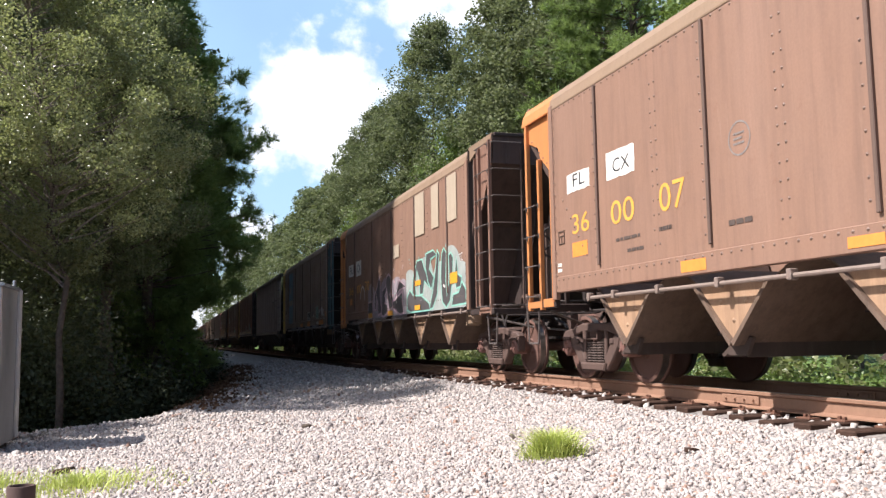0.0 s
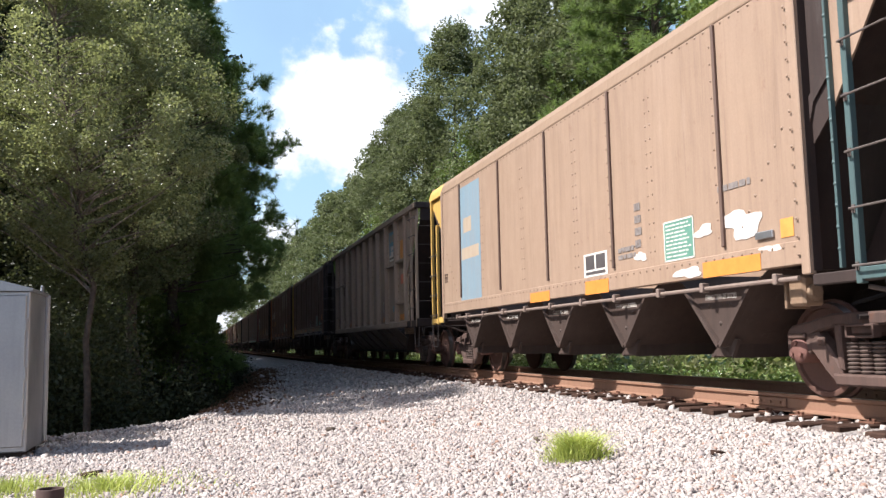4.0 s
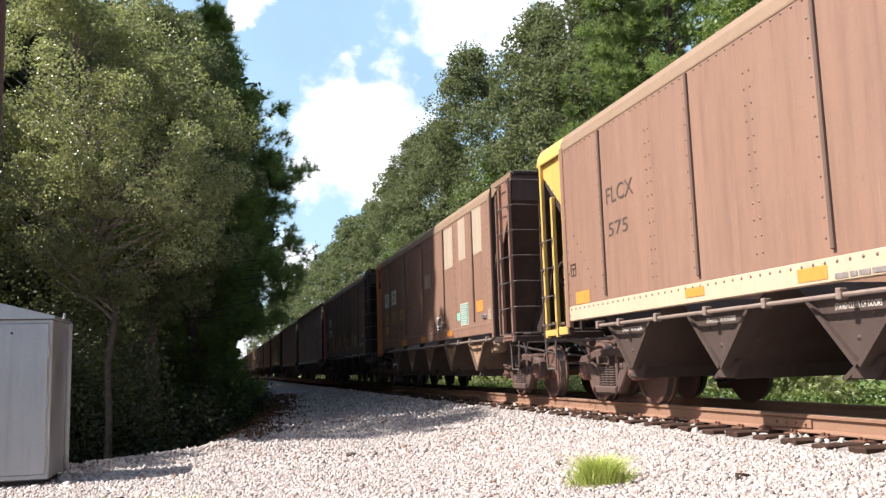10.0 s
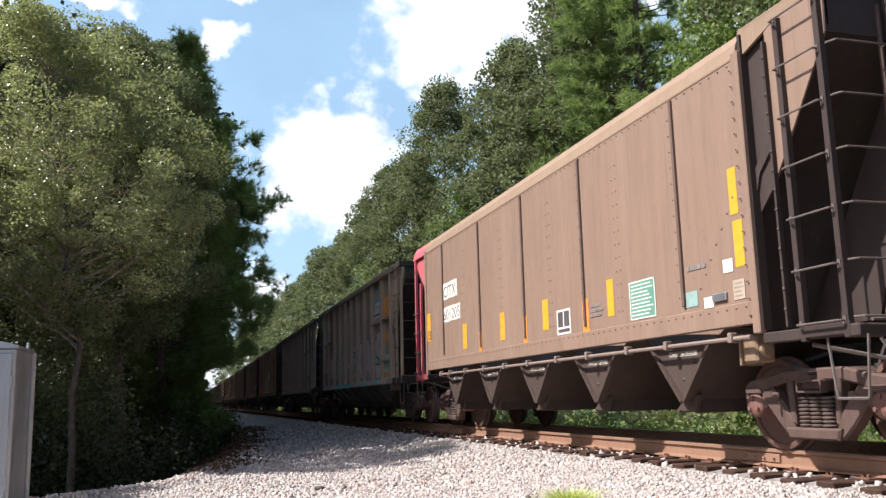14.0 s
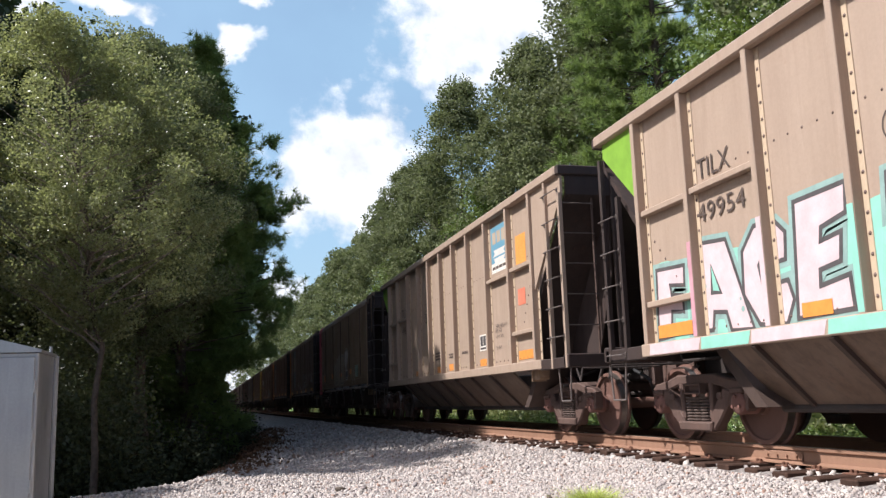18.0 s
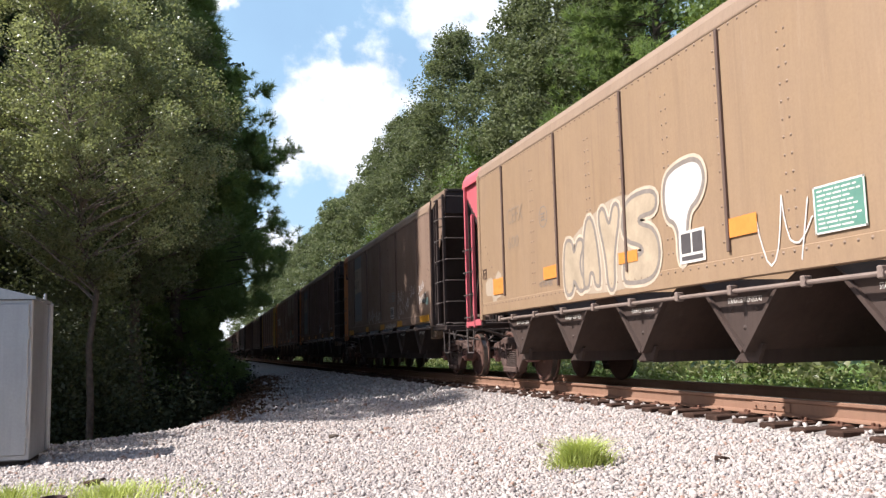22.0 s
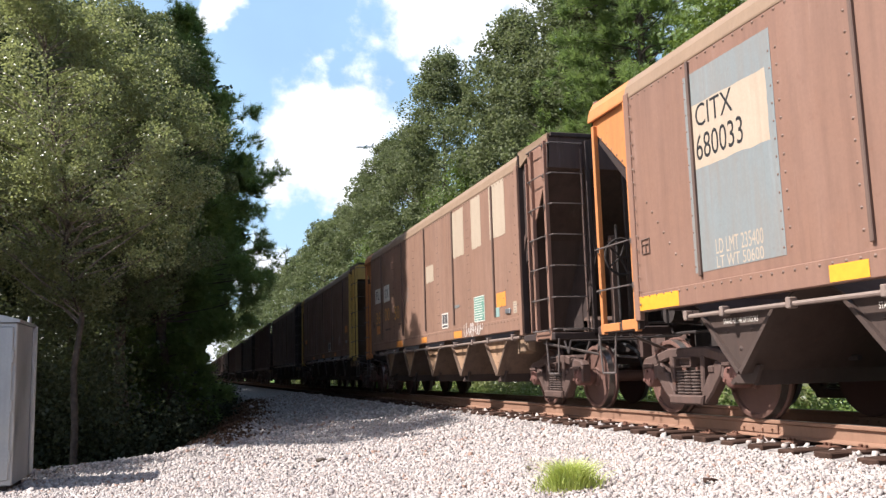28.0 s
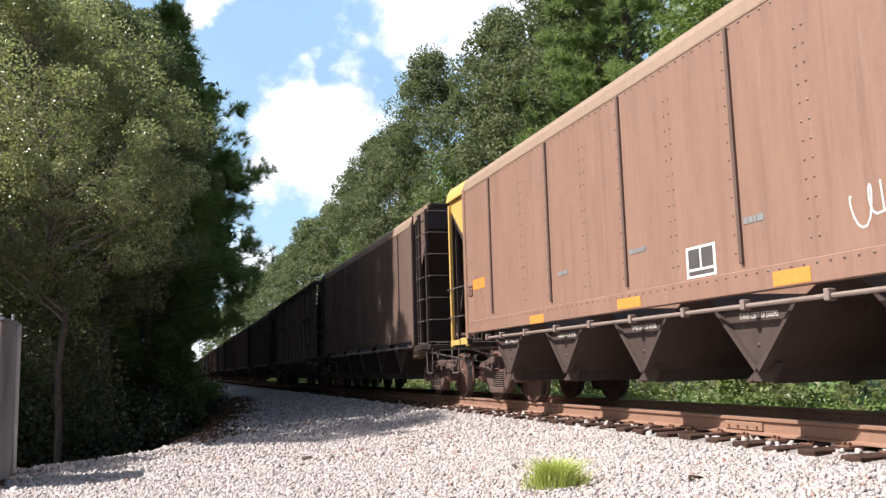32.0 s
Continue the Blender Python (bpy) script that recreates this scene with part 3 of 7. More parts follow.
def stones(n, x0, x1, y0, y1, s0, s1, seed, fall=0.0, inside=True):
    """Crushed stones of uneven shape: verts and corner indices."""
    rng = np.random.default_rng(seed)
    ico = np.array([(i, j, k) for i in (-1, 1) for j in (-1, 1) for k in (-1, 1)]) * 0.62
    tri = np.array([(0, 1, 3), (0, 3, 2), (4, 6, 7), (4, 7, 5), (0, 4, 5), (0, 5, 1), (2, 3, 7), (2, 7, 6), (0, 2, 6), (0, 6, 4), (1, 5, 7), (1, 7, 3)])
    x, y = rng.uniform(x0, x1, n), y0 + (y1 - y0) * rng.uniform(0, 1, n) ** (1 + fall)
    if inside:
        keep = x > rim(y) - 0.35 * rng.uniform(0, 1, n) + np.interp(y, (14, 19, 40), (0, 0.6, 0.5)) * rng.uniform(0, 1, n) ** 0.7
        x, y = x[keep], y[keep]
    n = len(x)
    size = rng.uniform(s0, s1, n) * np.where(rng.uniform(0, 1, n) > 0.93, 1.5, 1.0)
    v = ico[None] * (1 + rng.normal(0, 0.30, (n, 8, 3))) * rng.uniform(0.55, 1.35, (n, 1, 3))
    q = rng.normal(0, 1, (n, 4))
    q /= np.linalg.norm(q, axis=1, keepdims=True)
    w, a, b, c = q.T
    R = np.stack([np.stack([1 - 2 * (b * b + c * c), 2 * (a * b - c * w), 2 * (a * c + b * w)], -1),
                  np.stack([2 * (a * b + c * w), 1 - 2 * (a * a + c * c), 2 * (b * c - a * w)], -1),
                  np.stack([2 * (a * c - b * w), 2 * (b * c + a * w), 1 - 2 * (a * a + b * b)], -1)], 1)
    v = np.einsum("nij,nkj->nki", R, v) * size[:, None, None]
    v += np.stack([x, y, ground_z(x, y) + size * rng.uniform(-0.1, 0.55, n)], -1)[:, None, :]
    f = (tri.ravel()[None] + 8 * np.arange(n)[:, None]).ravel()
    return v.reshape(-1, 3), f


def build_stones():
    sets = [stones(66000, -9.5, -1.38, 5.5, 10.5, 0.0095, 0.021, 1, 0.1), stones(24000, -9.0, -1.38, 10.5, 17, 0.014, 0.027, 7, 0.35), stones(6000, -7.3, -1.38, 17, 45, 0.03, 0.045, 2, 0.6),
            stones(3500, -9.5, -6.4, 1.5, 5.5, 0.013, 0.024, 4), stones(24000, -6.4, -1.38, 3.2, 5.5, 0.0095, 0.020, 9), stones(1500, -1.3, 1.3, 3, 24, 0.025, 0.04, 5, 0.3, False),
            stones(1600, 1.2, 2.6, 3, 30, 0.025, 0.04, 6, 0.3, False)]
    vs, fs, o = [], [], 0
    for v, f in sets:
        vs.append(v), fs.append(f + o)
        o += len(v)
    ob = new("ballast_stones", big_mesh("ballast_stones", np.concatenate(vs), np.concatenate(fs), 3, M["stone"]))
    tagged(ob, "loose pale grey and pinkish crushed ballast stones", "gravel", kind="stuff")


def build_track():
    track = thing("railway_track", "single railway track with rusty rails on dark wooden ties", "railway track", kind="structure")
    prof = [(-0.075, -0.178), (0.075, -0.178), (0.075, -0.166), (0.012, -0.146), (0.009, -0.048), (0.036, -0.034), (0.037, -0.006), (0.029, 0), (-0.029, 0), (-0.037, -0.006), (-0.036, -0.034), (-0.009, -0.048), (-0.012, -0.146), (-0.075, -0.166)]
    for s in (-1, 1):
        g = Geo().slab([(x + s * 0.755, z) for x, z in prof], 1, -60, 700)
        part("rail", g, M["rail"], track, "rust-brown steel rail with a bright worn top")
        part("running_band", Geo().box(s * 0.755 - 0.024, s * 0.755 + 0.024, -60, 700, 0.0005, 0.0035), M["railhead"], track)
        for y in (8.15, 20.0, 31.9):
            g = Geo()
            for side in (-1, 1):
                g.box(s * 0.755 + side * 0.012, s * 0.755 + side * 0.034, y - 0.32, y + 0.32, -0.14, -0.052, 0.006)
                for k in range(4):
                    g.tube((s * 0.755 + side * 0.03, y - 0.24 + k * 0.16, -0.095), (s * 0.755 + side * 0.056, y - 0.24 + k * 0.16, -0.095), 0.014, n=6)
            part("joint_bar", g, M["rail"], track)
    rng = random.Random(11)
    metas = []
    for k in range(5):
        g = Geo().box(-1.3 - rng.uniform(-0.03, 0.05), 1.3 + rng.uniform(-0.04, 0.04), -0.115, 0.115, -0.36, -0.192, 0.012)
        metas.append(g.mesh("tie", M["tie"]))
    plate = Geo()
    for s in (-1, 1):
        plate.box(s * 0.755 - 0.17, s * 0.755 + 0.17, -0.095, 0.095, -0.196, -0.179, 0.004)
        for dx, dy in ((-0.095, 0.05), (0.095, -0.05), (-0.125, -0.05), (0.125, 0.05)):
            plate.box(s * 0.755 + dx - 0.016, s * 0.755 + dx + 0.016, dy - 0.016, dy + 0.016, -0.19, -0.15, 0.005)
    plate_me = plate.mesh("tie_plate", M["spike"])
    y = -6.0
    rest = Geo()
    n = 0
    while y < 160:
        turn = pose(rng.uniform(-0.05, 0.03), y, rng.uniform(-0.012, 0.006), 0, rng.uniform(-0.3, 0.3), rng.uniform(-1.5, 1.5))
        if y < 42:
            t = part("tie", metas[n % 5], M["tie"], track, m=turn)
            part("tie_plate", plate_me, M["spike"], t)
        else:
            rest.box(-1.3, 1.3, y - 0.115, y + 0.115, -0.36, -0.195)
        y += 0.5 + rng.uniform(-0.03, 0.03)
        n += 1
    tagged(part("far_ties", rest, M["tie"], track), kind="stuff")


build_ground()
build_track()


def build_cabinet():
    box = thing("signal_cabinet", "grey galvanised metal signal cabinet standing on the gravel", "cabinet")
    x0, x1, y0, y1, z0, z1 = -9.75, -8.52, 10.75, 11.78, -0.52, 1.28
    part("body", Geo().box(x0, x1, y0, y1, z0, z1, 0.012), M["galv"], box, "dull galvanised sheet-metal body")
    xm = (x0 + x1) / 2
    roof = Geo().slab([(x0 - 0.04, z1), (x0 - 0.04, z1 + 0.03), (xm, z1 + 0.20), (x1 + 0.03, z1 + 0.03), (x1 + 0.03, z1)], 1, y0 - 0.045, y1 + 0.03)
    part("roof", roof, M["galv"], box, "low gabled sheet-metal roof")
    part("side_flange", Geo().box(x1, x1 + 0.035, y1 - 0.03, y1 + 0.002, z0 + 0.02, z1 - 0.01, 0.006), M["galv"], box)
    for q in (x0 + 0.42, x0 + 0.80):
        part("seam", Geo().box(q - 0.006, q + 0.006, y0 - 0.034, y0 - 0.03, z0 + 0.07, z1 - 0.06), M["galv"], box)
    door = part("door", Geo().box(x0 + 0.05, x1 - 0.035, y0 - 0.03, y0 - 0.002, z0 + 0.06, z1 - 0.05, 0.008), M["galv"], box)
    part("handle", Geo().box(x0 + 0.12, x0 + 0.16, y0 - 0.06, y0 - 0.03, 0.2, 0.42, 0.006), M["steel"], door, "dark latch handle")
    for z in (-0.2, 0.35, 0.9):
        part("hinge", Geo().tube((x1 - 0.03, y0 - 0.022, z - 0.07), (x1 - 0.03, y0 - 0.022, z + 0.07), 0.014, n=8), M["galv"], box)
    part("rear_door", Geo().box(x0 + 0.05, x1 + 0.05, y1 + 0.002, y1 + 0.03, z0 + 0.03, z1 + 0.01, 0.008), M["galv"], box)
    for x in (x0 + 0.1, x1 - 0.02):
        part("lifting_lug", Geo().box(x - 0.012, x + 0.012, y1 - 0.2, y1 - 0.1, z1 + 0.03, z1 + 0.12, 0.004), M["galv"], box)
    for k in range(3):
        part("bolt", Geo().tube((x0 + 0.25 + k * 0.28, y0 - 0.04, z1 - 0.16), (x0 + 0.25 + k * 0.28, y0 - 0.03, z1 - 0.16), 0.014, n=8), M["steel"], door)
    part("base", Geo().box(x0 + 0.06, x1 - 0.06, y0 + 0.06, y1 - 0.06, -0.66, z0 + 0.002), M["steel"], box, "dark recessed base")


def build_posts():
    mast = thing("signal_mast", "dark painted steel post standing close by on the gravel", "post")
    part("pole", Geo().tube((-7.86, 4.86, -0.62), (-7.86, 4.86, 4.6), 0.075, n=20), M["post"], mast, smooth=True)
    part("foot", Geo().box(-8.0, -7.72, 4.72, 5.0, -0.62, -0.55, 0.01), M["post"], mast)
    part("band", Geo().lathe([(1.05, 0.076), (1.055, 0.084), (1.1, 0.084), (1.105, 0.076)], (-7.86, 4.86, 0), 2, 20), M["steel"], mast)
    stub = thing("pipe_bollard", "short rusty pipe post with an open top in the grass", "bollard")
    g = Geo().lathe([(-0.62, 0.041), (0.172, 0.041), (0.176, 0.039), (0.176, 0.033), (0.172, 0.032), (0.06, 0.032)], (-7.104, 2.968, 0), 2, 24)
    part("pipe", g, M["post"], stub, smooth=True)


build_cabinet()
build_posts()

# ---- trees ----
def leaf_cards(points, size, rng, long=1.0, up=0.3):
    """Small bent leaves of two triangles each at the points."""
    n = len(points)
    d = rng.normal(0, 1, (n, 3))
    d[:, 2] = d[:, 2] * 0.6 - up * 0.5
    d /= np.linalg.norm(d, axis=1, keepdims=True)
    s = np.cross(d, rng.normal(0, 1, (n, 3)))
    s /= np.linalg.norm(s, axis=1, keepdims=True) + 1e-9
    k = size * rng.uniform(0.6, 1.3, (n, 1))
    nrm = np.cross(d, s)
    a = points - s * k * 0.42
    b = points + d * k * 0.5 * long + nrm * k * 0.12
    c = points + s * k * 0.42
    e = points - d * k * 0.6 * long
    v = np.stack([e, a, b, c], 1).reshape(-1, 3)
    f = (np.array([0, 1, 2, 0, 2, 3])[None] + 4 * np.arange(n)[:, None]).ravel()
    return v, f


def needle_cards(points, out, size, rng, per):
    """Brushes of long thin needles."""
    n = len(points)
    p = np.repeat(points, per, axis=0)
    d = np.repeat(out, per, axis=0) * 0.7 + rng.normal(0, 0.75, (n * per, 3))
    d /= np.linalg.norm(d, axis=1, keepdims=True) + 1e-9
    s = np.cross(d, rng.normal(0, 1, (n * per, 3)))
    s /= np.linalg.norm(s, axis=1, keepdims=True) + 1e-9
    k = size * rng.uniform(0.6, 1.2, (n * per, 1))
    v = np.stack([p - s * k * 0.045, p + s * k * 0.045, p + d * k], 1).reshape(-1, 3)
    return v, np.arange(len(v))


def crown_clumps(rng, n, h0, h1, rad, bulge=0.45, lean=(0, 0), blunt=0.65):
    """Clump centres: an uneven crown, wider at the height share given by bulge."""
    pts = []
    lobes = [(rng.uniform(0, 6.28), rng.uniform(0.15, 0.95), rng.uniform(0.65, 1.2)) for _ in range(9)]
    while len(pts) < n:
        u = rng.uniform(0, 1)
        prof = (u / bulge) ** 0.6 if u < bulge else max(0.0, (1 - u) / (1 - bulge)) ** blunt
        a = rng.uniform(0, 6.283)
        lump = 1.0
        for la, lu, ls in lobes:
            da = abs((a - la + math.pi) % (2 * math.pi) - math.pi)
            lump += (ls - 1) * math.exp(-(da / 0.6) ** 2 - ((u - lu) / 0.18) ** 2) * 1.4
        r = rad * prof * lump * math.sqrt(rng.uniform(0.12, 1.0))
        pts.append((r * math.cos(a) + lean[0] * u, r * math.sin(a) + lean[1] * u, h0 + (h1 - h0) * u))
    return np.array(pts)


def limb_geo(g, base, tip, r, rng, n=5):
    """A bent, tapering limb."""
    b, t = Vector(base), Vector(tip)
    prev = b
    for i in range(1, n + 1):
        k = i / n
        p = b.lerp(t, k) + Vector((rng.uniform(-1, 1), rng.uniform(-1, 1), rng.uniform(-0.5, 1))) * (0.05 * (t - b).length * (1 - k))
        g.tube(prev, p, r * (1 - 0.85 * (i - 1) / n), r * (1 - 0.85 * k), 6, False)
        prev = p


def broadleaf(name, label, h, rad, leaves, size, seed, mat_, low=0.12, clump=0.55, lean=(0, 0), bulge=0.45, trunk=0.16, blunt=0.65, per=130, wood="bark"):
    rng = np.random.default_rng(seed)
    tree = thing(name, label, "tree", "trees by the track")
    n = max(40, leaves // per)
    c = crown_clumps(rng, n, h * low, h, rad, bulge, lean, blunt)
    g = Geo()
    prev = Vector((0, 0, -0.6))
    spine = [prev]
    for i in range(1, 9):
        k = i / 8
        p = Vector((lean[0] * k * k * 0.8 + rng.normal(0, 0.06), lean[1] * k * k * 0.8 + rng.normal(0, 0.06), h * 0.86 * k))
        g.tube(prev, p, trunk * (1 - 0.85 * (i - 1) / 8), trunk * (1 - 0.85 * k), 9, False)
        prev = p
        spine.append(p)
    boughs = Geo()
    for q in c[:: max(1, n // (110 if wood == "twig" else 46))]:
        zb = max(0.4, q[2] - math.hypot(q[0], q[1]) * rng.uniform(0.35, 0.8))
        kb = min(1, zb / (h * 0.86))
        seg = min(7, max(0, int(kb * 8 - 1e-6)))
        a, b = spine[seg], spine[seg + 1]
        limb_geo(boughs, a.lerp(b, min(1, max(0, (zb - a.z) / (b.z - a.z)))), q, trunk * 0.34 * (1.05 - kb * 0.7), rng)
    part("trunk", g, M["bark"], tree, "grey-brown trunk", smooth=True)
    tagged(part("limb", boughs, M[wood], tree, "thin branching limbs", smooth=True), kind="stuff")
    per = leaves // n
    stretch = rng.uniform(0.6, 1.3, (n, 1, 3)) * np.array([1, 1, 0.72])
    off = rng.normal(0, 1, (n, per, 3))
    off = off / np.linalg.norm(off, axis=2, keepdims=True) * rng.uniform(0.25, 1.0, (n, per, 1)) ** 0.5
    pts = (c[:, None, :] + off * clump * stretch * rng.uniform(0.6, 1.25, (n, 1, 1))).reshape(-1, 3)
    pts = pts[pts[:, 2] > 0.1]
    v, f = leaf_cards(pts, size, rng)
    part("crown", big_mesh("crown", v, f, 3, mat_), None, tree, "uneven crown of small green leaves")
    return tree


def pine(name, label, h, rad, tufts, size, seed, low=0.3, per=16, slim=False):
    rng = np.random.default_rng(seed)
    tree = thing(name, label, "pine tree", "trees by the track")
    g = Geo()
    prev = Vector((0, 0, -0.6))
    for i in range(1, 9):
        k = i / 8
        p = Vector((rng.normal(0, 0.07), rng.normal(0, 0.07), h * 0.97 * k))
        g.tube(prev, p, 0.2 * (1 - 0.85 * (i - 1) / 8) * h / 14, 0.2 * (1 - 0.85 * k) * h / 14, 9, False)
        prev = p
    pts, outs = [], []
    whorls = int(h * (1 - low) / (0.32 if slim else 0.42))
    each = max(4, tufts // (whorls * 6))
    for w in range(whorls):
        z = h * low + (h * 0.98 - h * low) * w / whorls
        share = (z - h * low) / (h - h * low)
        reach = rad * float(np.interp(share, [0, 0.15, 0.35, 0.52, 0.75, 1], [0.3, 0.42, 0.80, 0.80, 0.46, 0.12])) if slim else rad * (min(1, 0.45 + share * 1.9) if share < 0.3 else (1 - share) ** 0.62 + 0.08)
        for b in range(6):
            a = rng.uniform(0, 6.28)
            L = reach * rng.uniform(0.45, 1.15)
            tip = np.array([math.cos(a) * L, math.sin(a) * L, z + L * rng.uniform(-0.05, 0.35)])
            base = np.array([0, 0, z])
            limb_geo(g, base, tip, 0.036 * min(1.0, h / 14), rng, 4)
            heads = [rng.uniform(0.5, 1.02) for _ in range(3)] + [1.0]
            for q in range(each):
                k = heads[q % 4]
                p = base + (tip - base) * k + rng.normal(0, 0.13, 3) * (0.7 + L * 0.14)
                pts.append(p)
                outs.append((tip - base) / (L + 1e-6) + np.array([0, 0, 0.5]))
    part("trunk", g, M["bark"], tree, "straight scaly trunk with bare limbs", smooth=True)
    v, f = needle_cards(np.array(pts), np.array(outs), size, rng, per)
    part("crown", big_mesh("crown", v, f, 3, M["needle"]), None, tree, "dark green tufts of long needles")
    return tree


def stand(tree, x, y, turn=0.0, sink=0.0):
    tree.matrix_basis = pose(x, y, float(ground_z(np.array(x), np.array(y))) - sink, 0, 0, turn)
    return tree


def build_left_trees():
    lab = "leafy young oak with a ragged crown beside the gravel"
    edge = "dense oak with low branches at the wood's edge, leaves darkened for shade"
    stand(broadleaf("oak_tree", lab, 8.9, 3.0, 92000, 0.046, 21, M["leaf"], low=0.36, clump=0.50, trunk=0.07, blunt=0.5, per=520, wood="twig", lean=(-0.9, 0)), -8.55, 16.4)
    side = stand(broadleaf("oak_tree", lab, 8.6, 2.8, 80000, 0.046, 22, M["leaf"], low=0.36, clump=0.50, trunk=0.11, blunt=0.5, per=520, wood="twig"), -12.6, 16.4)
    # a duller leaf here stands in for the crown's shaded right half
    stand(broadleaf("oak_tree", edge, 10.1, 2.8, 62000, 0.056, 23, M["leaf_mid"], low=0.30, clump=0.5, trunk=0.16, blunt=0.45, per=420), -8.1, 20.2)
    # out-of-view oak, added so the lower crowns fall in shade
    shade = stand(broadleaf("oak_tree", lab, 10.1, 2.8, 60000, 0.056, 45, M["leaf"], low=0.20, clump=0.5, trunk=0.16, blunt=0.45, per=420, wood="twig"), -15.8, 16.6, 80)
    stand(broadleaf("oak_tree", edge, 10.9, 2.7, 30000, 0.10, 30, M["leaf_mid"], low=0.05, clump=0.65, trunk=0.16, blunt=0.4), -9.4, 22.8)
    fir = stand(pine("pine_tree", "tall dark pine leaning out over the gravel", 12.0, 4.1, 11500, 0.23, 24, low=0.06, per=26, slim=True), -7.3, 24.2)
    copy_thing(fir, pose(-9.2, 28.4, -0.6, 0, 0, 140))
    copy_thing(fir, pose(-7.7, 29.6, -0.6, 0, 0, 65))
    copy_thing(fir, pose(-7.5, 37.0, -0.6, 0, 0, 205))
    copy_thing(fir, pose(-9.7, 33.0, -0.6, 0, 0, 250))
    stand(broadleaf("oak_tree", edge, 12.6, 3.4, 40000, 0.16, 25, M["leaf_shaded"], low=0.05, clump=0.85, trunk=0.2, bulge=0.65, blunt=0.22), -9.6, 27.6)
    stand(broadleaf("oak_tree", edge, 14.2, 3.6, 34000, 0.19, 29, M["leaf_shaded"], low=0.04, clump=0.9, trunk=0.22, bulge=0.65, blunt=0.22), -9.4, 32.0)
    far = broadleaf("oak_tree", "tall broadleaf tree in the trackside row, shade put into its leaf colour", 16.3, 4.0, 30000, 0.24, 26, M["leaf_shaded"], low=0.04, clump=1.1, trunk=0.24, bulge=0.65, blunt=0.25)
    stand(far, -9.4, 36.8)
    # more unseen oaks to the left, added for the same shade
    for x, y, a in ((-15.6, 13.6, 200), (-18.8, 15.5, 10), (-16.5, 19.8, 120)):
        copy_thing(shade, pose(x, y, -0.9, 0, 0, a))
    tall = broadleaf("oak_tree", "tall broadleaf tree deeper in the wood", 12.8, 4.3, 16000, 0.26, 27, M["leaf_shaded"], low=0.05, clump=1.2, trunk=0.26, bulge=0.6, blunt=0.3)
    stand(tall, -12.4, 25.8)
    # out of view on the left; added only to shade the passing cars
    high = broadleaf("oak_tree", "unseen very tall tree, added left of the view to shade the train", 31.0, 5.6, 25000, 0.42, 38, M["leaf_shaded"], low=0.3, per=260, clump=1.35, trunk=0.4, bulge=0.6, blunt=0.3)
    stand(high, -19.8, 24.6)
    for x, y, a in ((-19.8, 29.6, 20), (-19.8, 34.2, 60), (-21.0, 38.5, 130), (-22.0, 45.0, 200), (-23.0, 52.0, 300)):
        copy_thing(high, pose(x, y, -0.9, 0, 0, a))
    mid = broadleaf("oak_tree", "oak with boughs hanging out over the gravel, leaves darkened for shade", 11.5, 2.9, 13000, 0.19, 37, M["leaf_shaded"], low=0.10, clump=0.8, trunk=0.2, bulge=0.65, blunt=0.35)
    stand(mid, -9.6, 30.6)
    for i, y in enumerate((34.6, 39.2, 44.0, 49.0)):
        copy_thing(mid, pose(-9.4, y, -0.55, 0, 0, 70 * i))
    light = broadleaf("oak_tree", "tall tree far down the trackside row, shade put into its leaf colour", 18.5, 4.6, 6000, 0.5, 28, M["leaf_shaded"], low=0.03, clump=1.2, trunk=0.24, bulge=0.55, blunt=0.4)
    stand(light, -8.6, 56.0)
    rng = random.Random(8)
    for y in (41.5, 46.0, 51.0):
        copy_thing(far, pose(-9.2 + rng.uniform(-0.2, 0.2), y, -0.6, 0, 0, rng.uniform(0, 360)))
    y = 61.0
    while y < 330:
        copy_thing(light, pose(-8.4 + rng.uniform(-0.4, 0.4), y, -0.6, 0, 0, rng.uniform(0, 360)))
        y += 3.8 + y * 0.014
    for x, y in ((-12.6, 30.4), (-12.8, 34.8), (-13, 39.2), (-13, 44)):
        copy_thing(tall, pose(x, y, -0.9, 0, 0, rng.uniform(0, 360)))
    # hidden behind the row, added to keep sun off the far cars
    for x, y in ((-21, 32), (-13, 50), (-12.5, 55), (-12.5, 60), (-12.5, 65), (-12.5, 70), (-12.5, 75), (-12.5, 80), (-12.5, 86), (-12.5, 92), (-12.5, 99), (-12.5, 107), (-12.5, 116)):
        copy_thing(light, pose(x, y, -0.7, 0, 0, rng.uniform(0, 360)))


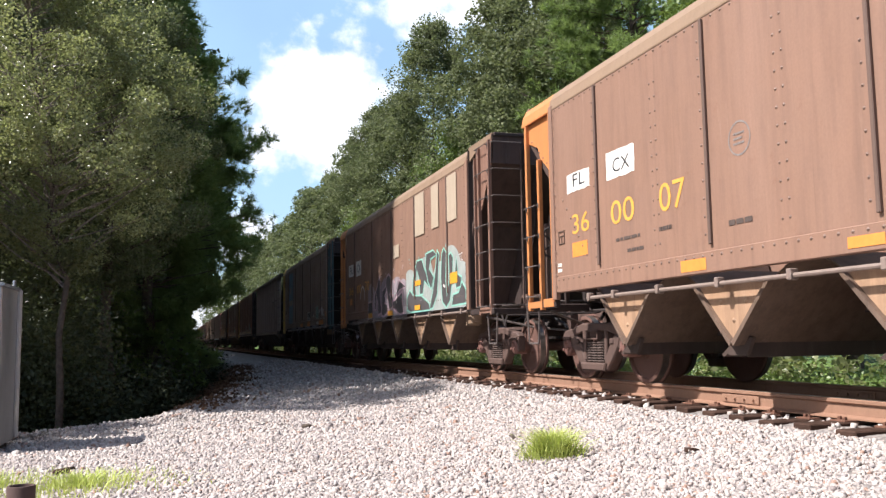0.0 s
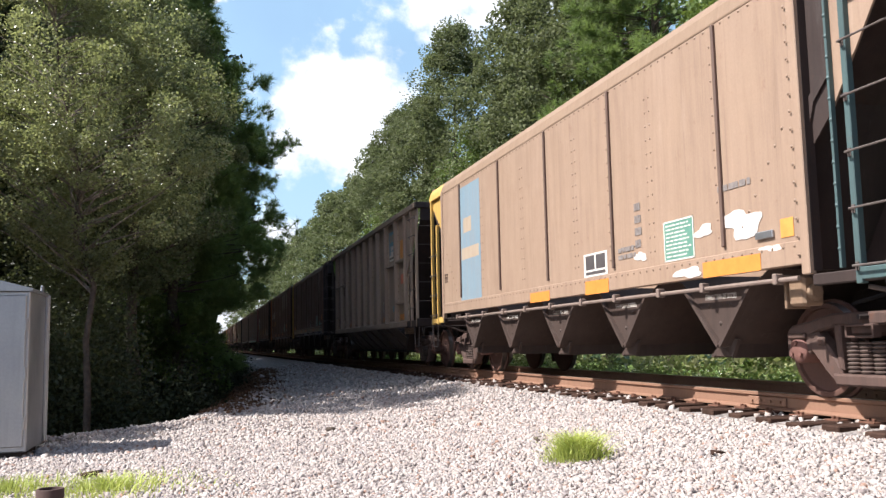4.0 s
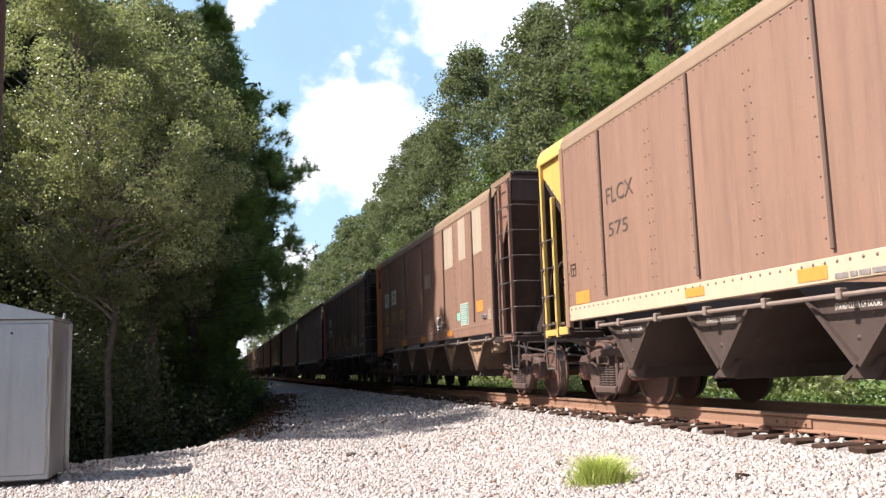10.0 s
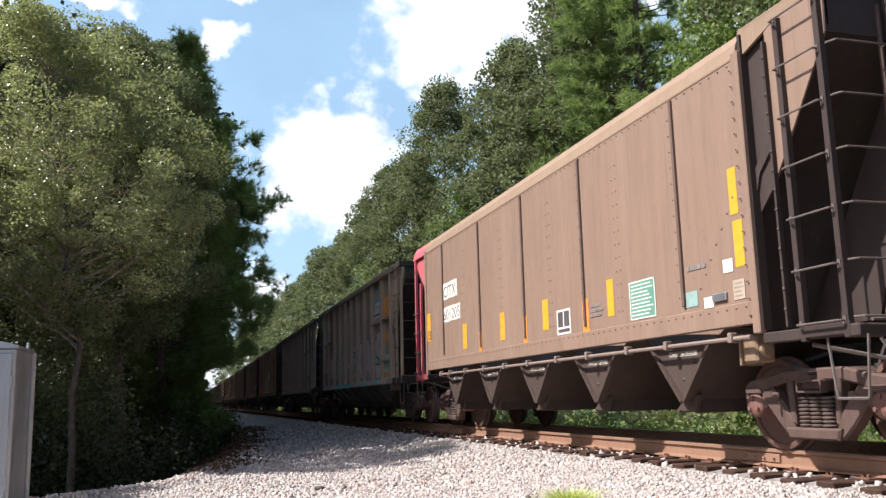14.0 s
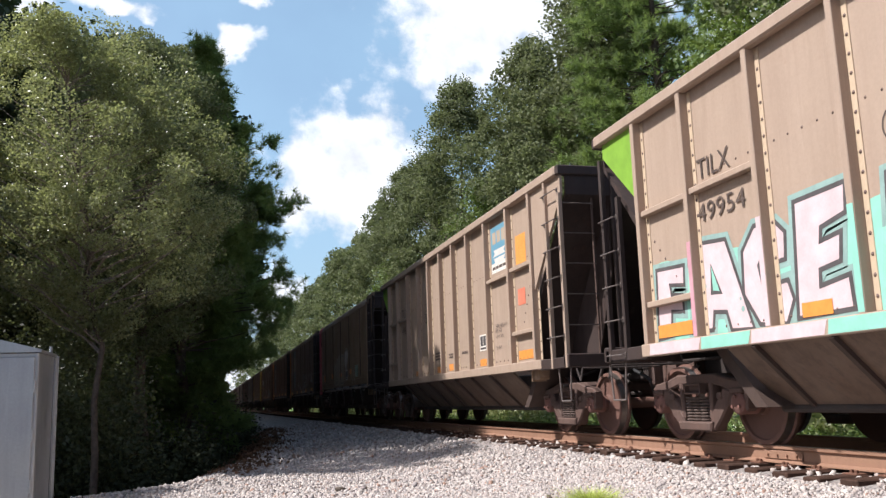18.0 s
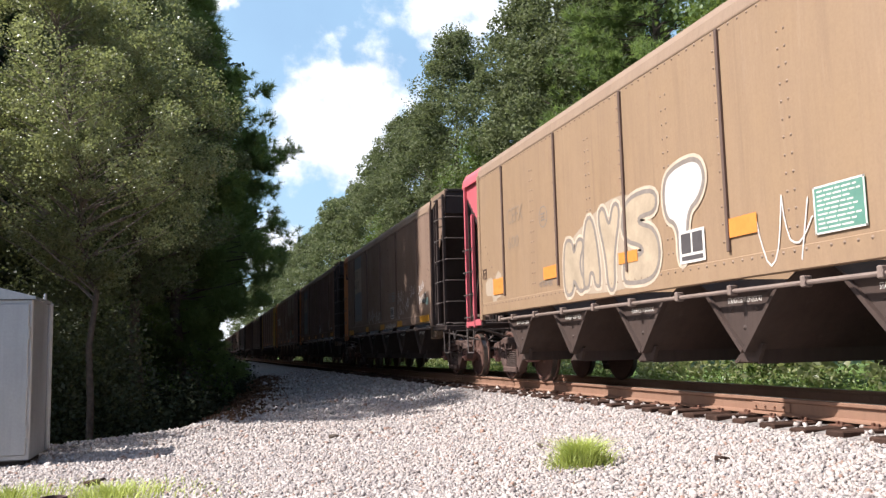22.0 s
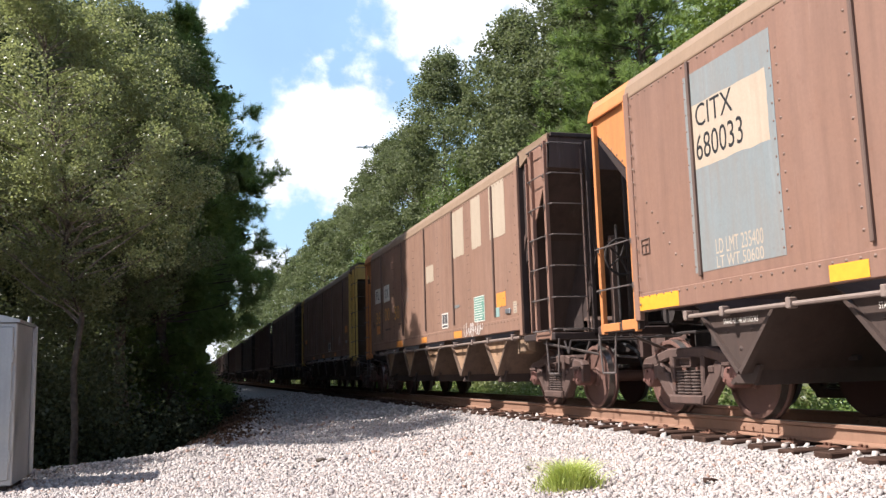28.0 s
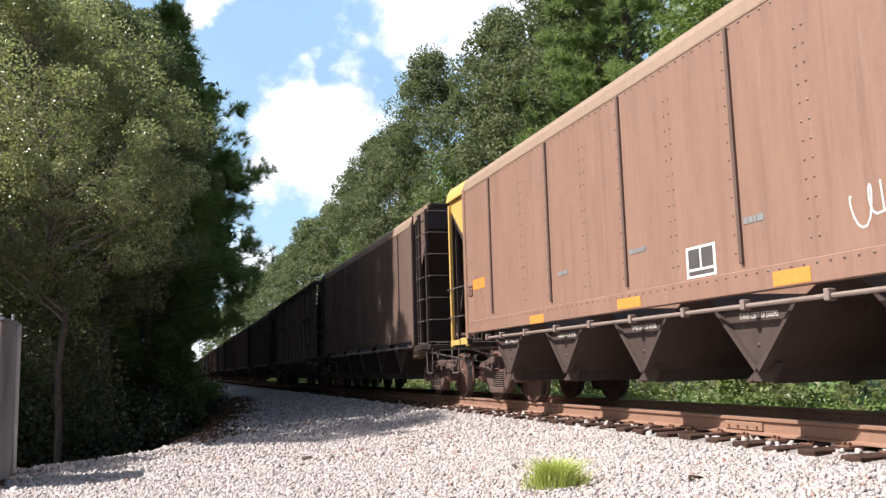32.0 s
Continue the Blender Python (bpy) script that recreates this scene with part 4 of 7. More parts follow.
def build_right_trees():
    a = broadleaf("broadleaf_tree", "tall rounded broadleaf tree behind the train", 21.0, 5.4, 76000, 0.14, 31, M["leaf_mid"], low=0.08, clump=1.0, trunk=0.3, per=270)
    b = broadleaf("broadleaf_tree", "tall dense green tree behind the train", 19.0, 4.9, 70000, 0.14, 32, M["leaf_mid"], low=0.06, clump=1.0, trunk=0.28, bulge=0.55, per=270)
    c = broadleaf("broadleaf_tree", "bright green vine-hung tree behind the train", 12.5, 3.4, 30000, 0.12, 33, M["leaf_bright"], low=0.03, clump=0.9, trunk=0.2)
    d = pine("pine_tree", "tall pine with bright tufted needles behind the train", 22.0, 5.0, 9000, 0.36, 34, low=0.2, per=14)
    e = broadleaf("broadleaf_tree", "tall green tree far down the line behind the train", 20.5, 5.2, 18000, 0.27, 35, M["leaf_mid"], low=0.05, clump=1.15, trunk=0.3, per=110)
    stand(e, 9.6, 111.0)
    stand(a, 8.6, 51.0), stand(b, 9.4, 40.0), stand(c, 7.6, 44.0), stand(d, 10.5, 29.5)
    rng = random.Random(4)
    spots = [(a, 10.6, 34.5), (d, 12.5, 21), (b, 10.5, 15), (d, 12.5, 36), (b, 8.2, 58), (a, 8.4, 65), (c, 6.9, 59), (e, 8.2, 73), (e, 9.3, 78), (e, 8.3, 87), (e, 8.0, 96),
             (e, 8.4, 117), (e, 8.1, 129), (e, 8.3, 141), (e, 8.1, 156), (e, 8.0, 172), (e, 8.0, 192), (e, 7.6, 215), (e, 7.0, 245), (e, 6.5, 280), (e, 5.5, 320),
             (e, 15, 24), (e, 15, 43), (e, 14.5, 54), (d, 11.8, 9), (e, 13, 1), (c, 7.6, 20)]
    for t, x, y in spots:
        k = float(np.interp(y, (52, 60, 75, 110, 160, 220), (1.0, 0.94, 0.87, 0.87, 0.93, 1.0)))
        copy_thing(t, pose(x + rng.uniform(-0.4, 0.4), y, -0.6, 0, 0, rng.uniform(0, 360)) @ Matrix.Diagonal((k, k, k, 1)))


def bush_patch(name, label, n, x0, x1, y0, y1, h, size, seed, mat_, clumps, bank=False):
    """Leafy clumps over a rectangle, or over a strip that follows the stones' rim."""
    rng = np.random.default_rng(seed)
    cx, cy = rng.uniform(x0, x1, clumps), rng.uniform(y0, y1, clumps)
    if bank:
        cx = cx + rim(cy)
    r = rng.uniform(0.25, 0.6, clumps)
    i = rng.integers(0, clumps, n)
    off = rng.normal(0, 0.6, (n, 3))
    top = h * rng.uniform(0.4, 1.0, clumps)
    x, y = cx[i] + off[:, 0] * r[i], cy[i] + off[:, 1] * r[i]
    z = ground_z(x, y) + np.abs(off[:, 2]) * top[i] * 0.75 + 0.03
    v, f = leaf_cards(np.stack([x, y, z], -1), size, rng, 1.2)
    tagged(new(name, big_mesh(name, v, f, 3, mat_)), label, "undergrowth", kind="stuff")


build_left_trees()
build_right_trees()
bush_patch("undergrowth", "low bright green weeds behind the track", 95000, 3.0, 6.5, 4, 60, 0.75, 0.052, 41, M["leaf_bright"], 520)
# these three low plantings hold the shade under the trees in their colour
bush_patch("understorey", "shrubs at the foot of the trees, shade put into their leaf colour", 12000, -12.5, -8.6, 17.5, 50, 1.3, 0.10, 42, M["leaf_shaded"], 220)
bush_patch("brushwood", "tall brushwood under the oaks, crown shade put into its dark leaves", 80000, -14, -8.0, 16.9, 19.2, 4.6, 0.06, 44, M["leaf_brush_shaded"], 110)
bush_patch("bank_scrub", "low scrub on the bank beside the gravel, deep shade put into its colour", 60000, -3.6, -0.75, 16.5, 48, 1.5, 0.075, 46, M["scrub"], 300, True)
bush_patch("leaf_litter", "brown fallen leaves along the gravel's edge", 9000, -1.2, 0.5, 15.5, 40, 0.05, 0.06, 47, M["litter"], 420, True)
bush_patch("hedge", "tall green shrubs in front of the far trees", 30000, 5.8, 8.2, 0, 130, 3.0, 0.17, 43, M["leaf"], 520)



def grass_tuft(label, x, y, n, spread_, h, seed):
    """Bent grass blades in a low clump."""
    rng = np.random.default_rng(seed)
    r = np.abs(rng.normal(0, 0.45, n)) * spread_
    a = rng.uniform(0, 6.283, n)
    px, py = x + r * np.cos(a), y + r * np.sin(a)
    pz = ground_z(px, py)
    L = h * rng.uniform(0.4, 1.1, n) * np.clip(1.25 - r / spread_ * 0.6, 0.35, 1.2)
    lean = rng.normal(0, 0.45, (n, 2)) + np.stack([np.cos(a), np.sin(a)], -1) * 0.35
    w = rng.uniform(0.003, 0.006, n)
    side = rng.uniform(0, 6.283, n)
    s = np.stack([np.cos(side), np.sin(side), 0 * side], -1) * w[:, None]
    base = np.stack([px, py, pz - 0.01], -1)
    mid = base + np.stack([lean[:, 0] * L * 0.35, lean[:, 1] * L * 0.35, L * 0.6], -1)
    tip = base + np.stack([lean[:, 0] * L, lean[:, 1] * L, L * 0.9], -1)
    v = np.stack([base - s, base + s, mid + s * 0.8, mid - s * 0.8, tip], 1).reshape(-1, 3)
    f = (np.array([0, 1, 2, 0, 2, 3, 3, 2, 4])[None] + 5 * np.arange(n)[:, None]).ravel()
    tagged(new("grass_tuft", big_mesh("grass_tuft", v, f, 3, M["grass"])), label, "grass", kind="stuff")


grass_tuft("bright green grass tuft growing in the ballast", -3.4, 7.3, 1500, 0.29, 0.26, 51)
grass_tuft("thin grass in the gravel near the bollard", -7.4, 7.9, 1000, 1.0, 0.14, 52)
grass_tuft("thin grass in the gravel near the bollard", -8.2, 8.2, 700, 1.0, 0.14, 53)


def build_litter():
    """A few dark stones and bits of wood on the gravel."""
    for name, label, x, y, sx, sy, sz, turn in (("dark_stone", "dark flat lump lying on the pale gravel", -4.98, 11.55, 0.14, 0.06, 0.045, 20), ("wood_scrap", "rotten brown bit of wood on the gravel", -7.62, 8.9, 0.20, 0.09, 0.05, 80), ("dark_stone", "small dark stone beside the grass", -3.25, 8.6, 0.06, 0.05, 0.04, 0),
                                                ("wood_scrap", "splintered tie chip on the ballast", -2.4, 6.6, 0.16, 0.05, 0.035, 30)):
        rng = random.Random(int(x * 50))
        v, f = stones(1, 0, 0.001, 0, 0.001, 1, 1, abs(int(x * 77)), 0, False)
        v = (v - v.mean(0)) * np.array([sx, sy, sz])
        ob = new(name, big_mesh(name, v, f, 3, M["tie"] if name == "wood_scrap" else M["bark"]))
        ob.matrix_basis = pose(x, y, float(ground_z(np.array(x), np.array(y))) + sz * 0.45, 0, 0, turn)
        tagged(ob, label, "debris")


build_litter()
build_stones()

# ---- rolling stock; a car's y runs to its rear, x = 0 is the track's middle ----
GAP = 15.32
AXLE = 0.855
SX = 1.62


def wheelset_mesh():
    g = Geo().tube((-0.95, 0, 0), (0.95, 0, 0), 0.08, n=12)
    for s in (-1, 1):
        g.lathe([(s * 0.70, 0.10), (s * 0.69, 0.13), (s * 0.715, 0.33), (s * 0.675, 0.40), (s * 0.675, 0.485), (s * 0.69, 0.494), (s * 0.715, 0.49), (s * 0.725, 0.462), (s * 0.815, 0.457), (s * 0.82, 0.45), (s * 0.82, 0.405), (s * 0.79, 0.395), (s * 0.775, 0.31), (s * 0.795, 0.14), (s * 0.84, 0.12), (s * 0.84, 0.09)], (0, 0, 0), 0, 32)
    me = g.mesh("wheelset", M["wheel"], True)
    me.materials.append(M["tread"])
    for p in me.polygons:
        x, r = abs(p.center.x), math.hypot(p.center.y, p.center.z)
        if 0.73 < x < 0.815 and r > 0.44:
            p.material_index = 1
    return me


def frame_geo(s):
    """One cast truck side frame: arched top member, columns, tension members, pedestals and spring seat."""
    x0, x1 = s * 0.97, s * 1.10
    g = Geo()
    g.cast([(-1.0, 0.585), (-1.03, 0.64), (-0.96, 0.695), (-0.68, 0.735), (-0.40, 0.795), (0.40, 0.795), (0.68, 0.735), (0.96, 0.695), (1.03, 0.64), (1.0, 0.585),
            (0.70, 0.585), (0.60, 0.625), (0.36, 0.675), (-0.36, 0.675), (-0.60, 0.625), (-0.70, 0.585)], x0, x1, 0.02)
    for d in (-1, 1):
        g.cast([(d * 0.74, 0.60), (d * 0.58, 0.63), (d * 0.40, 0.45), (d * 0.30, 0.31), (d * 0.27, 0.17), (d * 0.36, 0.15), (d * 0.50, 0.27), (d * 0.68, 0.46)], x0, x1 + s * 0.012, 0.02)
        g.cast([(d * 0.37, 0.70), (d * 0.285, 0.70), (d * 0.265, 0.28), (d * 0.335, 0.28)], x0 + s * 0.01, x1 + s * 0.004, 0.014)
        g.cast([(d * 0.95, 0.62), (d * 1.03, 0.62), (d * 1.02, 0.40), (d * 0.985, 0.37), (d * 0.955, 0.42)], x0, x1, 0.012)
        g.cast([(d * 0.76, 0.62), (d * 0.68, 0.60), (d * 0.66, 0.47), (d * 0.70, 0.42), (d * 0.755, 0.44)], x0, x1, 0.012)
        g.box(x0 - s * 0.03, x1 + s * 0.035, d * AXLE - 0.12, d * AXLE + 0.12, 0.565, 0.625, 0.014)
        g.box(x1 - s * 0.01, x1 + s * 0.03, d * 0.52 - 0.05, d * 0.52 + 0.05, 0.50, 0.58, 0.014)
    g.cast([(-0.37, 0.25), (-0.33, 0.14), (0.33, 0.14), (0.37, 0.25)], x0 - s * 0.05, x1 + s * 0.05, 0.02)
    return g


def spring_geo(s):
    """One coil spring: a ridged column."""
    prof = []
    for k in range(8):
        z = 0.27 + k * 0.036
        prof += [(z - 0.017, 0.044), (z - 0.008, 0.068), (z + 0.004, 0.073), (z + 0.011, 0.06)]
    return Geo().lathe(prof, (s * 1.06, 0, 0), 2, 12)


def bolster_geo():
    g = Geo().box(-1.10, 1.10, -0.17, 0.17, 0.58, 0.72, 0.03)
    for s in (-1, 1):
        for z in (0.565, 0.665):
            g.box(s * 1.06, s * 1.15, -0.17, 0.17, z, z + 0.022, 0.006)
        for y in (-0.16, 0.16):
            g.box(s * 1.06, s * 1.15, y - 0.012, y + 0.012, 0.57, 0.68, 0.004)
    g.box(-0.9, 0.9, -0.26, 0.26, 0.60, 0.80, 0.05)
    g.tube((0, 0, 0.78), (0, 0, 0.93), 0.24, n=16)
    for d in (-1, 1):
        g.box(-0.9, 0.9, d * 0.39 - 0.05, d * 0.39 + 0.05, 0.38, 0.48, 0.015)
    return g


def cap_geo(s):
    g = Geo().lathe([(s * 0.90, 0.125), (s * 1.10, 0.125), (s * 1.115, 0.115), (s * 1.125, 0.085), (s * 1.135, 0.06)], (0, 0, 0), 0, 18)
    for k in range(3):
        a = math.radians(90 + 120 * k)
        g.tube((s * 1.12, 0.07 * math.cos(a), 0.07 * math.sin(a)), (s * 1.15, 0.07 * math.cos(a), 0.07 * math.sin(a)), 0.022, n=6)
    return g


MESH = {"wheelset": wheelset_mesh(), "bolster": bolster_geo().mesh("bolster", M["truck"])}
for s_, w_ in ((-1, "near"), (1, "far")):
    MESH["frame", s_] = frame_geo(s_).mesh("side_frame", M["truck"])
    MESH["spring", s_] = spring_geo(s_).mesh("spring", M["spring"], True)
    MESH["cap", s_] = cap_geo(s_).mesh("bearing_cap", M["cap"], True)


def build_truck(car, y):
    truck = part("truck", MESH["bolster"], None, car, "rusty cast-steel truck with coil springs", pose(0, y, 0))
    for s in (-1, 1):
        part("side_frame", MESH["frame", s], None, truck)
        for q in (-0.155, 0.0, 0.155):
            part("spring", MESH["spring", s], None, truck, "steel coil spring", pose(0, q, 0))
        for d in (-1, 1):
            part("bearing_cap", MESH["cap", s], None, truck, "reddish round bearing cap", pose(0, d * AXLE, 0.457))
    for d in (-1, 1):
        part("wheelset", MESH["wheelset"], None, truck, m=pose(0, d * AXLE, 0.457))
    return truck


def coupler_geo(d):
    g = Geo().box(-0.09, 0.09, d * 6.3, d * 7.2, 0.78, 0.94, 0.02)
    g.slab([(-0.16, d * 7.16), (0.16, d * 7.16), (0.17, d * 7.42), (0.10, d * 7.64), (-0.02, d * 7.62), (0.02, d * 7.46), (-0.07, d * 7.44), (-0.16, d * 7.55)], 2, 0.72, 1.0)
    g.box(-0.3, 0.3, d * 6.95, d * 7.1, 0.70, 1.08, 0.03)
    return g


def both(name, me, material, car, label=""):
    """The same part on the near and on the far side."""
    a = part(name, me, material, car, label)
    b = part(name, a.data, material, car, label, HALF)
    return a, b


def ladder(car, mat_, y0, y1, rungs, label, first=1.14, inner=3.62, step=0.46):
    """A side ladder: two stiles, and rungs that stand off them."""
    st = Geo()
    for y in (y0, y1):
        st.box(-SX - 0.005, -SX + 0.06, y - 0.032, y + 0.032, 1.0, inner if y == y0 else (3.72 if inner < 2 else min(3.94, inner + 0.6)), 0.006)
    rg = Geo()
    rg.pipe([(-SX, y0, 0), (-SX - 0.055, y0, 0), (-SX - 0.055, y1, 0), (-SX, y1, 0)], 0.0095)
    for y in (y0, y1):
        rg.box(-SX - 0.014, -SX, y - 0.018, y + 0.018, -0.035, 0.035)
    rme = rg.mesh("rung", M["pipe"])
    sme = st.mesh("ladder", mat_)
    for m in (None, HALF):
        l = part("ladder", sme, mat_, car, label, m)
        for k in range(rungs):
            part("rung", rme, mat_, l, m=pose(0, 0, first + k * step))


def end_ladder(car, mat_, d):
    """Rungs across the end sheet's corner."""
    rg = Geo().pipe([(-1.60, d * 6.93, 0), (-1.57, d * 7.02, 0), (-1.06, d * 7.02, 0), (-1.04, d * 6.93, 0)], 0.0095)
    rme = rg.mesh("rung", M["pipe"])
    st = Geo().box(-1.06, -1.03, d * 6.93, d * 6.97, 1.0, 3.85, 0.006)
    sme = st.mesh("end_ladder", PAINT["umber"])
    for m in (None, HALF):
        l = part("end_ladder", sme, mat_, car, "", m)
        for k in range(7):
            part("rung", rme, mat_, l, m=pose(0, 0, 1.16 + k * 0.46))


def running_gear(car):
    for y in (-5.75, 5.75):
        build_truck(car, y)
    part("centre_sill", Geo().box(-0.2, 0.2, -7.0, 7.0, 0.80, 1.05, 0.02), M["steel"], car)
    for d in (-1, 1):
        part("coupler", coupler_geo(d), M["truck"], car, "rusty knuckle coupler")
        # the hose hangs in a slack bow
        bow = [(-0.42 + 0.30 * k / 11, d * (6.74 + 0.16 * math.sin(k * 0.5) + 0.04 * k), 0.95 - 0.045 * k + (0.03 * (k - 8) ** 2 if k > 8 else 0)) for k in range(12)]
        part("air_hose", Geo().pipe(bow, 0.026, 8), M["black"], car, "grey rubber air hose hanging in a bow", smooth=True)
        # uncoupling lever
        g = Geo().pipe([(-1.5, d * 7.08, 0.98), (-1.5, d * 7.2, 0.80), (-1.46, d * 7.2, 0.98), (-0.3, d * 7.25, 0.98), (0, d * 7.3, 1.05)], 0.014, 6)
        part("uncoupling_lever", g, M["steel"], car)
        for s in (-1, 1):
            g = Geo().pipe([(s * 1.56, d * 7.02, 1.02), (s * 1.56, d * 6.96, 0.52), (s * 1.56, d * 6.62, 0.52), (s * 1.56, d * 6.56, 1.02)], 0.013, 6)
            part("stirrup_step", g, M["pipe"], car, "bent steel stirrup step")
    g = Geo().pipe([(-0.55, 6.0, 1.0), (-0.6, 6.8, 1.0), (-0.62, 7.0, 1.4)], 0.02)
    g.tube((-0.7, 6.75, 1.3), (-0.3, 6.75, 1.3), 0.17, n=14)
    part("brake_cylinder", g, M["steel"], car)
    g = Geo().box(-1.5, -1.28, -5.52, -5.30, 0.86, 1.13, 0.025).box(-1.52, -1.26, -5.30, -5.27, 0.84, 1.15, 0.008)
    g.lathe([(-5.56, 0.05), (-5.55, 0.075), (-5.52, 0.08)], (-1.39, 0, 0.98), 1, 14)
    part("retainer_valve", g, PAINT["dust"], car, "pale dusty valve housing under the sill")
    # brake rigging over the near end
    g = Geo()
    rng = random.Random(5)
    for k in range(7):
        y = -6.9 + k * 0.22
        g.pipe([(-0.9 + rng.uniform(-0.4, 0.5), y, 0.75 + rng.uniform(0, 0.3)), (-0.6 + rng.uniform(-0.4, 0.9), y + rng.uniform(-0.3, 0.5), 0.7 + rng.uniform(0, 0.35))], 0.025)
    for d in (-1, 1):
        part("brake_beam", Geo().box(-0.35, 0.35, d * 4.75 - 0.04, d * 4.75 + 0.04, 0.55, 0.62, 0.01).pipe([(-0.3, d * 3.9, 0.62), (-0.25, d * 6.6, 0.60)], 0.03), M["steel"], car)
    part("brake_rigging", g, M["steel"], car)


BAYS = [-4.16, -2.08, 0.0, 2.08, 4.16]
POSTS = [-4.55, -2.15, 0.0, 2.15, 4.5]


def hopper_meshes():
    """Meshes that all smooth-sided hoppers share."""
    out = {}
    half, z0, z1 = 0.62, 0.50, 1.12
    v = Geo()
    v.slab([(-half - 0.35, 1.30), (-half, z1), (-0.03, z0), (0.03, z0), (half, z1), (half + 0.35, 1.30), (half + 0.3, 1.30), (half - 0.03, z1), (0, z0 + 0.03), (-half + 0.03, z1), (-half - 0.3, 1.30)], 0, -1.44, 1.44)
    out["trough"] = v
    p = Geo().slab([(-half + 0.02, z1 - 0.02), (-0.02, z0 + 0.06), (0.02, z0 + 0.06), (half - 0.02, z1 - 0.02)], 0, -1.462, -1.44)
    for y, z in ((-0.2, 0.92), (0.2, 0.92), (0.0, 0.74)):
        p.dome(-1.462, y, z, 0.03)
    out["plate"] = p
    fl = Geo()
    for d in (-1, 1):
        fl.slab([(d * (half + 0.015), z1), (d * (half - 0.035), z1), (d * 0.0, z0 + 0.03), (d * 0.03, z0 - 0.01)], 0, -1.51, -1.44)
    out["flange"] = fl
    door = Geo().slab([(-0.16, 0.57), (0.02, 0.60), (0.20, 0.46), (0.24, 0.40), (-0.06, 0.40)], 0, -1.38, -1.34)
    door.box(-1.36, 1.36, -0.05, -0.02, 0.38, 0.62)
    door.slab([(0.03, 0.56), (0.36, 0.38), (0.40, 0.40), (0.10, 0.60)], 0, -1.34, 1.34)
    out["door"] = door
    rod = Geo().pipe([(-1.60, -5.6, 1.10), (-1.60, 4.9, 1.10)], 0.022, 8)
    for y in (-5.3, -4.1, -3.2, -2.1, -1.1, 0, 1.05, 2.1, 3.2, 4.2, 4.85):
        rod.box(-1.64, -1.55, y - 0.03, y + 0.03, 1.06, 1.16, 0.008)
        rod.tube((-1.6, y - 0.035, 1.10), (-1.6, y + 0.035, 1.10), 0.04, n=8)
    out["rod"] = rod
    # rows of rivets: along the sill and eave, and two lines down the middle of each bay
    r = Geo()
    y = -5.6
    while y < 5.75:
        r.dome(-SX - 0.001, y, 3.765, 0.019)
        r.dome(-SX - 0.007, y, 1.385, 0.019)
        y += 0.155
    for m in (-3.12, -1.02, 1.05, 3.15):
        for yy in (m - 0.05, m + 0.05):
            z = 1.6
            while z < 3.45:
                r.dome(-SX - 0.001, yy, z, 0.0175)
                z += 0.165
    for d in (-1, 1):
        for k in range(7):
            r.dome(-SX - 0.001, d * (5.52 - 0.11 * k), 2.46 - 0.135 * k, 0.021)
    for y in POSTS:
        z = 1.6
        while z < 3.7:
            r.dome(-SX - 0.001, y + 0.1, z, 0.017)
            z += 0.18
    for y in (-5.66, 5.76):
        z = 1.3
        while z < 3.75:
            r.dome(-SX - 0.02, y, z, 0.018)
            z += 0.16
    out["rivets"] = r
    return out


HOP = hopper_meshes()


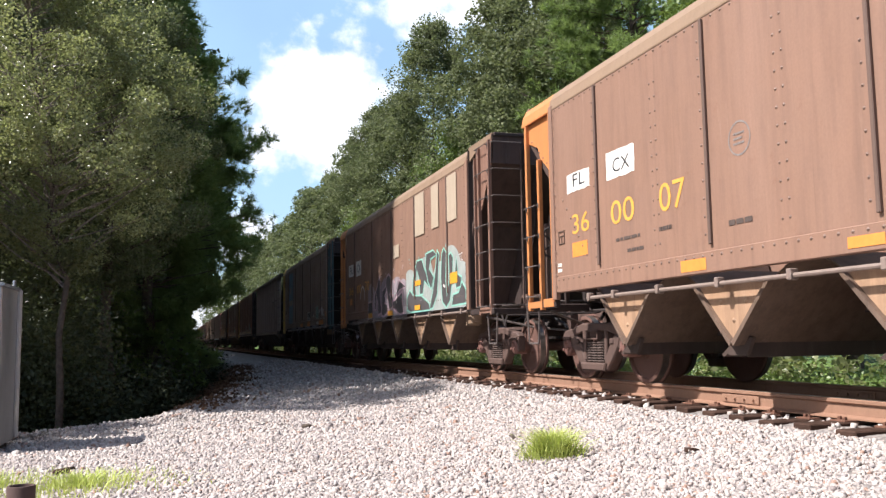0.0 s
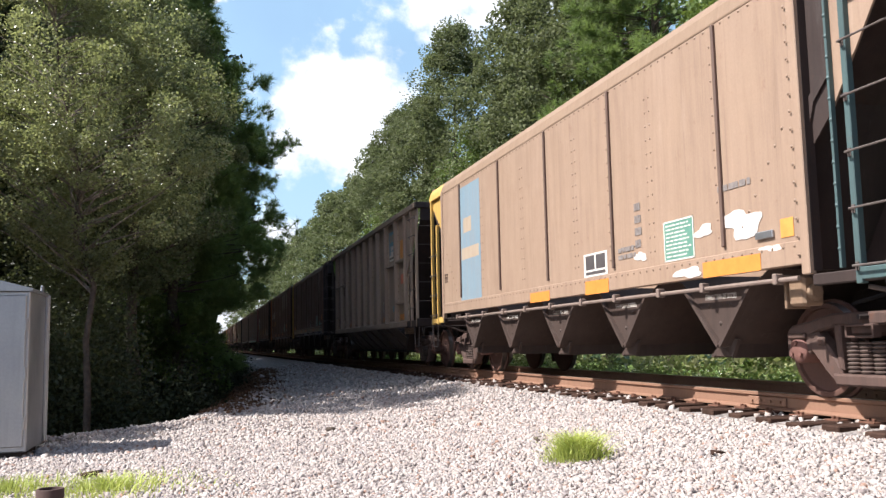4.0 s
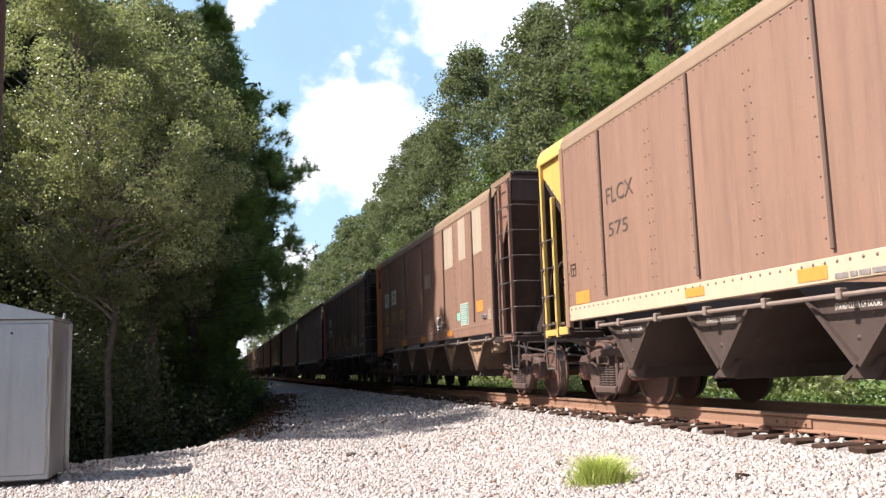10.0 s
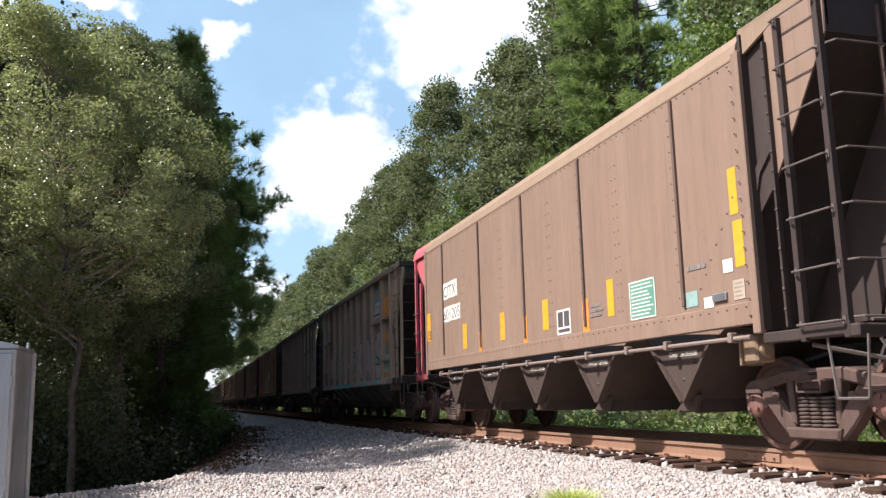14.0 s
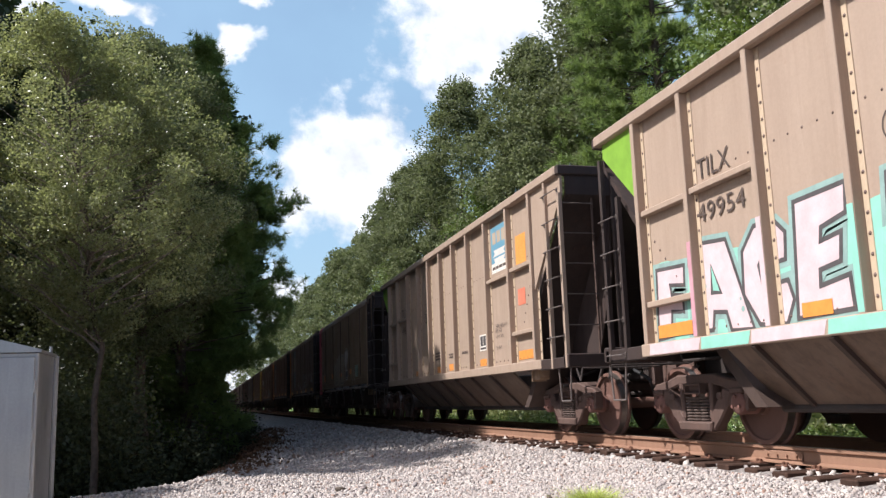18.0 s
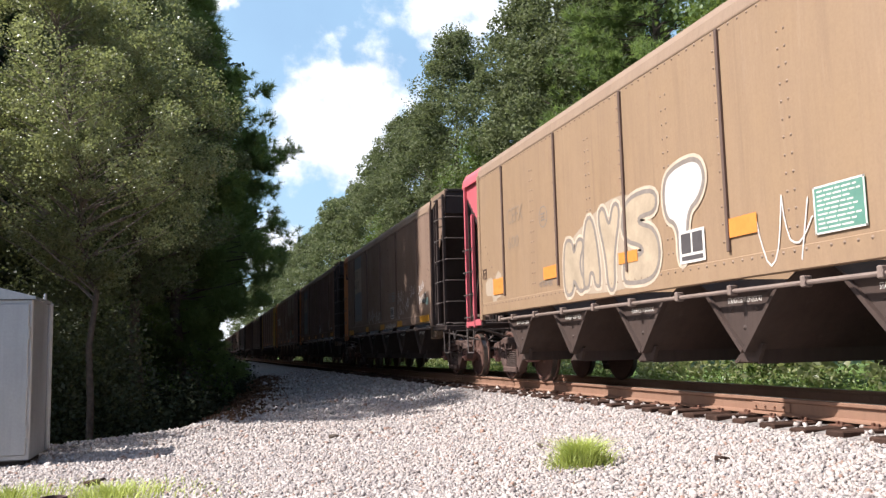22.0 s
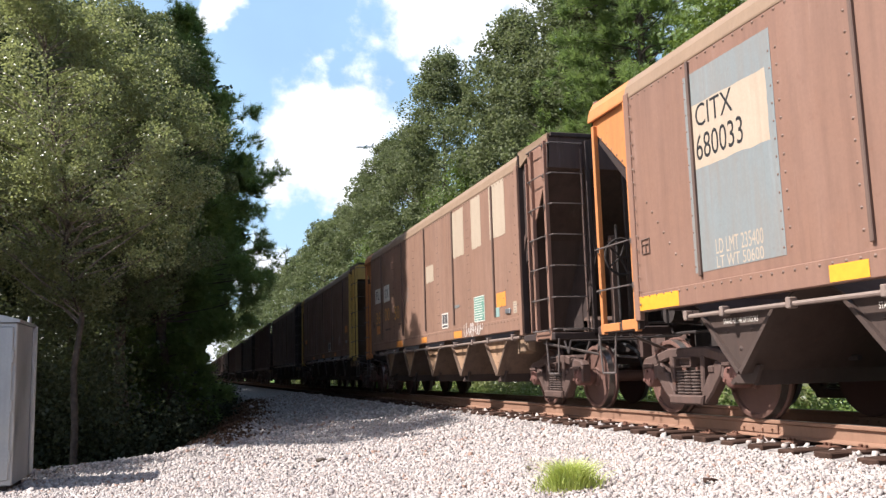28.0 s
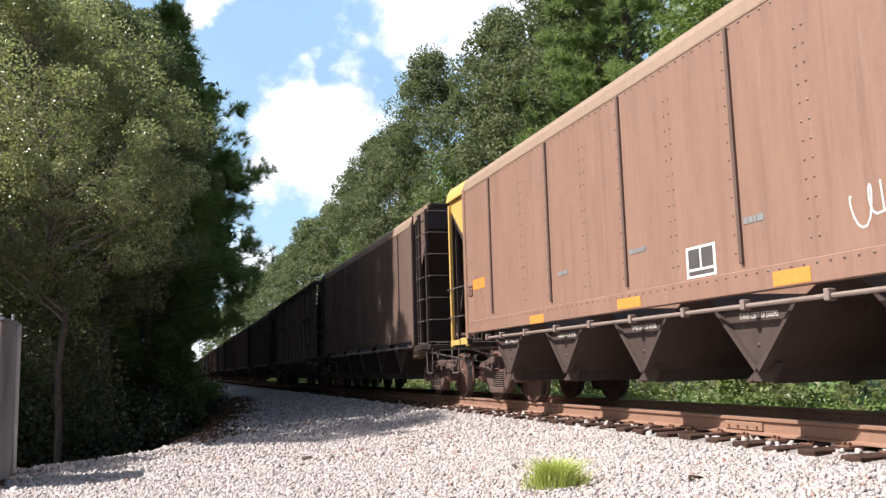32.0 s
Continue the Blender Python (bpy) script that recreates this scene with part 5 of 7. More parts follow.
def hopper_car(name, spec, label):
    """A smooth-sided open-top coal hopper with five outlet bays."""
    car = thing(name, label, "hopper car", "coal train")
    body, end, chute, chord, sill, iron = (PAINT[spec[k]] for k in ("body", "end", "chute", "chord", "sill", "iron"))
    running_gear(car)
    side = Geo().box(-SX, -SX + 0.02, -5.70, 5.83, 1.36, 3.84)
    both("side_sheet", side, body, car, spec.get("side_label", ""))
    both("side_sill", Geo().box(-SX - 0.006, -SX + 0.09, -5.70, 5.83, 1.215, 1.43, 0.008), sill, car)
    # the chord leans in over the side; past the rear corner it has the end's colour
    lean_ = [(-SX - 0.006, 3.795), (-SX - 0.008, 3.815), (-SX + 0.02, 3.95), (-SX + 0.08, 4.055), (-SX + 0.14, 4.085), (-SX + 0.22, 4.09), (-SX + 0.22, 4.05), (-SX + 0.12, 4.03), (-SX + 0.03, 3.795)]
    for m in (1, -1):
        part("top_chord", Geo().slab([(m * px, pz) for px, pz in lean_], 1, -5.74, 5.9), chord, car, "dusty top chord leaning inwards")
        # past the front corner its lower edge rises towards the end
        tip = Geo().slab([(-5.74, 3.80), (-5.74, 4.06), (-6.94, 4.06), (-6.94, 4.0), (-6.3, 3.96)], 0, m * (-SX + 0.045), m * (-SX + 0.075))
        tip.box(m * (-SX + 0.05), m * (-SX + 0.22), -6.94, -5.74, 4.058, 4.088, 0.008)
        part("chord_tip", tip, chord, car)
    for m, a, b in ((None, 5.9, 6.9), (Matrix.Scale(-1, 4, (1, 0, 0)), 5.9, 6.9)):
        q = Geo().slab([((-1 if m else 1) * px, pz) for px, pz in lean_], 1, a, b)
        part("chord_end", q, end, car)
    # posts are darker than the sides: their shade line is put into the paint
    pm = Geo().box(-SX - 0.035, -SX + 0.002, -0.022, 0.022, 1.49, 3.78, 0.008).mesh("side_post", PAINT["dark_brown"])
    cm = Geo().box(-SX - 0.02, -SX + 0.05, -0.055, 0.055, 1.12, 3.86, 0.008).mesh("corner_post", iron)
    cf = cm if spec["front"] != "gold" else Geo().box(-SX - 0.02, -SX + 0.05, -0.075, 0.055, 1.12, 3.86, 0.008).mesh("corner_post", PAINT["gold"])
    for s in (None, HALF):
        for y in POSTS:
            part("side_post", pm, None, car, "", (s or Matrix()) @ pose(0, y, 0))
        for y in ((-5.74, 5.85) if s is None else (-5.85, 5.74)):
            part("corner_post", cm if (y > 0) == (s is None) else cf, None, car, "", (s or Matrix()) @ pose(0, y, 0))
    for o in both("rivets", HOP["rivets"], PAINT["rivet_pale" if spec["body"] in ("ochre", "tan") else "rivet"], car):
        tagged(o, kind="stuff")
    for d in (-1, 1):
        paint = end if d > 0 else PAINT[spec["front"]]
        # gusset that carries the side up over the end platform
        E = 6.88 if d > 0 else 6.94
        C = 5.88 if d > 0 else 5.78
        skin = PAINT[spec["body"]] if d < 0 and spec["front"] in ("teal_end", "soot") else paint
        if d > 0 and spec["chute"] != "chute":
            web = [(d * C, 2.86), (d * C, 3.80), (d * E, 3.80), (d * E, 3.70)]
        elif d > 0:
            web = [(d * C, 2.78), (d * C, 3.80), (d * E, 3.80), (d * E, 3.72), (d * 6.76, 3.52), (d * 6.45, 3.40), (d * 6.36, 3.22), (d * 6.1, 3.02)]
        else:
            web = [(d * 6.13, 2.5), (d * 6.13, 3.97), (d * 6.3, 3.97), (d * E, 4.0), (d * E, 3.62)]
            # dark sheet closes the corner gap and stands in for its shade
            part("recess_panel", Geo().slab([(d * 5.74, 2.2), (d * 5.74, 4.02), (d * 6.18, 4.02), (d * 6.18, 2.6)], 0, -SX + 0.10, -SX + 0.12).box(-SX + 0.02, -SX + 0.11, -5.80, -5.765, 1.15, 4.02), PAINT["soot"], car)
        part("end_gusset", Geo().slab(web, 0, -SX + 0.05, -SX + 0.07), skin, car, spec.get("end_label", "") if d > 0 else "")
        part("end_gusset", Geo().slab(web, 0, SX - 0.07, SX - 0.05), skin, car)
        rib_ = Geo().box(-SX + 0.0, -SX + 0.05, d * 6.14 - 0.014, d * 6.14 + 0.014, 1.14, 3.8, 0.005)
        for k in range(14):
            rib_.dome(-SX + 0.0, d * 6.14, 1.3 + k * 0.18, 0.02)
        if d < 0:
            part("gusset_rib", rib_, paint, car)
        else:
            # bolt heads along the gusset's lower edge
            q = Geo()
            for k in range(6):
                q.dome(-SX + 0.05, d * (C + 0.12 + 0.13 * k), 3.0 + 0.105 * k, 0.019)
            tagged(part("rivets", q, PAINT["rivet"], car), kind="stuff")
            part("corner_flange", Geo().box(-SX - 0.002, -SX + 0.03, 5.906, 5.962, 1.1, 3.79, 0.006), paint, car)
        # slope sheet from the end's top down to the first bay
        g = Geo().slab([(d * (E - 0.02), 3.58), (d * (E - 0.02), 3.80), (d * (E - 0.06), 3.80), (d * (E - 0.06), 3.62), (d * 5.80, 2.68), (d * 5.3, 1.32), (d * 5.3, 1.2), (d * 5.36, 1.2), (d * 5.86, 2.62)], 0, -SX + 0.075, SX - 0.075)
        # end sheets are painted darker than the sides to hold their shade
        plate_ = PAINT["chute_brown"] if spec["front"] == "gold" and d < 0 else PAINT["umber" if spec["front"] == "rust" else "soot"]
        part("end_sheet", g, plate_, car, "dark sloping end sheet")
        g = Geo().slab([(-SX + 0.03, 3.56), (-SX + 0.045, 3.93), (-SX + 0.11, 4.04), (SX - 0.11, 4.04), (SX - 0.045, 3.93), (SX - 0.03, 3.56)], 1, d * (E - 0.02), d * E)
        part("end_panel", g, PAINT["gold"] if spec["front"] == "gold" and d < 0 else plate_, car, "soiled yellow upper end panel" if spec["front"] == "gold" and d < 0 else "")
        # gusset that closes the end above the slope sheet
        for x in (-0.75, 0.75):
            # added webs, dark in place of the shade under the slope sheet
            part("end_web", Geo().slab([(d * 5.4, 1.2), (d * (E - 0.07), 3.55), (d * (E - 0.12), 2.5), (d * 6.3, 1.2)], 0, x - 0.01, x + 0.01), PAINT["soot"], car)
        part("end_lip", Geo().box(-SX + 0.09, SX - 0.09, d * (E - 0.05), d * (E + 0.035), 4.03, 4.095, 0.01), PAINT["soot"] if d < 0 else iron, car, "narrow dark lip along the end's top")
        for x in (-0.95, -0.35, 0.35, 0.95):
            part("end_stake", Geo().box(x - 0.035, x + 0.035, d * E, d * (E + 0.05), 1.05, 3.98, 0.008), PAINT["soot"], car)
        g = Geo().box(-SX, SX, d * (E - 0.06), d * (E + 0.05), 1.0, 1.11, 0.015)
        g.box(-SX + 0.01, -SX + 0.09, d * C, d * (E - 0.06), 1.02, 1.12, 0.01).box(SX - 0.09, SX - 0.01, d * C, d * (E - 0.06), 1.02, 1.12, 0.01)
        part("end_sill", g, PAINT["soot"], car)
        part("step_bracket", Geo().box(-SX - 0.004, -SX + 0.03, d * 6.34, d * (E - 0.04), 1.03, 1.13, 0.006), paint, car)
        if d > 0:
            part("step_bracket", Geo().box(-SX - 0.002, -SX + 0.02, d * 5.93, d * 6.27, 1.03, 1.15, 0.005), paint, car)
        # rod across the platform's foot, and a diagonal brace to the coupler
        g = Geo().pipe([(-1.45, d * (E + 0.02), 1.14), (-0.5, d * (E + 0.05), 1.16), (-0.3, d * (E - 0.3), 1.10)], 0.016, 6).pipe([(-1.5, d * 6.3, 0.98), (-0.75, d * 6.7, 0.78), (-0.3, d * 7.0, 0.72)], 0.02, 6)
        part("brake_pipe", g, M["pipe"], car)
    one_stile = spec["body"] == "rust" or spec["front"] == "gold"
    ladder(car, end, 5.93 if one_stile else 6.36, 6.79, 2 if one_stile else 4, spec.get("ladder_label", ""), 1.55 if one_stile else 1.20, 1.2 if one_stile else 3.2, 0.53 if one_stile else 0.44)
    ladder(car, PAINT[spec["front"]], -6.86, -6.34, 7, "", 1.14, 3.98)
    end_ladder(car, PAINT[spec["front"]], -1)
    # card holder by the rear corner, lashing ring by the front one
    holder = Geo()
    for a, b, c_, e_ in ((5.50, 5.68, 2.035, 2.05), (5.50, 5.68, 1.87, 1.88), (5.67, 5.68, 1.87, 2.05), (5.50, 5.51, 1.87, 2.05), (5.50, 5.68, 1.975, 1.985), (5.585, 5.595, 1.87, 1.98)):
        holder.box(-SX - 0.014, -SX + 0.001, a, b, c_, e_, 0.003)
    part("card_holder", holder, PAINT["dark_brown"], car, "small steel card holder frame")
    stand_ = Geo().box(-0.62, -0.52, -6.94, -6.86, 1.05, 2.55, 0.01).box(-0.95, -0.5, -6.8, -6.55, 1.1, 1.32, 0.03).tube((-0.95, -6.68, 1.24), (-0.5, -6.68, 1.24), 0.11, n=14)
    part("brake_stand", stand_, PAINT["dark_brown"], car, "brown hand-brake stand with its gear box")
    st = Geo().tube((-0.55, -7.0, 1.0), (-0.55, -7.0, 2.7), 0.022, n=8)
    ring = [(-0.55 + 0.27 * math.cos(a * math.pi / 10), -7.14, 2.2 + 0.27 * math.sin(a * math.pi / 10)) for a in range(21)]
    st.pipe(ring, 0.018, 6)
    for a in range(5):
        st.pipe([(-0.55, -7.1, 2.2), ring[a * 4]], 0.014, 6)
    part("brake_wheel", st, M["steel"], car, "spoked hand brake wheel on a stand")
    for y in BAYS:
        # bay sheets take a darker paint that holds their shade
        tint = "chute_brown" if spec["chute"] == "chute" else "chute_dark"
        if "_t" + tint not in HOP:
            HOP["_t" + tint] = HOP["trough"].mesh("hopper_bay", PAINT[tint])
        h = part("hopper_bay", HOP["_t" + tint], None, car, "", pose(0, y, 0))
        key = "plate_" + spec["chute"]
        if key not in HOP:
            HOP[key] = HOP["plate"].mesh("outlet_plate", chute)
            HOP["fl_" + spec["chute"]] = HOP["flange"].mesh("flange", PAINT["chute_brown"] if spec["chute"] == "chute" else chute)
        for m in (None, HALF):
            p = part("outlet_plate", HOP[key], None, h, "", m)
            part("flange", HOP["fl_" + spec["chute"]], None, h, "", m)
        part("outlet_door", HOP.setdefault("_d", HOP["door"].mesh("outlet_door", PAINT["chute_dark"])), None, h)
    both("door_rod", HOP.setdefault("_r", HOP["rod"].mesh("door_rod", M["rod"])), None, car, "long door-operating rod under the sill")
    return car


def rib_car(name, spec, label):
    """An outside-post coal hopper with a long sloped chute below."""
    car = thing(name, label, "hopper car", "coal train")
    body = PAINT[spec["body"]]
    running_gear(car)
    Y = 5.9
    both("side_sheet", Geo().box(-SX + 0.11, -SX + 0.13, -5.78, 5.95, 1.1, 3.95), body, car)
    both("top_chord", Geo().box(-SX - 0.02, -SX + 0.10, -Y - 1.05, 6.95, 3.90, 4.05, 0.02), body, car, "straight box-section top chord")
    both("side_sill", Geo().box(-SX - 0.01, -SX + 0.09, -Y - 0.1, Y + 0.1, 1.02, 1.17, 0.01), body, car)
    fm = Geo().box(-SX + 0.098, -SX + 0.112, -0.105, -0.038, 1.18, 3.9, 0.004).mesh("flange", PAINT["creamsill"])
    pm = Geo().box(-SX - 0.005, -SX + 0.115, -0.04, 0.04, 1.16, 3.91, 0.008).mesh("side_post", body)
    ys = [5.89, 4.78, 3.52, 2.3, 1.2, 0.1, -0.98, -2.08, -3.29, -4.58, -5.72]
    for m in (Matrix(), HALF):
        for y in ys:
            q = part("side_post", pm, None, car, "", m @ pose(0, y, 0))
            part("flange", fm, None, q)
    r = Geo()
    for y in ys:
        z = 1.3
        while z < 3.8:
            r.dome(-SX + 0.097, y - 0.075, z, 0.02)
            z += 0.17
    for a, b in zip(ys[1:], ys[2:]):
        for k in range(5):
            r.dome(-SX + 0.108, b + (a - b) * (k + 1) / 6, 2.92, 0.015)
            r.dome(-SX + 0.108, b + (a - b) * (k + 1) / 6, 1.25, 0.02)
    for k in range(6):
        r.dome(-SX + 0.108, -5.05 - 0.085 * k, 1.85 + 0.14 * k, 0.02)
        r.dome(-SX + 0.108, 5.7 - 0.11 * k, 2.38 - 0.12 * k, 0.02)
    # dark heads here too, stain and small shadow in one colour
    for o in both("rivets", r, PAINT["dark_brown"], car):
        tagged(o, kind="stuff")
    for y0, y1, z in ((4.83, 5.84, 2.74), (3.57, 4.73, 2.76), (4.83, 5.84, 1.63), (-5.67, -4.63, 2.78), (-4.53, -3.34, 2.75), (-5.67, -4.63, 1.67)):
        both("side_rail", Geo().box(-SX + 0.02, -SX + 0.11, y0, y1, z - 0.035, z + 0.035, 0.008), body, car)
    # long chute that slopes in under the sill
    for s in (-1, 1):
        g = Geo().slab([(s * (SX - 0.05), 1.02), (s * (SX - 0.07), 1.04), (s * 0.92, 0.42), (s * 0.94, 0.40)], 1, -4.5, 4.3)
        part("chute_sheet", g, PAINT["chute_brown"], car, "sloping chute sheet, stained brown with underbody shade put into its colour")
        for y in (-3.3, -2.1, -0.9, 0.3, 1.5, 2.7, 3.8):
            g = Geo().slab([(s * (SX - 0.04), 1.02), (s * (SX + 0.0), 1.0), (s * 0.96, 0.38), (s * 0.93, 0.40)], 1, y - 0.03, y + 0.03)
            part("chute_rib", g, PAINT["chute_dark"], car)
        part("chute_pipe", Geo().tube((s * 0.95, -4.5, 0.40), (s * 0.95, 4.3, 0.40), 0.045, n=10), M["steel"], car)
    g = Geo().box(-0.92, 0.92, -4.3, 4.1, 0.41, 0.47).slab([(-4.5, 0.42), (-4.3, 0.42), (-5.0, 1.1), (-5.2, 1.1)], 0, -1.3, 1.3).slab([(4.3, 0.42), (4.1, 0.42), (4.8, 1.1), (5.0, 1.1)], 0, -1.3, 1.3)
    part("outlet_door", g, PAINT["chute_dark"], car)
    for d in (-1, 1):
        paint = PAINT[spec["end"]] if d > 0 else body
        g = Geo().slab([(d * 5.9, 2.9), (d * 5.9, 3.9), (d * 6.82, 3.9), (d * 6.82, 3.72)], 0, -SX + 0.05, -SX + 0.09)
        if d < 0:
            g = Geo().slab([(d * 5.77, 2.3), (d * 5.77, 3.9), (d * 7.0, 3.9), (d * 7.0, 3.6)], 0, -SX + 0.05, -SX + 0.09)
        part("end_gusset", g, paint, car, spec.get("end_label", "") if d > 0 else "")
        part("end_gusset", g.mesh("end_gusset", paint), None, car, "", pose(2 * SX - 0.14, 0, 0))
        g = Geo().slab([(d * 7.0, 3.6), (d * 7.0, 4.0), (d * 6.96, 4.0), (d * 6.96, 3.64), (d * 5.84, 2.4), (d * 5.0, 1.15), (d * 5.0, 1.02), (d * 5.05, 1.02), (d * 5.88, 2.3)], 0, -SX + 0.14, SX - 0.14)
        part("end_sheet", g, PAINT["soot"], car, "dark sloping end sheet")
        # added dark webs again stand for shade below the sloping end
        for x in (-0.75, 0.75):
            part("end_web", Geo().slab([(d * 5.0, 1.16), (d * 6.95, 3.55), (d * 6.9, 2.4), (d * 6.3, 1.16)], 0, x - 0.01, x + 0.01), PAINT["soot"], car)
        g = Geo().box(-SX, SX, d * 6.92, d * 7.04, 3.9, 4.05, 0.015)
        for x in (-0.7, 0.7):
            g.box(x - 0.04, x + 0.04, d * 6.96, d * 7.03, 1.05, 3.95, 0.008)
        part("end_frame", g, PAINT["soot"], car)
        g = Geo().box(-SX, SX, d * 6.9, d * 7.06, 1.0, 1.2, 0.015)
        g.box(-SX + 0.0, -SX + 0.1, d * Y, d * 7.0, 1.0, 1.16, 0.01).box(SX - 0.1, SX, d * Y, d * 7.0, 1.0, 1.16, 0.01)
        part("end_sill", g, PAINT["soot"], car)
    ladder(car, PAINT["soot"], 6.42, 6.86, 5, "", 1.08, 3.1, 0.44)
    ladder(car, body, -7.0, -6.45, 6, "", 1.46, 3.62, 0.44)
    end_ladder(car, PAINT["soot"], -1)
    return car


# ---- the train: what is on each car's near side ----
SPECS = {}


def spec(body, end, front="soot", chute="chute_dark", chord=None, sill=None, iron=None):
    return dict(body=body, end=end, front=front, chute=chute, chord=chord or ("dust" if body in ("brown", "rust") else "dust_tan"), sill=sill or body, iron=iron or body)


CARS = []
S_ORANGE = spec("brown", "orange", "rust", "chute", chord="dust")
ROSTER = {
    0: ("hopper", S_ORANGE, "brown coal hopper car with an orange rear end and yellow numbers"),
    1: ("hopper", S_ORANGE, "brown coal hopper car covered in pink and mint graffiti"),
    2: ("hopper", spec("tan", "gold", "teal_end", "chute_dark"), "dusty tan coal hopper car with a teal ladder and blue panel"),
    3: ("rib", spec("grey_tan", "lime"), "tan ribbed coal hopper car with a lime green corner"),
    4: ("hopper", spec("brown", "gold", "soot", "chute_dark", sill="creamsill"), "brown coal hopper car with a cream sill stripe"),
    5: ("hopper", S_ORANGE, "brown coal hopper car with cream patches and an orange rear end"),
    6: ("hopper", spec("dull", "rose", "soot", "chute_dark", chord="dust_tan"), "dull brown coal hopper car with yellow upright bars"),
    7: ("rib", spec("grey_tan", "lime"), "tan ribbed coal hopper car with pink and mint graffiti"),
    8: ("rib", spec("grey_tan", "lime"), "tan ribbed coal hopper car with blue logo panel"),
    9: ("hopper", spec("ochre", "rose", "soot", "chute_dark", chord="dust_tan"), "ochre coal hopper car with a rose red rear end"),
    10: ("hopper", spec("dull", "orange", "soot", "chute_dark"), "dull brown coal hopper car with white scrawls"),
    11: ("hopper", spec("rust", "orange", "soot", "chute_dark"), "red-brown coal hopper car with a slate blue panel"),
    12: ("hopper", S_ORANGE, "brown coal hopper car with cream patches and yellow numbers"),
    13: ("hopper", spec("brown", "gold", "gold", "chute_dark", chord="dust_tan"), "brown coal hopper car with bright yellow end ladders"),
    # never in the sun: its paint is chosen dark to hold the tree shade
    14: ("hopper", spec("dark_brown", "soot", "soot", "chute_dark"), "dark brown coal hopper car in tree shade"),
}
# cars outside the roster get dark paint that carries the tree shade
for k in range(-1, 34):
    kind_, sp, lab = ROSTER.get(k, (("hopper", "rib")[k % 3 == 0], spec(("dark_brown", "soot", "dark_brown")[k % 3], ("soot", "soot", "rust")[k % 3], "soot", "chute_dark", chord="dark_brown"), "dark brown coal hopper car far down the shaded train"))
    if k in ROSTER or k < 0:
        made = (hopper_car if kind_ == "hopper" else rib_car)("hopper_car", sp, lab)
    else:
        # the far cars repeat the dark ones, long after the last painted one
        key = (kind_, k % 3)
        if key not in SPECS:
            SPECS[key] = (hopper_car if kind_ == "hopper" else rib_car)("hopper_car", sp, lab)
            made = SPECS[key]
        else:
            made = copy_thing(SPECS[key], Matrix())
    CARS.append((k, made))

# ---- what is painted and stuck on the near sides ----
def fitted(text, w, h, mat_):
    """Letters scaled to a width and a height."""
    me = lettering(text, 1.0)
    co = np.array([v.co[:] for v in me.vertices])
    lo, hi = co.min(0), co.max(0)
    me.transform(Matrix.Diagonal((1, w / (hi[1] - lo[1]), h / (hi[2] - lo[2]), 1)) @ Matrix.Translation((0, -hi[1], -lo[2])))
    me.materials.append(mat_)
    return me


def face(car, z, lift=0.0):
    """The x of the near side at a height."""
    if car["ribbed"]:
        return -SX + 0.1075 - lift
    return (-SX - 0.0075 if z < 1.40 else -SX - 0.001) - lift


def text(car, body, mat_, y, z, w, h):
    return part("lettering", fitted(body, w, h, M[mat_]), None, car, "", pose(face(car, z, 0.0028 + 0.0002 * car.get("layer", 0) + car.get("lift", 0.0)), y, z))


def rows_of_bars(w, h, n, seed, share=0.62):
    """Lines of writing too small to read, as plain bars."""
    rng = random.Random(seed)
    g = Geo()
    for i in range(n):
        z = h / 2 - h * (i + 0.5) / n
        y = w / 2
        end = -w / 2 + rng.uniform(0, w * 0.3)
        while y > end:
            L = min(rng.uniform(0.10, 0.3) * w, y - end + 0.001)
            g.box(-0.0008, 0.0, y - L, y, z - h / n * share / 2, z + h / n * share / 2)
            y -= L + 0.035 * w
    return g


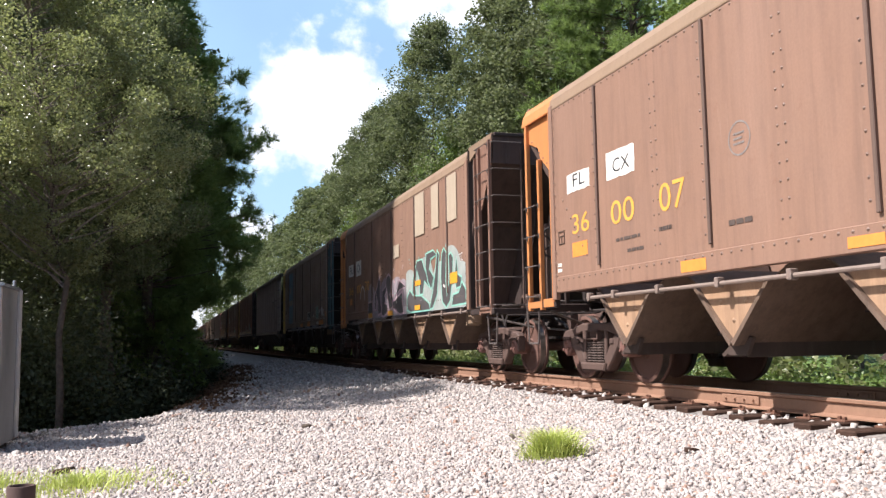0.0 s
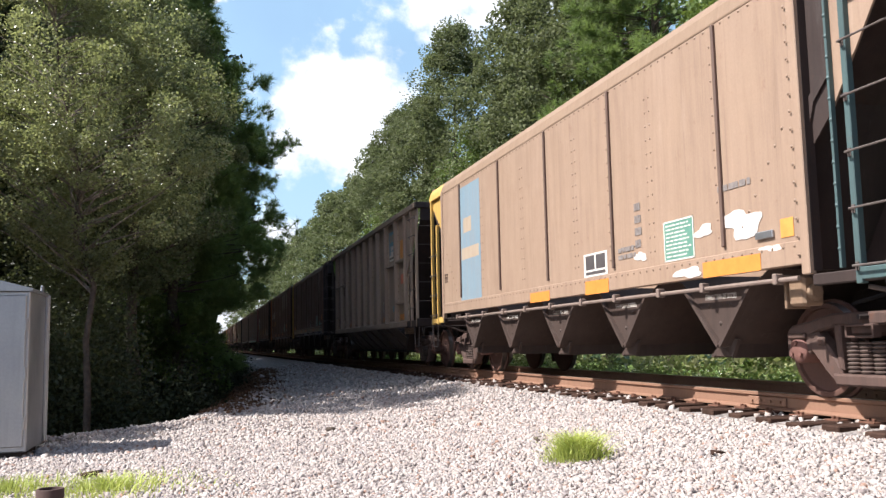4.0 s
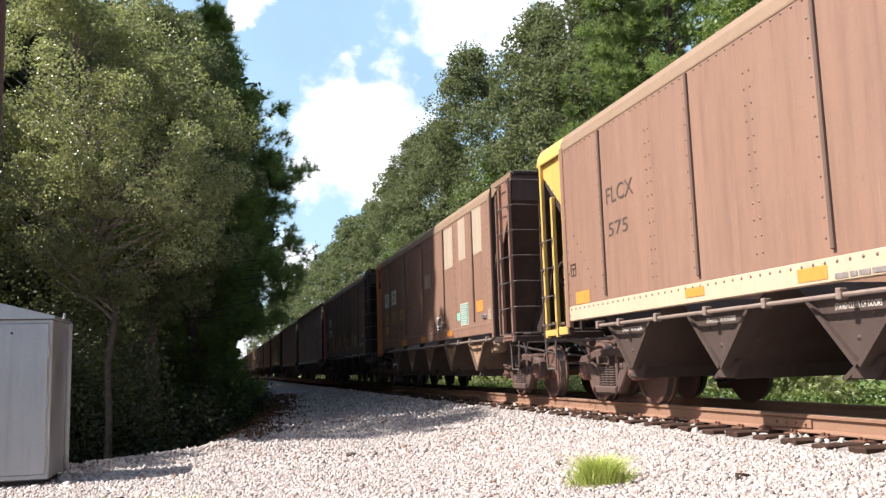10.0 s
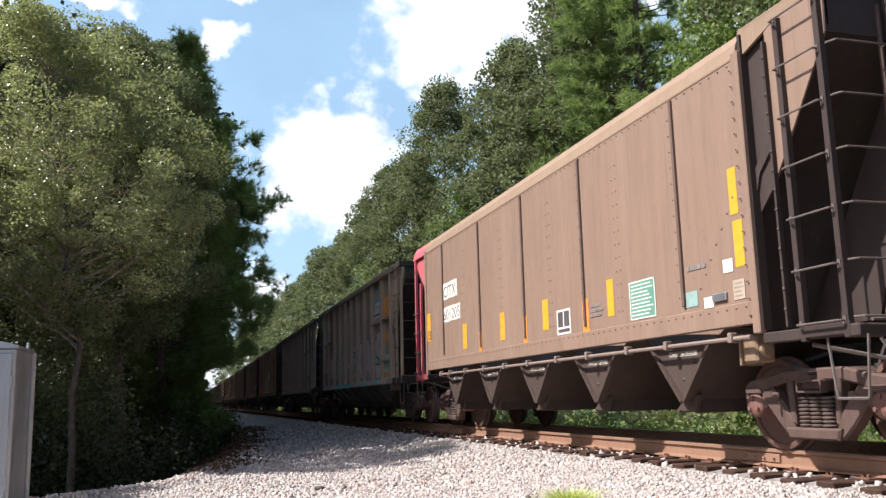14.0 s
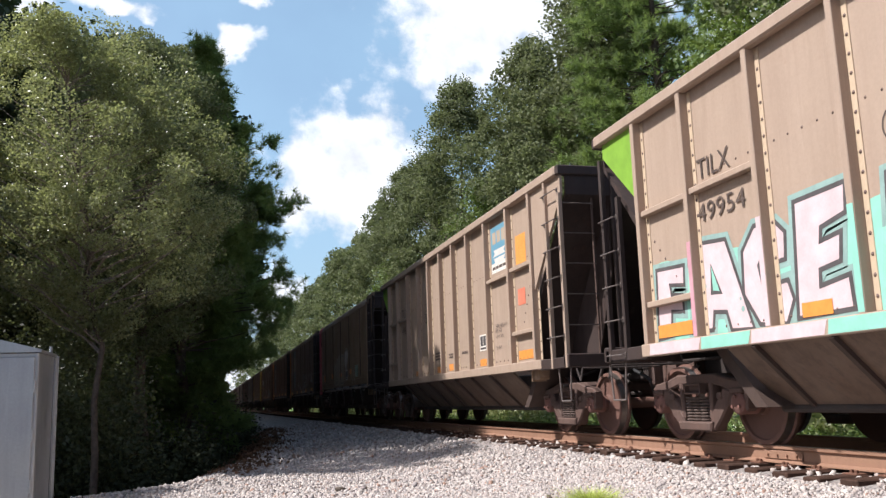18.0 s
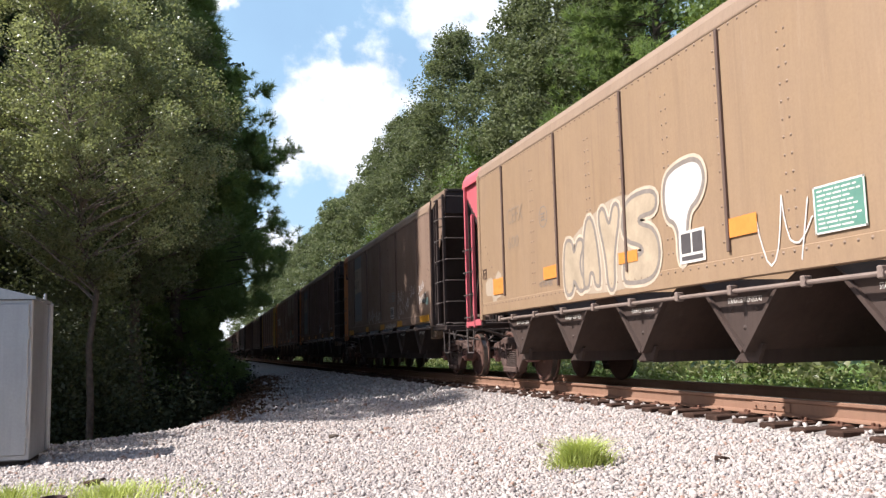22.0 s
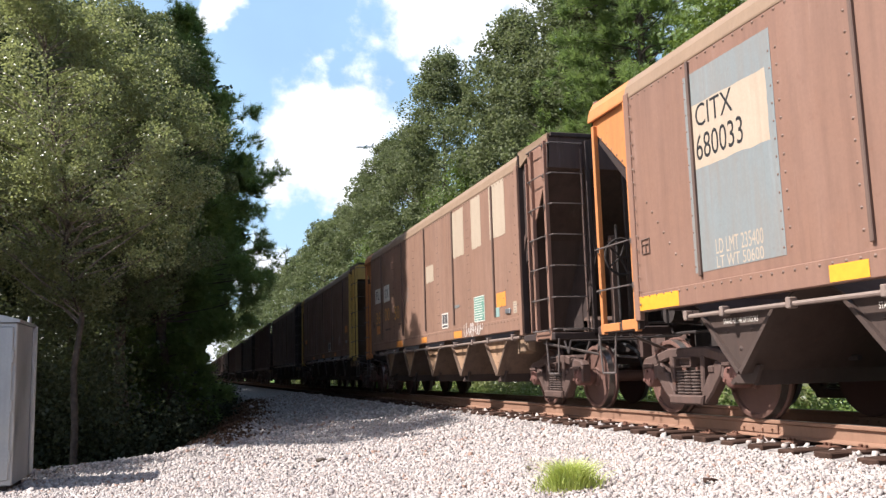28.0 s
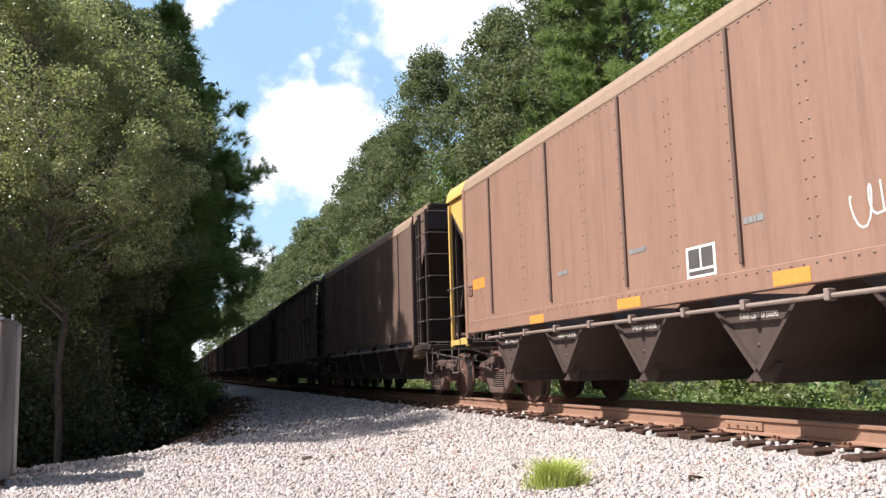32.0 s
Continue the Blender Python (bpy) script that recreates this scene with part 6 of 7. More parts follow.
def stick(car, name, mat_, y, z, w, h, label=""):
    """A flat notice, reflector, tag or patch on the near side."""
    car["layer"] = car.get("layer", 0) + 1
    x = face(car, z) - 0.0002 * car["layer"] - car.get("lift", 0.0)
    if name == "stencil":
        n = max(1, min(4, int(h / 0.06)))
        return tagged(part("stencil", rows_of_bars(w, h, n, int(abs(y * 100) + z * 10)), M[mat_], car, "faded stencilled writing", pose(x - 0.002, y, z)), kind="stuff")
    if name == "torn":
        return part("torn_sticker", blob_geo(w / 2, h / 2, int(abs(y) * 97)), M[mat_], car, "torn white remains of a sticker", pose(x - 0.003, y, z))
    if name == "placard":
        p = part("placard", Geo().box(-0.002, 0, -w / 2, w / 2, -h / 2, h / 2), M["white"], car, "small white-framed black data placard", pose(x, y, z))
        g = Geo().box(-0.003, -0.002, 0.03 * w, 0.42 * w, -0.2 * h, 0.42 * h).box(-0.003, -0.002, -0.42 * w, -0.03 * w, -0.2 * h, 0.42 * h).box(-0.003, -0.002, -0.42 * w, 0.42 * w, -0.42 * h, -0.28 * h)
        part("field", g, M["charcoal"], p)
        return p
    if name == "tag":
        g = Geo().box(-0.025, 0, -w / 2, w / 2, -h / 2, h / 2, 0.006)
        return part("routing_tag", g, M["galv"], car, "small metal tag holder", pose(x, y, z))
    flat = Geo().box(-0.002, 0, -w / 2, w / 2, -h / 2, h / 2)
    if name == "patch":
        # brushed on by hand: the outline wanders
        rng = random.Random(int(abs(y) * 311))
        flat = Geo()
        k = 9
        rim_ = [(w * (i / k - 0.5), -h / 2) for i in range(k)] + [(w / 2, h * (i / k - 0.5)) for i in range(k)] + [(w * (0.5 - i / k), h / 2) for i in range(k)] + [(-w / 2, h * (0.5 - i / k)) for i in range(k)]
        flat.slab([(a + rng.uniform(-0.008, 0.008), b + rng.uniform(-0.01, 0.01)) for a, b in rim_], 0, -0.002, 0)
    ob = part(name, flat, M[mat_], car, label, pose(x, y, z))
    if name == "notice":
        part("print", rows_of_bars(w * 0.84, h * 0.86, 9 if h > 0.3 else 4, 7, 0.36), M["white"] if mat_ == "sign_green" else M["faint_tan"], ob, "", pose(-0.0021, 0, 0))
        if mat_ == "sign_green":
            g = Geo()
            for a in (-1, 1):
                g.box(-0.003, -0.002, a * w * 0.48 - 0.008, a * w * 0.48 + 0.008, -h / 2, h / 2).box(-0.003, -0.002, -w / 2, w / 2, a * h * 0.48 - 0.008, a * h * 0.48 + 0.008)
            part("border", g, M["white"], ob)
    elif name == "square" and w * h > 0.1:
        part("print", rows_of_bars(w * 0.8, h * 0.8, 7, 9, 0.25), M["orange_sq"], ob, "", pose(-0.0021, 0, 0))
    elif name == "logo_panel":
        # a plain emblem: three slanted bars and two chevrons
        g = Geo()
        for i in range(3):
            o = w * (0.30 - 0.27 * i)
            g.slab([(o + 0.10 * w, 0.05 * h), (o + 0.10 * w, 0.36 * h), (o - 0.09 * w, 0.36 * h), (o - 0.11 * w, 0.26 * h), (o - 0.09 * w, 0.05 * h)], 0, -0.003, -0.002)
        part("emblem", g, M["cream"], ob)
        for dz in (-0.12, -0.34):
            g = Geo().slab([(0.36 * w, dz * h), (-0.34 * w, dz * h), (-0.24 * w, (dz - 0.09) * h), (-0.34 * w, (dz - 0.17) * h), (0.40 * w, (dz - 0.17) * h), (0.28 * w, (dz - 0.09) * h)], 0, -0.003, -0.002)
            part("chevron", g, M["whitespray"], ob)
    elif name == "logo_foot":
        part("print", rows_of_bars(w * 0.9, h * 0.5, 1, 3), M["faint"], ob, "", pose(-0.0021, 0, 0))
    return ob


def blob_geo(a, b, seed, n=26, rough=0.3):
    rng = random.Random(seed)
    ph = [rng.uniform(0, 6.28) for _ in range(4)]
    rad = [1 + rough * (0.7 * math.sin(2 * t + ph[0]) + 0.6 * math.sin(3 * t + ph[1]) + 0.35 * math.sin(5 * t + ph[2]) + rng.uniform(-0.3, 0.3)) for t in (2 * math.pi * i / n for i in range(n))]
    pts = [(a * r * math.cos(2 * math.pi * i / n), b * r * math.sin(2 * math.pi * i / n)) for i, r in enumerate(rad)]
    return Geo().slab(pts, 0, -0.0012, 0.0)


def ribbon(g, pts, width, x, step=0.00003):
    """A flat painted stroke with round joints, each piece a hair above the last."""
    P = [Vector((0, p[0], p[1])) for p in pts]
    for a, b in zip(P, P[1:]):
        d = b - a
        if d.length < 1e-4:
            continue
        s = Vector((0, -d.z, d.y)).normalized() * width / 2
        g.add([(x, v.y, v.z) for v in (a + s, a - s, b - s, b + s)], [(0, 1, 2, 3)])
        x -= step
    for a in P:
        g.add([(x, a.y + width / 2 * math.cos(2 * math.pi * i / 9), a.z + width / 2 * math.sin(2 * math.pi * i / 9)) for i in range(9)], [tuple(range(9))])
        x -= step
    return x


# letter shapes in a box of one by one, u along the car and v up
LETTERS = {
    "A": [(0, 0), (0.22, 1), (0.72, 1), (1, 0), (0.66, 0), (0.6, 0.2), (0.4, 0.2), (0.36, 0)],
    "C": [(0.95, 0.6), (0.95, 0.86), (0.75, 1), (0.3, 1), (0.05, 0.75), (0, 0.3), (0.25, 0), (0.8, 0), (1, 0.2), (0.95, 0.4), (0.66, 0.4), (0.6, 0.28), (0.46, 0.28), (0.4, 0.6), (0.5, 0.72), (0.62, 0.6)],
    "E": [(0, 0), (0.08, 1), (1, 1), (0.98, 0.76), (0.55, 0.74), (0.54, 0.63), (0.9, 0.63), (0.88, 0.4), (0.52, 0.4), (0.5, 0.27), (1, 0.27), (0.98, 0)],
    "F": [(0, 0), (0.1, 1), (1, 1), (0.95, 0.72), (0.5, 0.72), (0.5, 0.58), (0.85, 0.58), (0.82, 0.34), (0.45, 0.34), (0.42, 0)],
    "H": [(0, 0), (0.05, 1), (0.4, 1), (0.38, 0.64), (0.62, 0.64), (0.62, 1), (0.97, 1), (1, 0), (0.64, 0), (0.64, 0.36), (0.37, 0.36), (0.36, 0)],
    "K": [(0, 0), (0.05, 1), (0.45, 1), (0.5, 0.7), (0.7, 1), (1, 0.9), (0.7, 0.5), (1, 0.1), (0.7, 0), (0.45, 0.3), (0.4, 0)],
    "P": [(0, 0), (0.03, 1), (0.7, 1), (1, 0.82), (1, 0.5), (0.75, 0.33), (0.4, 0.33), (0.4, 0)],
    "S": [(0, 0.05), (0.05, 0.32), (0.55, 0.3), (0.55, 0.4), (0.1, 0.5), (0, 0.75), (0.2, 1), (0.95, 1), (0.95, 0.73), (0.5, 0.74), (0.48, 0.66), (0.9, 0.56), (1, 0.25), (0.8, 0), (0.15, 0)],
    "T": [(0.3, 0), (0.33, 0.7), (0, 0.68), (0.05, 1), (1, 1), (0.97, 0.7), (0.66, 0.7), (0.7, 0)],
    "Y": [(0.35, 0), (0.3, 0.4), (0, 0.9), (0.3, 1), (0.5, 0.7), (0.7, 1), (1, 0.9), (0.65, 0.4), (0.65, 0)],
    "comma": [(0.3, 0), (0.32, 0.4), (0.0, 0.5), (0.0, 0.9), (0.35, 1), (0.85, 1), (1, 0.8), (0.85, 0.6), (0.55, 0.5), (0.5, 0.05)],
}
HOLES = {"A": [(0.42, 0.42), (0.48, 0.74), (0.57, 0.42)], "P": [(0.4, 0.55), (0.4, 0.76), (0.6, 0.76), (0.62, 0.55)]}
# interlocked shapes of the two big pieces, in the box of the whole piece
BLADES = [[(0.12, 0.25), (0.14, 0.62), (0.22, 0.93), (0.32, 0.93), (0.36, 0.75), (0.42, 0.62), (0.44, 0.4), (0.36, 0.52), (0.33, 0.3), (0.27, 0.3), (0.27, 0.55), (0.22, 0.75), (0.19, 0.5), (0.2, 0.3)],
          [(0.02, 0.05), (0.02, 0.3), (0.08, 0.42), (0.16, 0.3), (0.3, 0.28), (0.44, 0.12), (0.46, 0.0), (0.1, 0.0)],
          [(0.38, 0.78), (0.40, 1.0), (0.52, 1.02), (0.58, 0.92), (0.48, 0.88), (0.45, 0.72), (0.53, 0.55), (0.48, 0.35), (0.42, 0.5)],
          [(0.585, 1.0), (0.615, 0.92), (0.60, 0.6), (0.58, 0.25), (0.5, 0.02), (0.44, 0.02), (0.50, 0.3), (0.545, 0.6)],
          [(0.655, 0.9), (0.69, 1.0), (0.73, 0.9), (0.715, 0.45), (0.73, 0.2), (0.77, 0.45), (0.765, 0.85), (0.80, 0.88), (0.83, 0.8), (0.82, 0.45), (0.78, 0.1), (0.72, 0.0), (0.66, 0.1), (0.64, 0.5)],
          [(0.88, 0.78), (0.9, 0.5), (0.95, 0.45), (0.93, 0.3), (0.87, 0.28), (0.85, 0.5)],
          [(0.8, 0.02), (0.82, 0.2), (0.9, 0.22), (0.95, 0.38), (1.0, 0.25), (1.0, 0.03)]]
BLOCKS = [[(0.20, 0.2), (0.2, 0.55), (0.27, 0.75), (0.33, 1.0), (0.36, 0.9), (0.355, 0.5), (0.4, 0.1), (0.3, 0.05), (0.3, 0.35), (0.26, 0.5), (0.24, 0.2)],
          [(0.4, 0.02), (0.42, 0.62), (0.54, 0.75), (0.53, 0.6), (0.48, 0.5), (0.51, 0.42), (0.48, 0.3), (0.55, 0.28), (0.56, 0.08), (0.46, 0.0)],
          [(0.52, 0.78), (0.54, 0.95), (0.6, 1.0), (0.66, 0.85), (0.67, 0.6), (0.62, 0.5), (0.7, 0.2), (0.6, 0.12), (0.56, 0.55)],
          [(0.77, 0.45), (0.86, 0.78), (1.0, 0.6), (0.86, 0.56)],
          [(0.68, 0.3), (0.92, 0.5), (0.92, 0.25), (0.95, 0.02), (0.86, 0.0), (0.7, 0.15)],
          [(0, 0.0), (0.01, 0.4), (0.14, 0.42), (0.15, 0.15), (0.12, 0.0)]]


def rounded(pts, n=2):
    """Cuts the corners of an outline n times."""
    for _ in range(n):
        pts = [q for a, b in zip(pts, pts[1:] + pts[:1]) for q in ((a[0] * 0.75 + b[0] * 0.25, a[1] * 0.75 + b[1] * 0.25), (a[0] * 0.25 + b[0] * 0.75, a[1] * 0.25 + b[1] * 0.75))]
    return pts


def band(g, outline, width, x):
    """A closed painted line of even width along an outline, as one strip."""
    n = len(outline)
    inner, outer = [], []
    for i in range(n):
        p, q, r = Vector(outline[i - 1]), Vector(outline[i]), Vector(outline[(i + 1) % n])
        a, b = (q - p).normalized(), (r - q).normalized()
        m = Vector((-a.y - b.y, a.x + b.x))
        m = m * (1 / max(0.7, m.length_squared / 2)) * (width / 2)
        inner.append(q + m), outer.append(q - m)
    g.add([(x, *v) for v in inner + outer], [(i, (i + 1) % n, n + (i + 1) % n, n + i) for i in range(n)])


def sprayed(car, host, outline, x, fill, rim_, rim_w, glow="", glow_w=0.0, holes=(), hole_fill=""):
    """One sprayed shape: a glow round it, its fill, its outline, and holes filled with another colour."""
    if glow:
        g = Geo()
        band(g, outline, glow_w, x)
        part("glow", g, M[glow], host)
    part("letter_fill", Geo().add([(x - 0.0016, *p) for p in outline], [tuple(range(len(outline)))]), M[fill], host)
    g = Geo()
    band(g, outline, rim_w, x - 0.0024)
    part("outline", g, M[rim_], host)
    for h in holes:
        part("letter_hole", Geo().add([(x - 0.0020, *p) for p in h], [tuple(range(len(h)))]), M[hole_fill], host)
        g = Geo()
        band(g, h, rim_w, x - 0.0028)
        part("outline", g, M[rim_], host)


def cloud(car, y0, y1, z0, z1, mat_, seed, n, label, rise=0.5):
    """A soft-edged bank of paint behind the letters."""
    rng = random.Random(seed)
    g = Geo()
    x = face(car, 1.2)
    lumps = [(y0 + (y1 - y0) * (i + 0.5) / n, abs(y1 - y0) / n * rng.uniform(0.8, 1.25), z0 + (z1 - z0) * rng.uniform(rise, 1.0)) for i in range(n)]
    m = 14 * n
    rows = []
    for i in range(m + 1):
        yy = y0 + (y1 - y0) * i / m
        top = max([z0 + 0.12] + [zt - 0.75 * r * (1 - math.sqrt(1 - ((yy - c) / r) ** 2)) for c, r, zt in lumps if abs(yy - c) < r])
        rows += [(x - 0.0006, yy, z0), (x - 0.0006, yy, top)]
    g.add(rows, [(2 * i, 2 * i + 2, 2 * i + 3, 2 * i + 1) for i in range(m)])
    return part("graffiti", g, M[mat_], car, label)


def dots(car, host, y0, y1, z0, z1, n, mat_, seed):
    """Spray drops and bubbles."""
    rng = random.Random(seed)
    g = Geo()
    for i in range(n):
        cy, cz, r = rng.uniform(y1, y0), rng.uniform(z0, z1), rng.uniform(0.01, 0.038)
        g.add([(face(car, 1.2) - 0.0048 - 0.00002 * i, cy + r * math.cos(k * 0.628), cz + r * math.sin(k * 0.628)) for k in range(10)], [tuple(range(10))])
    tagged(part("spray_drops", g, M[mat_], host), kind="stuff")


def big_piece(car, shapes, y0, y1, z0, z1, back, rim_, label, seed, rise):
    """A large piece: charcoal shapes with a bright outline over a bank of paint."""
    host = cloud(car, y0, y1, 1.19, z1 + 0.02, back, seed, 7, label, rise)
    for i, sh in enumerate(shapes):
        outline = [(y0 + (y1 - y0) * u, z0 + (z1 - z0) * v) for u, v in sh]
        sprayed(car, host, outline, face(car, 1.2) - 0.0018 - 0.0012 * (i % 3), "charcoal", rim_, 0.034, "pinkline" if rim_ == "pinkline" else "", 0.075)
    dots(car, host, y0, y1, z1 - 0.15, z1 + 0.12, 9, "palemint" if rim_ == "teal" else "palepink", seed)
    dots(car, host, y0 - 0.4, y1 + 0.4, z0 + 0.2, z0 + 0.6, 10, "whitespray", seed + 1)
    return host


def block_letters(car):
    """Fat sprayed words along the foot of the side, over the posts too."""
    x = face(car, 1.7)
    rng = random.Random(6)
    host = cloud(car, 5.7, -5.5, 1.17, 2.2, "teal", 6, 16, "fat pale pink graffiti letters with dark outlines over mint green", 0.5)
    row = [("F", 5.55, 4.86, 2.02), ("A", 4.84, 3.72, 2.16), ("C", 3.80, 3.05, 2.18), ("E", 3.02, 2.28, 2.28), ("T", 1.85, 0.95, 2.28), ("H", 1.02, 0.22, 2.27), ("E", 0.20, -0.66, 2.42),
           ("C", -1.15, -2.22, 2.34), ("A", -2.05, -3.0, 2.42), ("P", -2.9, -3.72, 2.50), ("S", -3.66, -4.72, 2.54)]
    for n, (ch, y0, y1, top) in enumerate(row):
        def fit_(sh):
            return [(y0 + (y1 - y0) * (u + 0.04 * math.sin(5 * v + n)), 1.21 + (top - 1.21) * (v + 0.03 * math.sin(4 * u + n))) for u, v in sh]
        sprayed(car, host, fit_(LETTERS[ch]), x - 0.0014 - 0.0011 * (n % 2), "palepink", "charcoal", 0.045, "palemint", 0.15, [fit_(HOLES[ch])] if ch in HOLES else [], "teal")
    for n, y in enumerate((4.58, 3.32, 2.10, 1.0, -0.1, -1.18, -2.28, -3.49, -4.78)):
        top = rng.uniform(1.85, 2.3)
        part("spray_layer", Geo().box(-SX - 0.007, -SX - 0.0055, y - 0.036, y + 0.036, 1.18, top), M[("pink", "palepink", "teal")[n % 3]], host)
    y = 5.6
    while y > -5.2:
        w = rng.uniform(0.5, 1.3)
        part("spray_layer", Geo().slab([(y, 1.035), (y - 0.02, 1.16), (y - w, 1.16), (y - w + 0.05, 1.035)], 0, -SX - 0.0125, -SX - 0.011), M[rng.choice(("teal", "palepink", "teal"))], host)
        y -= w
    dots(car, host, 5.0, -4.5, 1.3, 2.0, 40, "palemint", 8)
    part("lettering", fitted("2013", 0.75, 0.26, M["teal"]), None, host, "", pose(x - 0.004, -4.95, 1.98, -8, 0, 0))


def ring_mark(car, y, z, r):
    """A faded stencilled circle with a short bar of writing in it."""
    g = Geo()
    x = face(car, z, 0.002)
    ribbon(g, [(y + r * math.cos(i * math.pi / 12), z + r * math.sin(i * math.pi / 12)) for i in range(25)], 0.016, x, 0.00001)
    ob = part("stencil", g, M["faint"] if car["ribbed"] else M["faint_tan"], car, "faded stencilled ring")
    part("print", rows_of_bars(r * 1.1, r * 0.9, 3, 4, 0.4), ob.data.materials[0], ob, "", pose(x - 0.0005, y, z))


def handwritten(car, body, y, z, w, h, tilt):
    return part("lettering", fitted(body, w, h, M["whitespray"]), None, car, "white hand-sprayed words", pose(face(car, z, 0.009), y, z, tilt, 0, 0))


def scrawl(car, y0, y1, z0, z1, mat_="whitespray", wid=0.022):
    """A quick sprayed tag: looping joined strokes that spell nothing."""
    rng = random.Random(int(abs(y0) * 131 + z0 * 17))
    w, h = y0 - y1, z1 - z0
    turns = max(2, int(w / max(0.12, h * 0.42)))
    pts = []
    n = turns * 12
    for i in range(n + 1):
        k = i / n
        a = 2 * math.pi * turns * k
        amp = h * (0.28 + 0.2 * math.sin(a * 0.37 + rng.uniform(-0.1, 0.1)))
        pts.append((y0 - w * k + 0.055 * math.sin(a), z0 + h * 0.45 + amp * math.cos(a * 1.0) + rng.uniform(-0.01, 0.01)))
    g = Geo()
    x = ribbon(g, pts, wid, face(car, z0) - 0.003, 0.00001)
    for i in range(max(1, turns // 2)):
        yy = y0 - w * rng.uniform(0.05, 0.9)
        x = ribbon(g, [(yy, z0 + h * rng.uniform(0, 0.3)), (yy - rng.uniform(-0.1, 0.25), z0 + h * rng.uniform(0.7, 1.0))], wid, x)
    return part("scrawl", g, M[mat_], car, "loose white spray scrawl")


def bubble_letters(car):
    """Round throw-up letters and a big comma."""
    x = face(car, 1.2)
    host = part("graffiti", Geo().add([(x - 0.0008, *p) for p in rounded([(1.9, 1.34), (1.85, 2.02), (1.1, 2.3), (0.3, 2.5), (-0.5, 2.36), (-0.75, 1.8), (-0.7, 1.36), (0.4, 1.26)])], [tuple(range(32))]), M["cream"], car, "cream bubble-letter graffiti with a white outline")
    for n, (ch, y0, y1, z0, z1) in enumerate((("K", 1.95, 1.2, 1.32, 2.1), ("A", 1.32, 0.72, 1.38, 2.32), ("Y", 0.78, 0.1, 1.30, 2.42), ("S", 0.12, -0.82, 1.34, 2.40), ("comma", -0.95, -1.8, 1.45, 2.56))):
        outline = rounded([(y0 + (y1 - y0) * u, z0 + (z1 - z0) * v) for u, v in LETTERS[ch]])
        sprayed(car, host, outline, x - 0.0014 - 0.0013 * (n % 3), "whitespray" if ch == "comma" else "bubblefill", "greyline", 0.055, "palecream", 0.13)


def markings_0(car):
    stick(car, "patch", "white", 5.05, 2.65, 0.66, 0.25)
    stick(car, "patch", "white", 3.92, 2.67, 0.68, 0.33)
    text(car, "FL", "black", 5.2, 2.59, 0.35, 0.17)
    text(car, "CX", "black", 4.1, 2.57, 0.41, 0.17)
    text(car, "36", "yellow", 5.25, 1.96, 0.49, 0.26)
    text(car, "00", "yellow", 4.18, 1.94, 0.56, 0.29)
    text(car, "07", "yellow", 3.08, 1.94, 0.51, 0.31)
    stick(car, "square", "reflector", 5.05, 1.75, 0.44, 0.19)
    stick(car, "reflector", "reflector", 2.48, 1.31, 0.45, 0.12)
    stick(car, "reflector", "reflector", 0.16, 1.3, 0.38, 0.09)
    stick(car, "stencil", "white", 5.66, 1.55, 0.15, 0.15)
    stick(car, "stencil", "faint", 3.76, 1.75, 0.63, 0.06)
    stick(car, "stencil", "faint", 3.62, 1.6, 0.38, 0.06)
    stick(car, "stencil", "faint", 2.97, 1.76, 0.27, 0.07)
    stick(car, "stencil", "faint", 1.61, 1.66, 0.5, 0.08)

def markings_1(car):
    big_piece(car, BLOCKS, 2.7, -1.35, 1.21, 2.22, "lavender", "pinkline", "charcoal graffiti letters with pink outlines", 12, 0.62)
    big_piece(car, BLADES, -1.38, -5.62, 1.21, 2.40, "greymint", "teal", "charcoal graffiti letters with mint green outlines", 33, 0.45)
    dots(car, car, 2.6, -1.2, 1.3, 2.1, 26, "pink", 71)
    dots(car, car, 2.6, -1.2, 1.3, 1.8, 8, "teal", 72)
    arc = Geo()
    ribbon(arc, [(3.55 - 0.3 * math.cos(a * 0.3) - 0.1, 1.75 + 0.36 * math.sin(a * 0.3)) for a in range(11)], 0.06, face(car, 1.7) - 0.003)
    part("scrawl", arc, M["whitespray"], car, "white sprayed arc")
    handwritten(car, "TC", -5.28, 2.02, 0.2, 0.16, -6)
    car["lift"] = 0.014
    stick(car, "patch", "white", 5.03, 2.68, 0.69, 0.35)
    stick(car, "patch", "white", 3.92, 2.67, 0.7, 0.42)
    text(car, "FL", "black", 5.2, 2.58, 0.43, 0.2)
    text(car, "CX", "black", 4.11, 2.55, 0.45, 0.24)
    text(car, "36", "yellow", 5.32, 1.95, 0.63, 0.23)
    text(car, "00", "yellow", 4.14, 1.95, 0.57, 0.25)
    text(car, "70", "yellow", 3.06, 1.96, 0.53, 0.27)
    stick(car, "patch", "cream", -4.84, 3.31, 0.66, 0.89)
    stick(car, "patch", "cream", -3.75, 3.31, 0.51, 0.89)
    stick(car, "patch", "cream", -2.58, 3.3, 0.74, 0.91)
    stick(car, "patch", "cream", -0.49, 2.71, 0.57, 0.31)
    stick(car, "square", "reflector_yellow", -4.93, 1.76, 0.45, 0.21)
    stick(car, "reflector", "reflector_yellow", -2.39, 1.83, 0.46, 0.11)
    stick(car, "reflector", "reflector_yellow", -2.36, 1.3, 0.44, 0.1)
    stick(car, "reflector", "reflector_yellow", 2.38, 1.27, 0.49, 0.12)
    stick(car, "reflector", "reflector_yellow", 0.11, 1.26, 0.48, 0.11)
    stick(car, "square", "reflector", 5.04, 1.75, 0.37, 0.19)

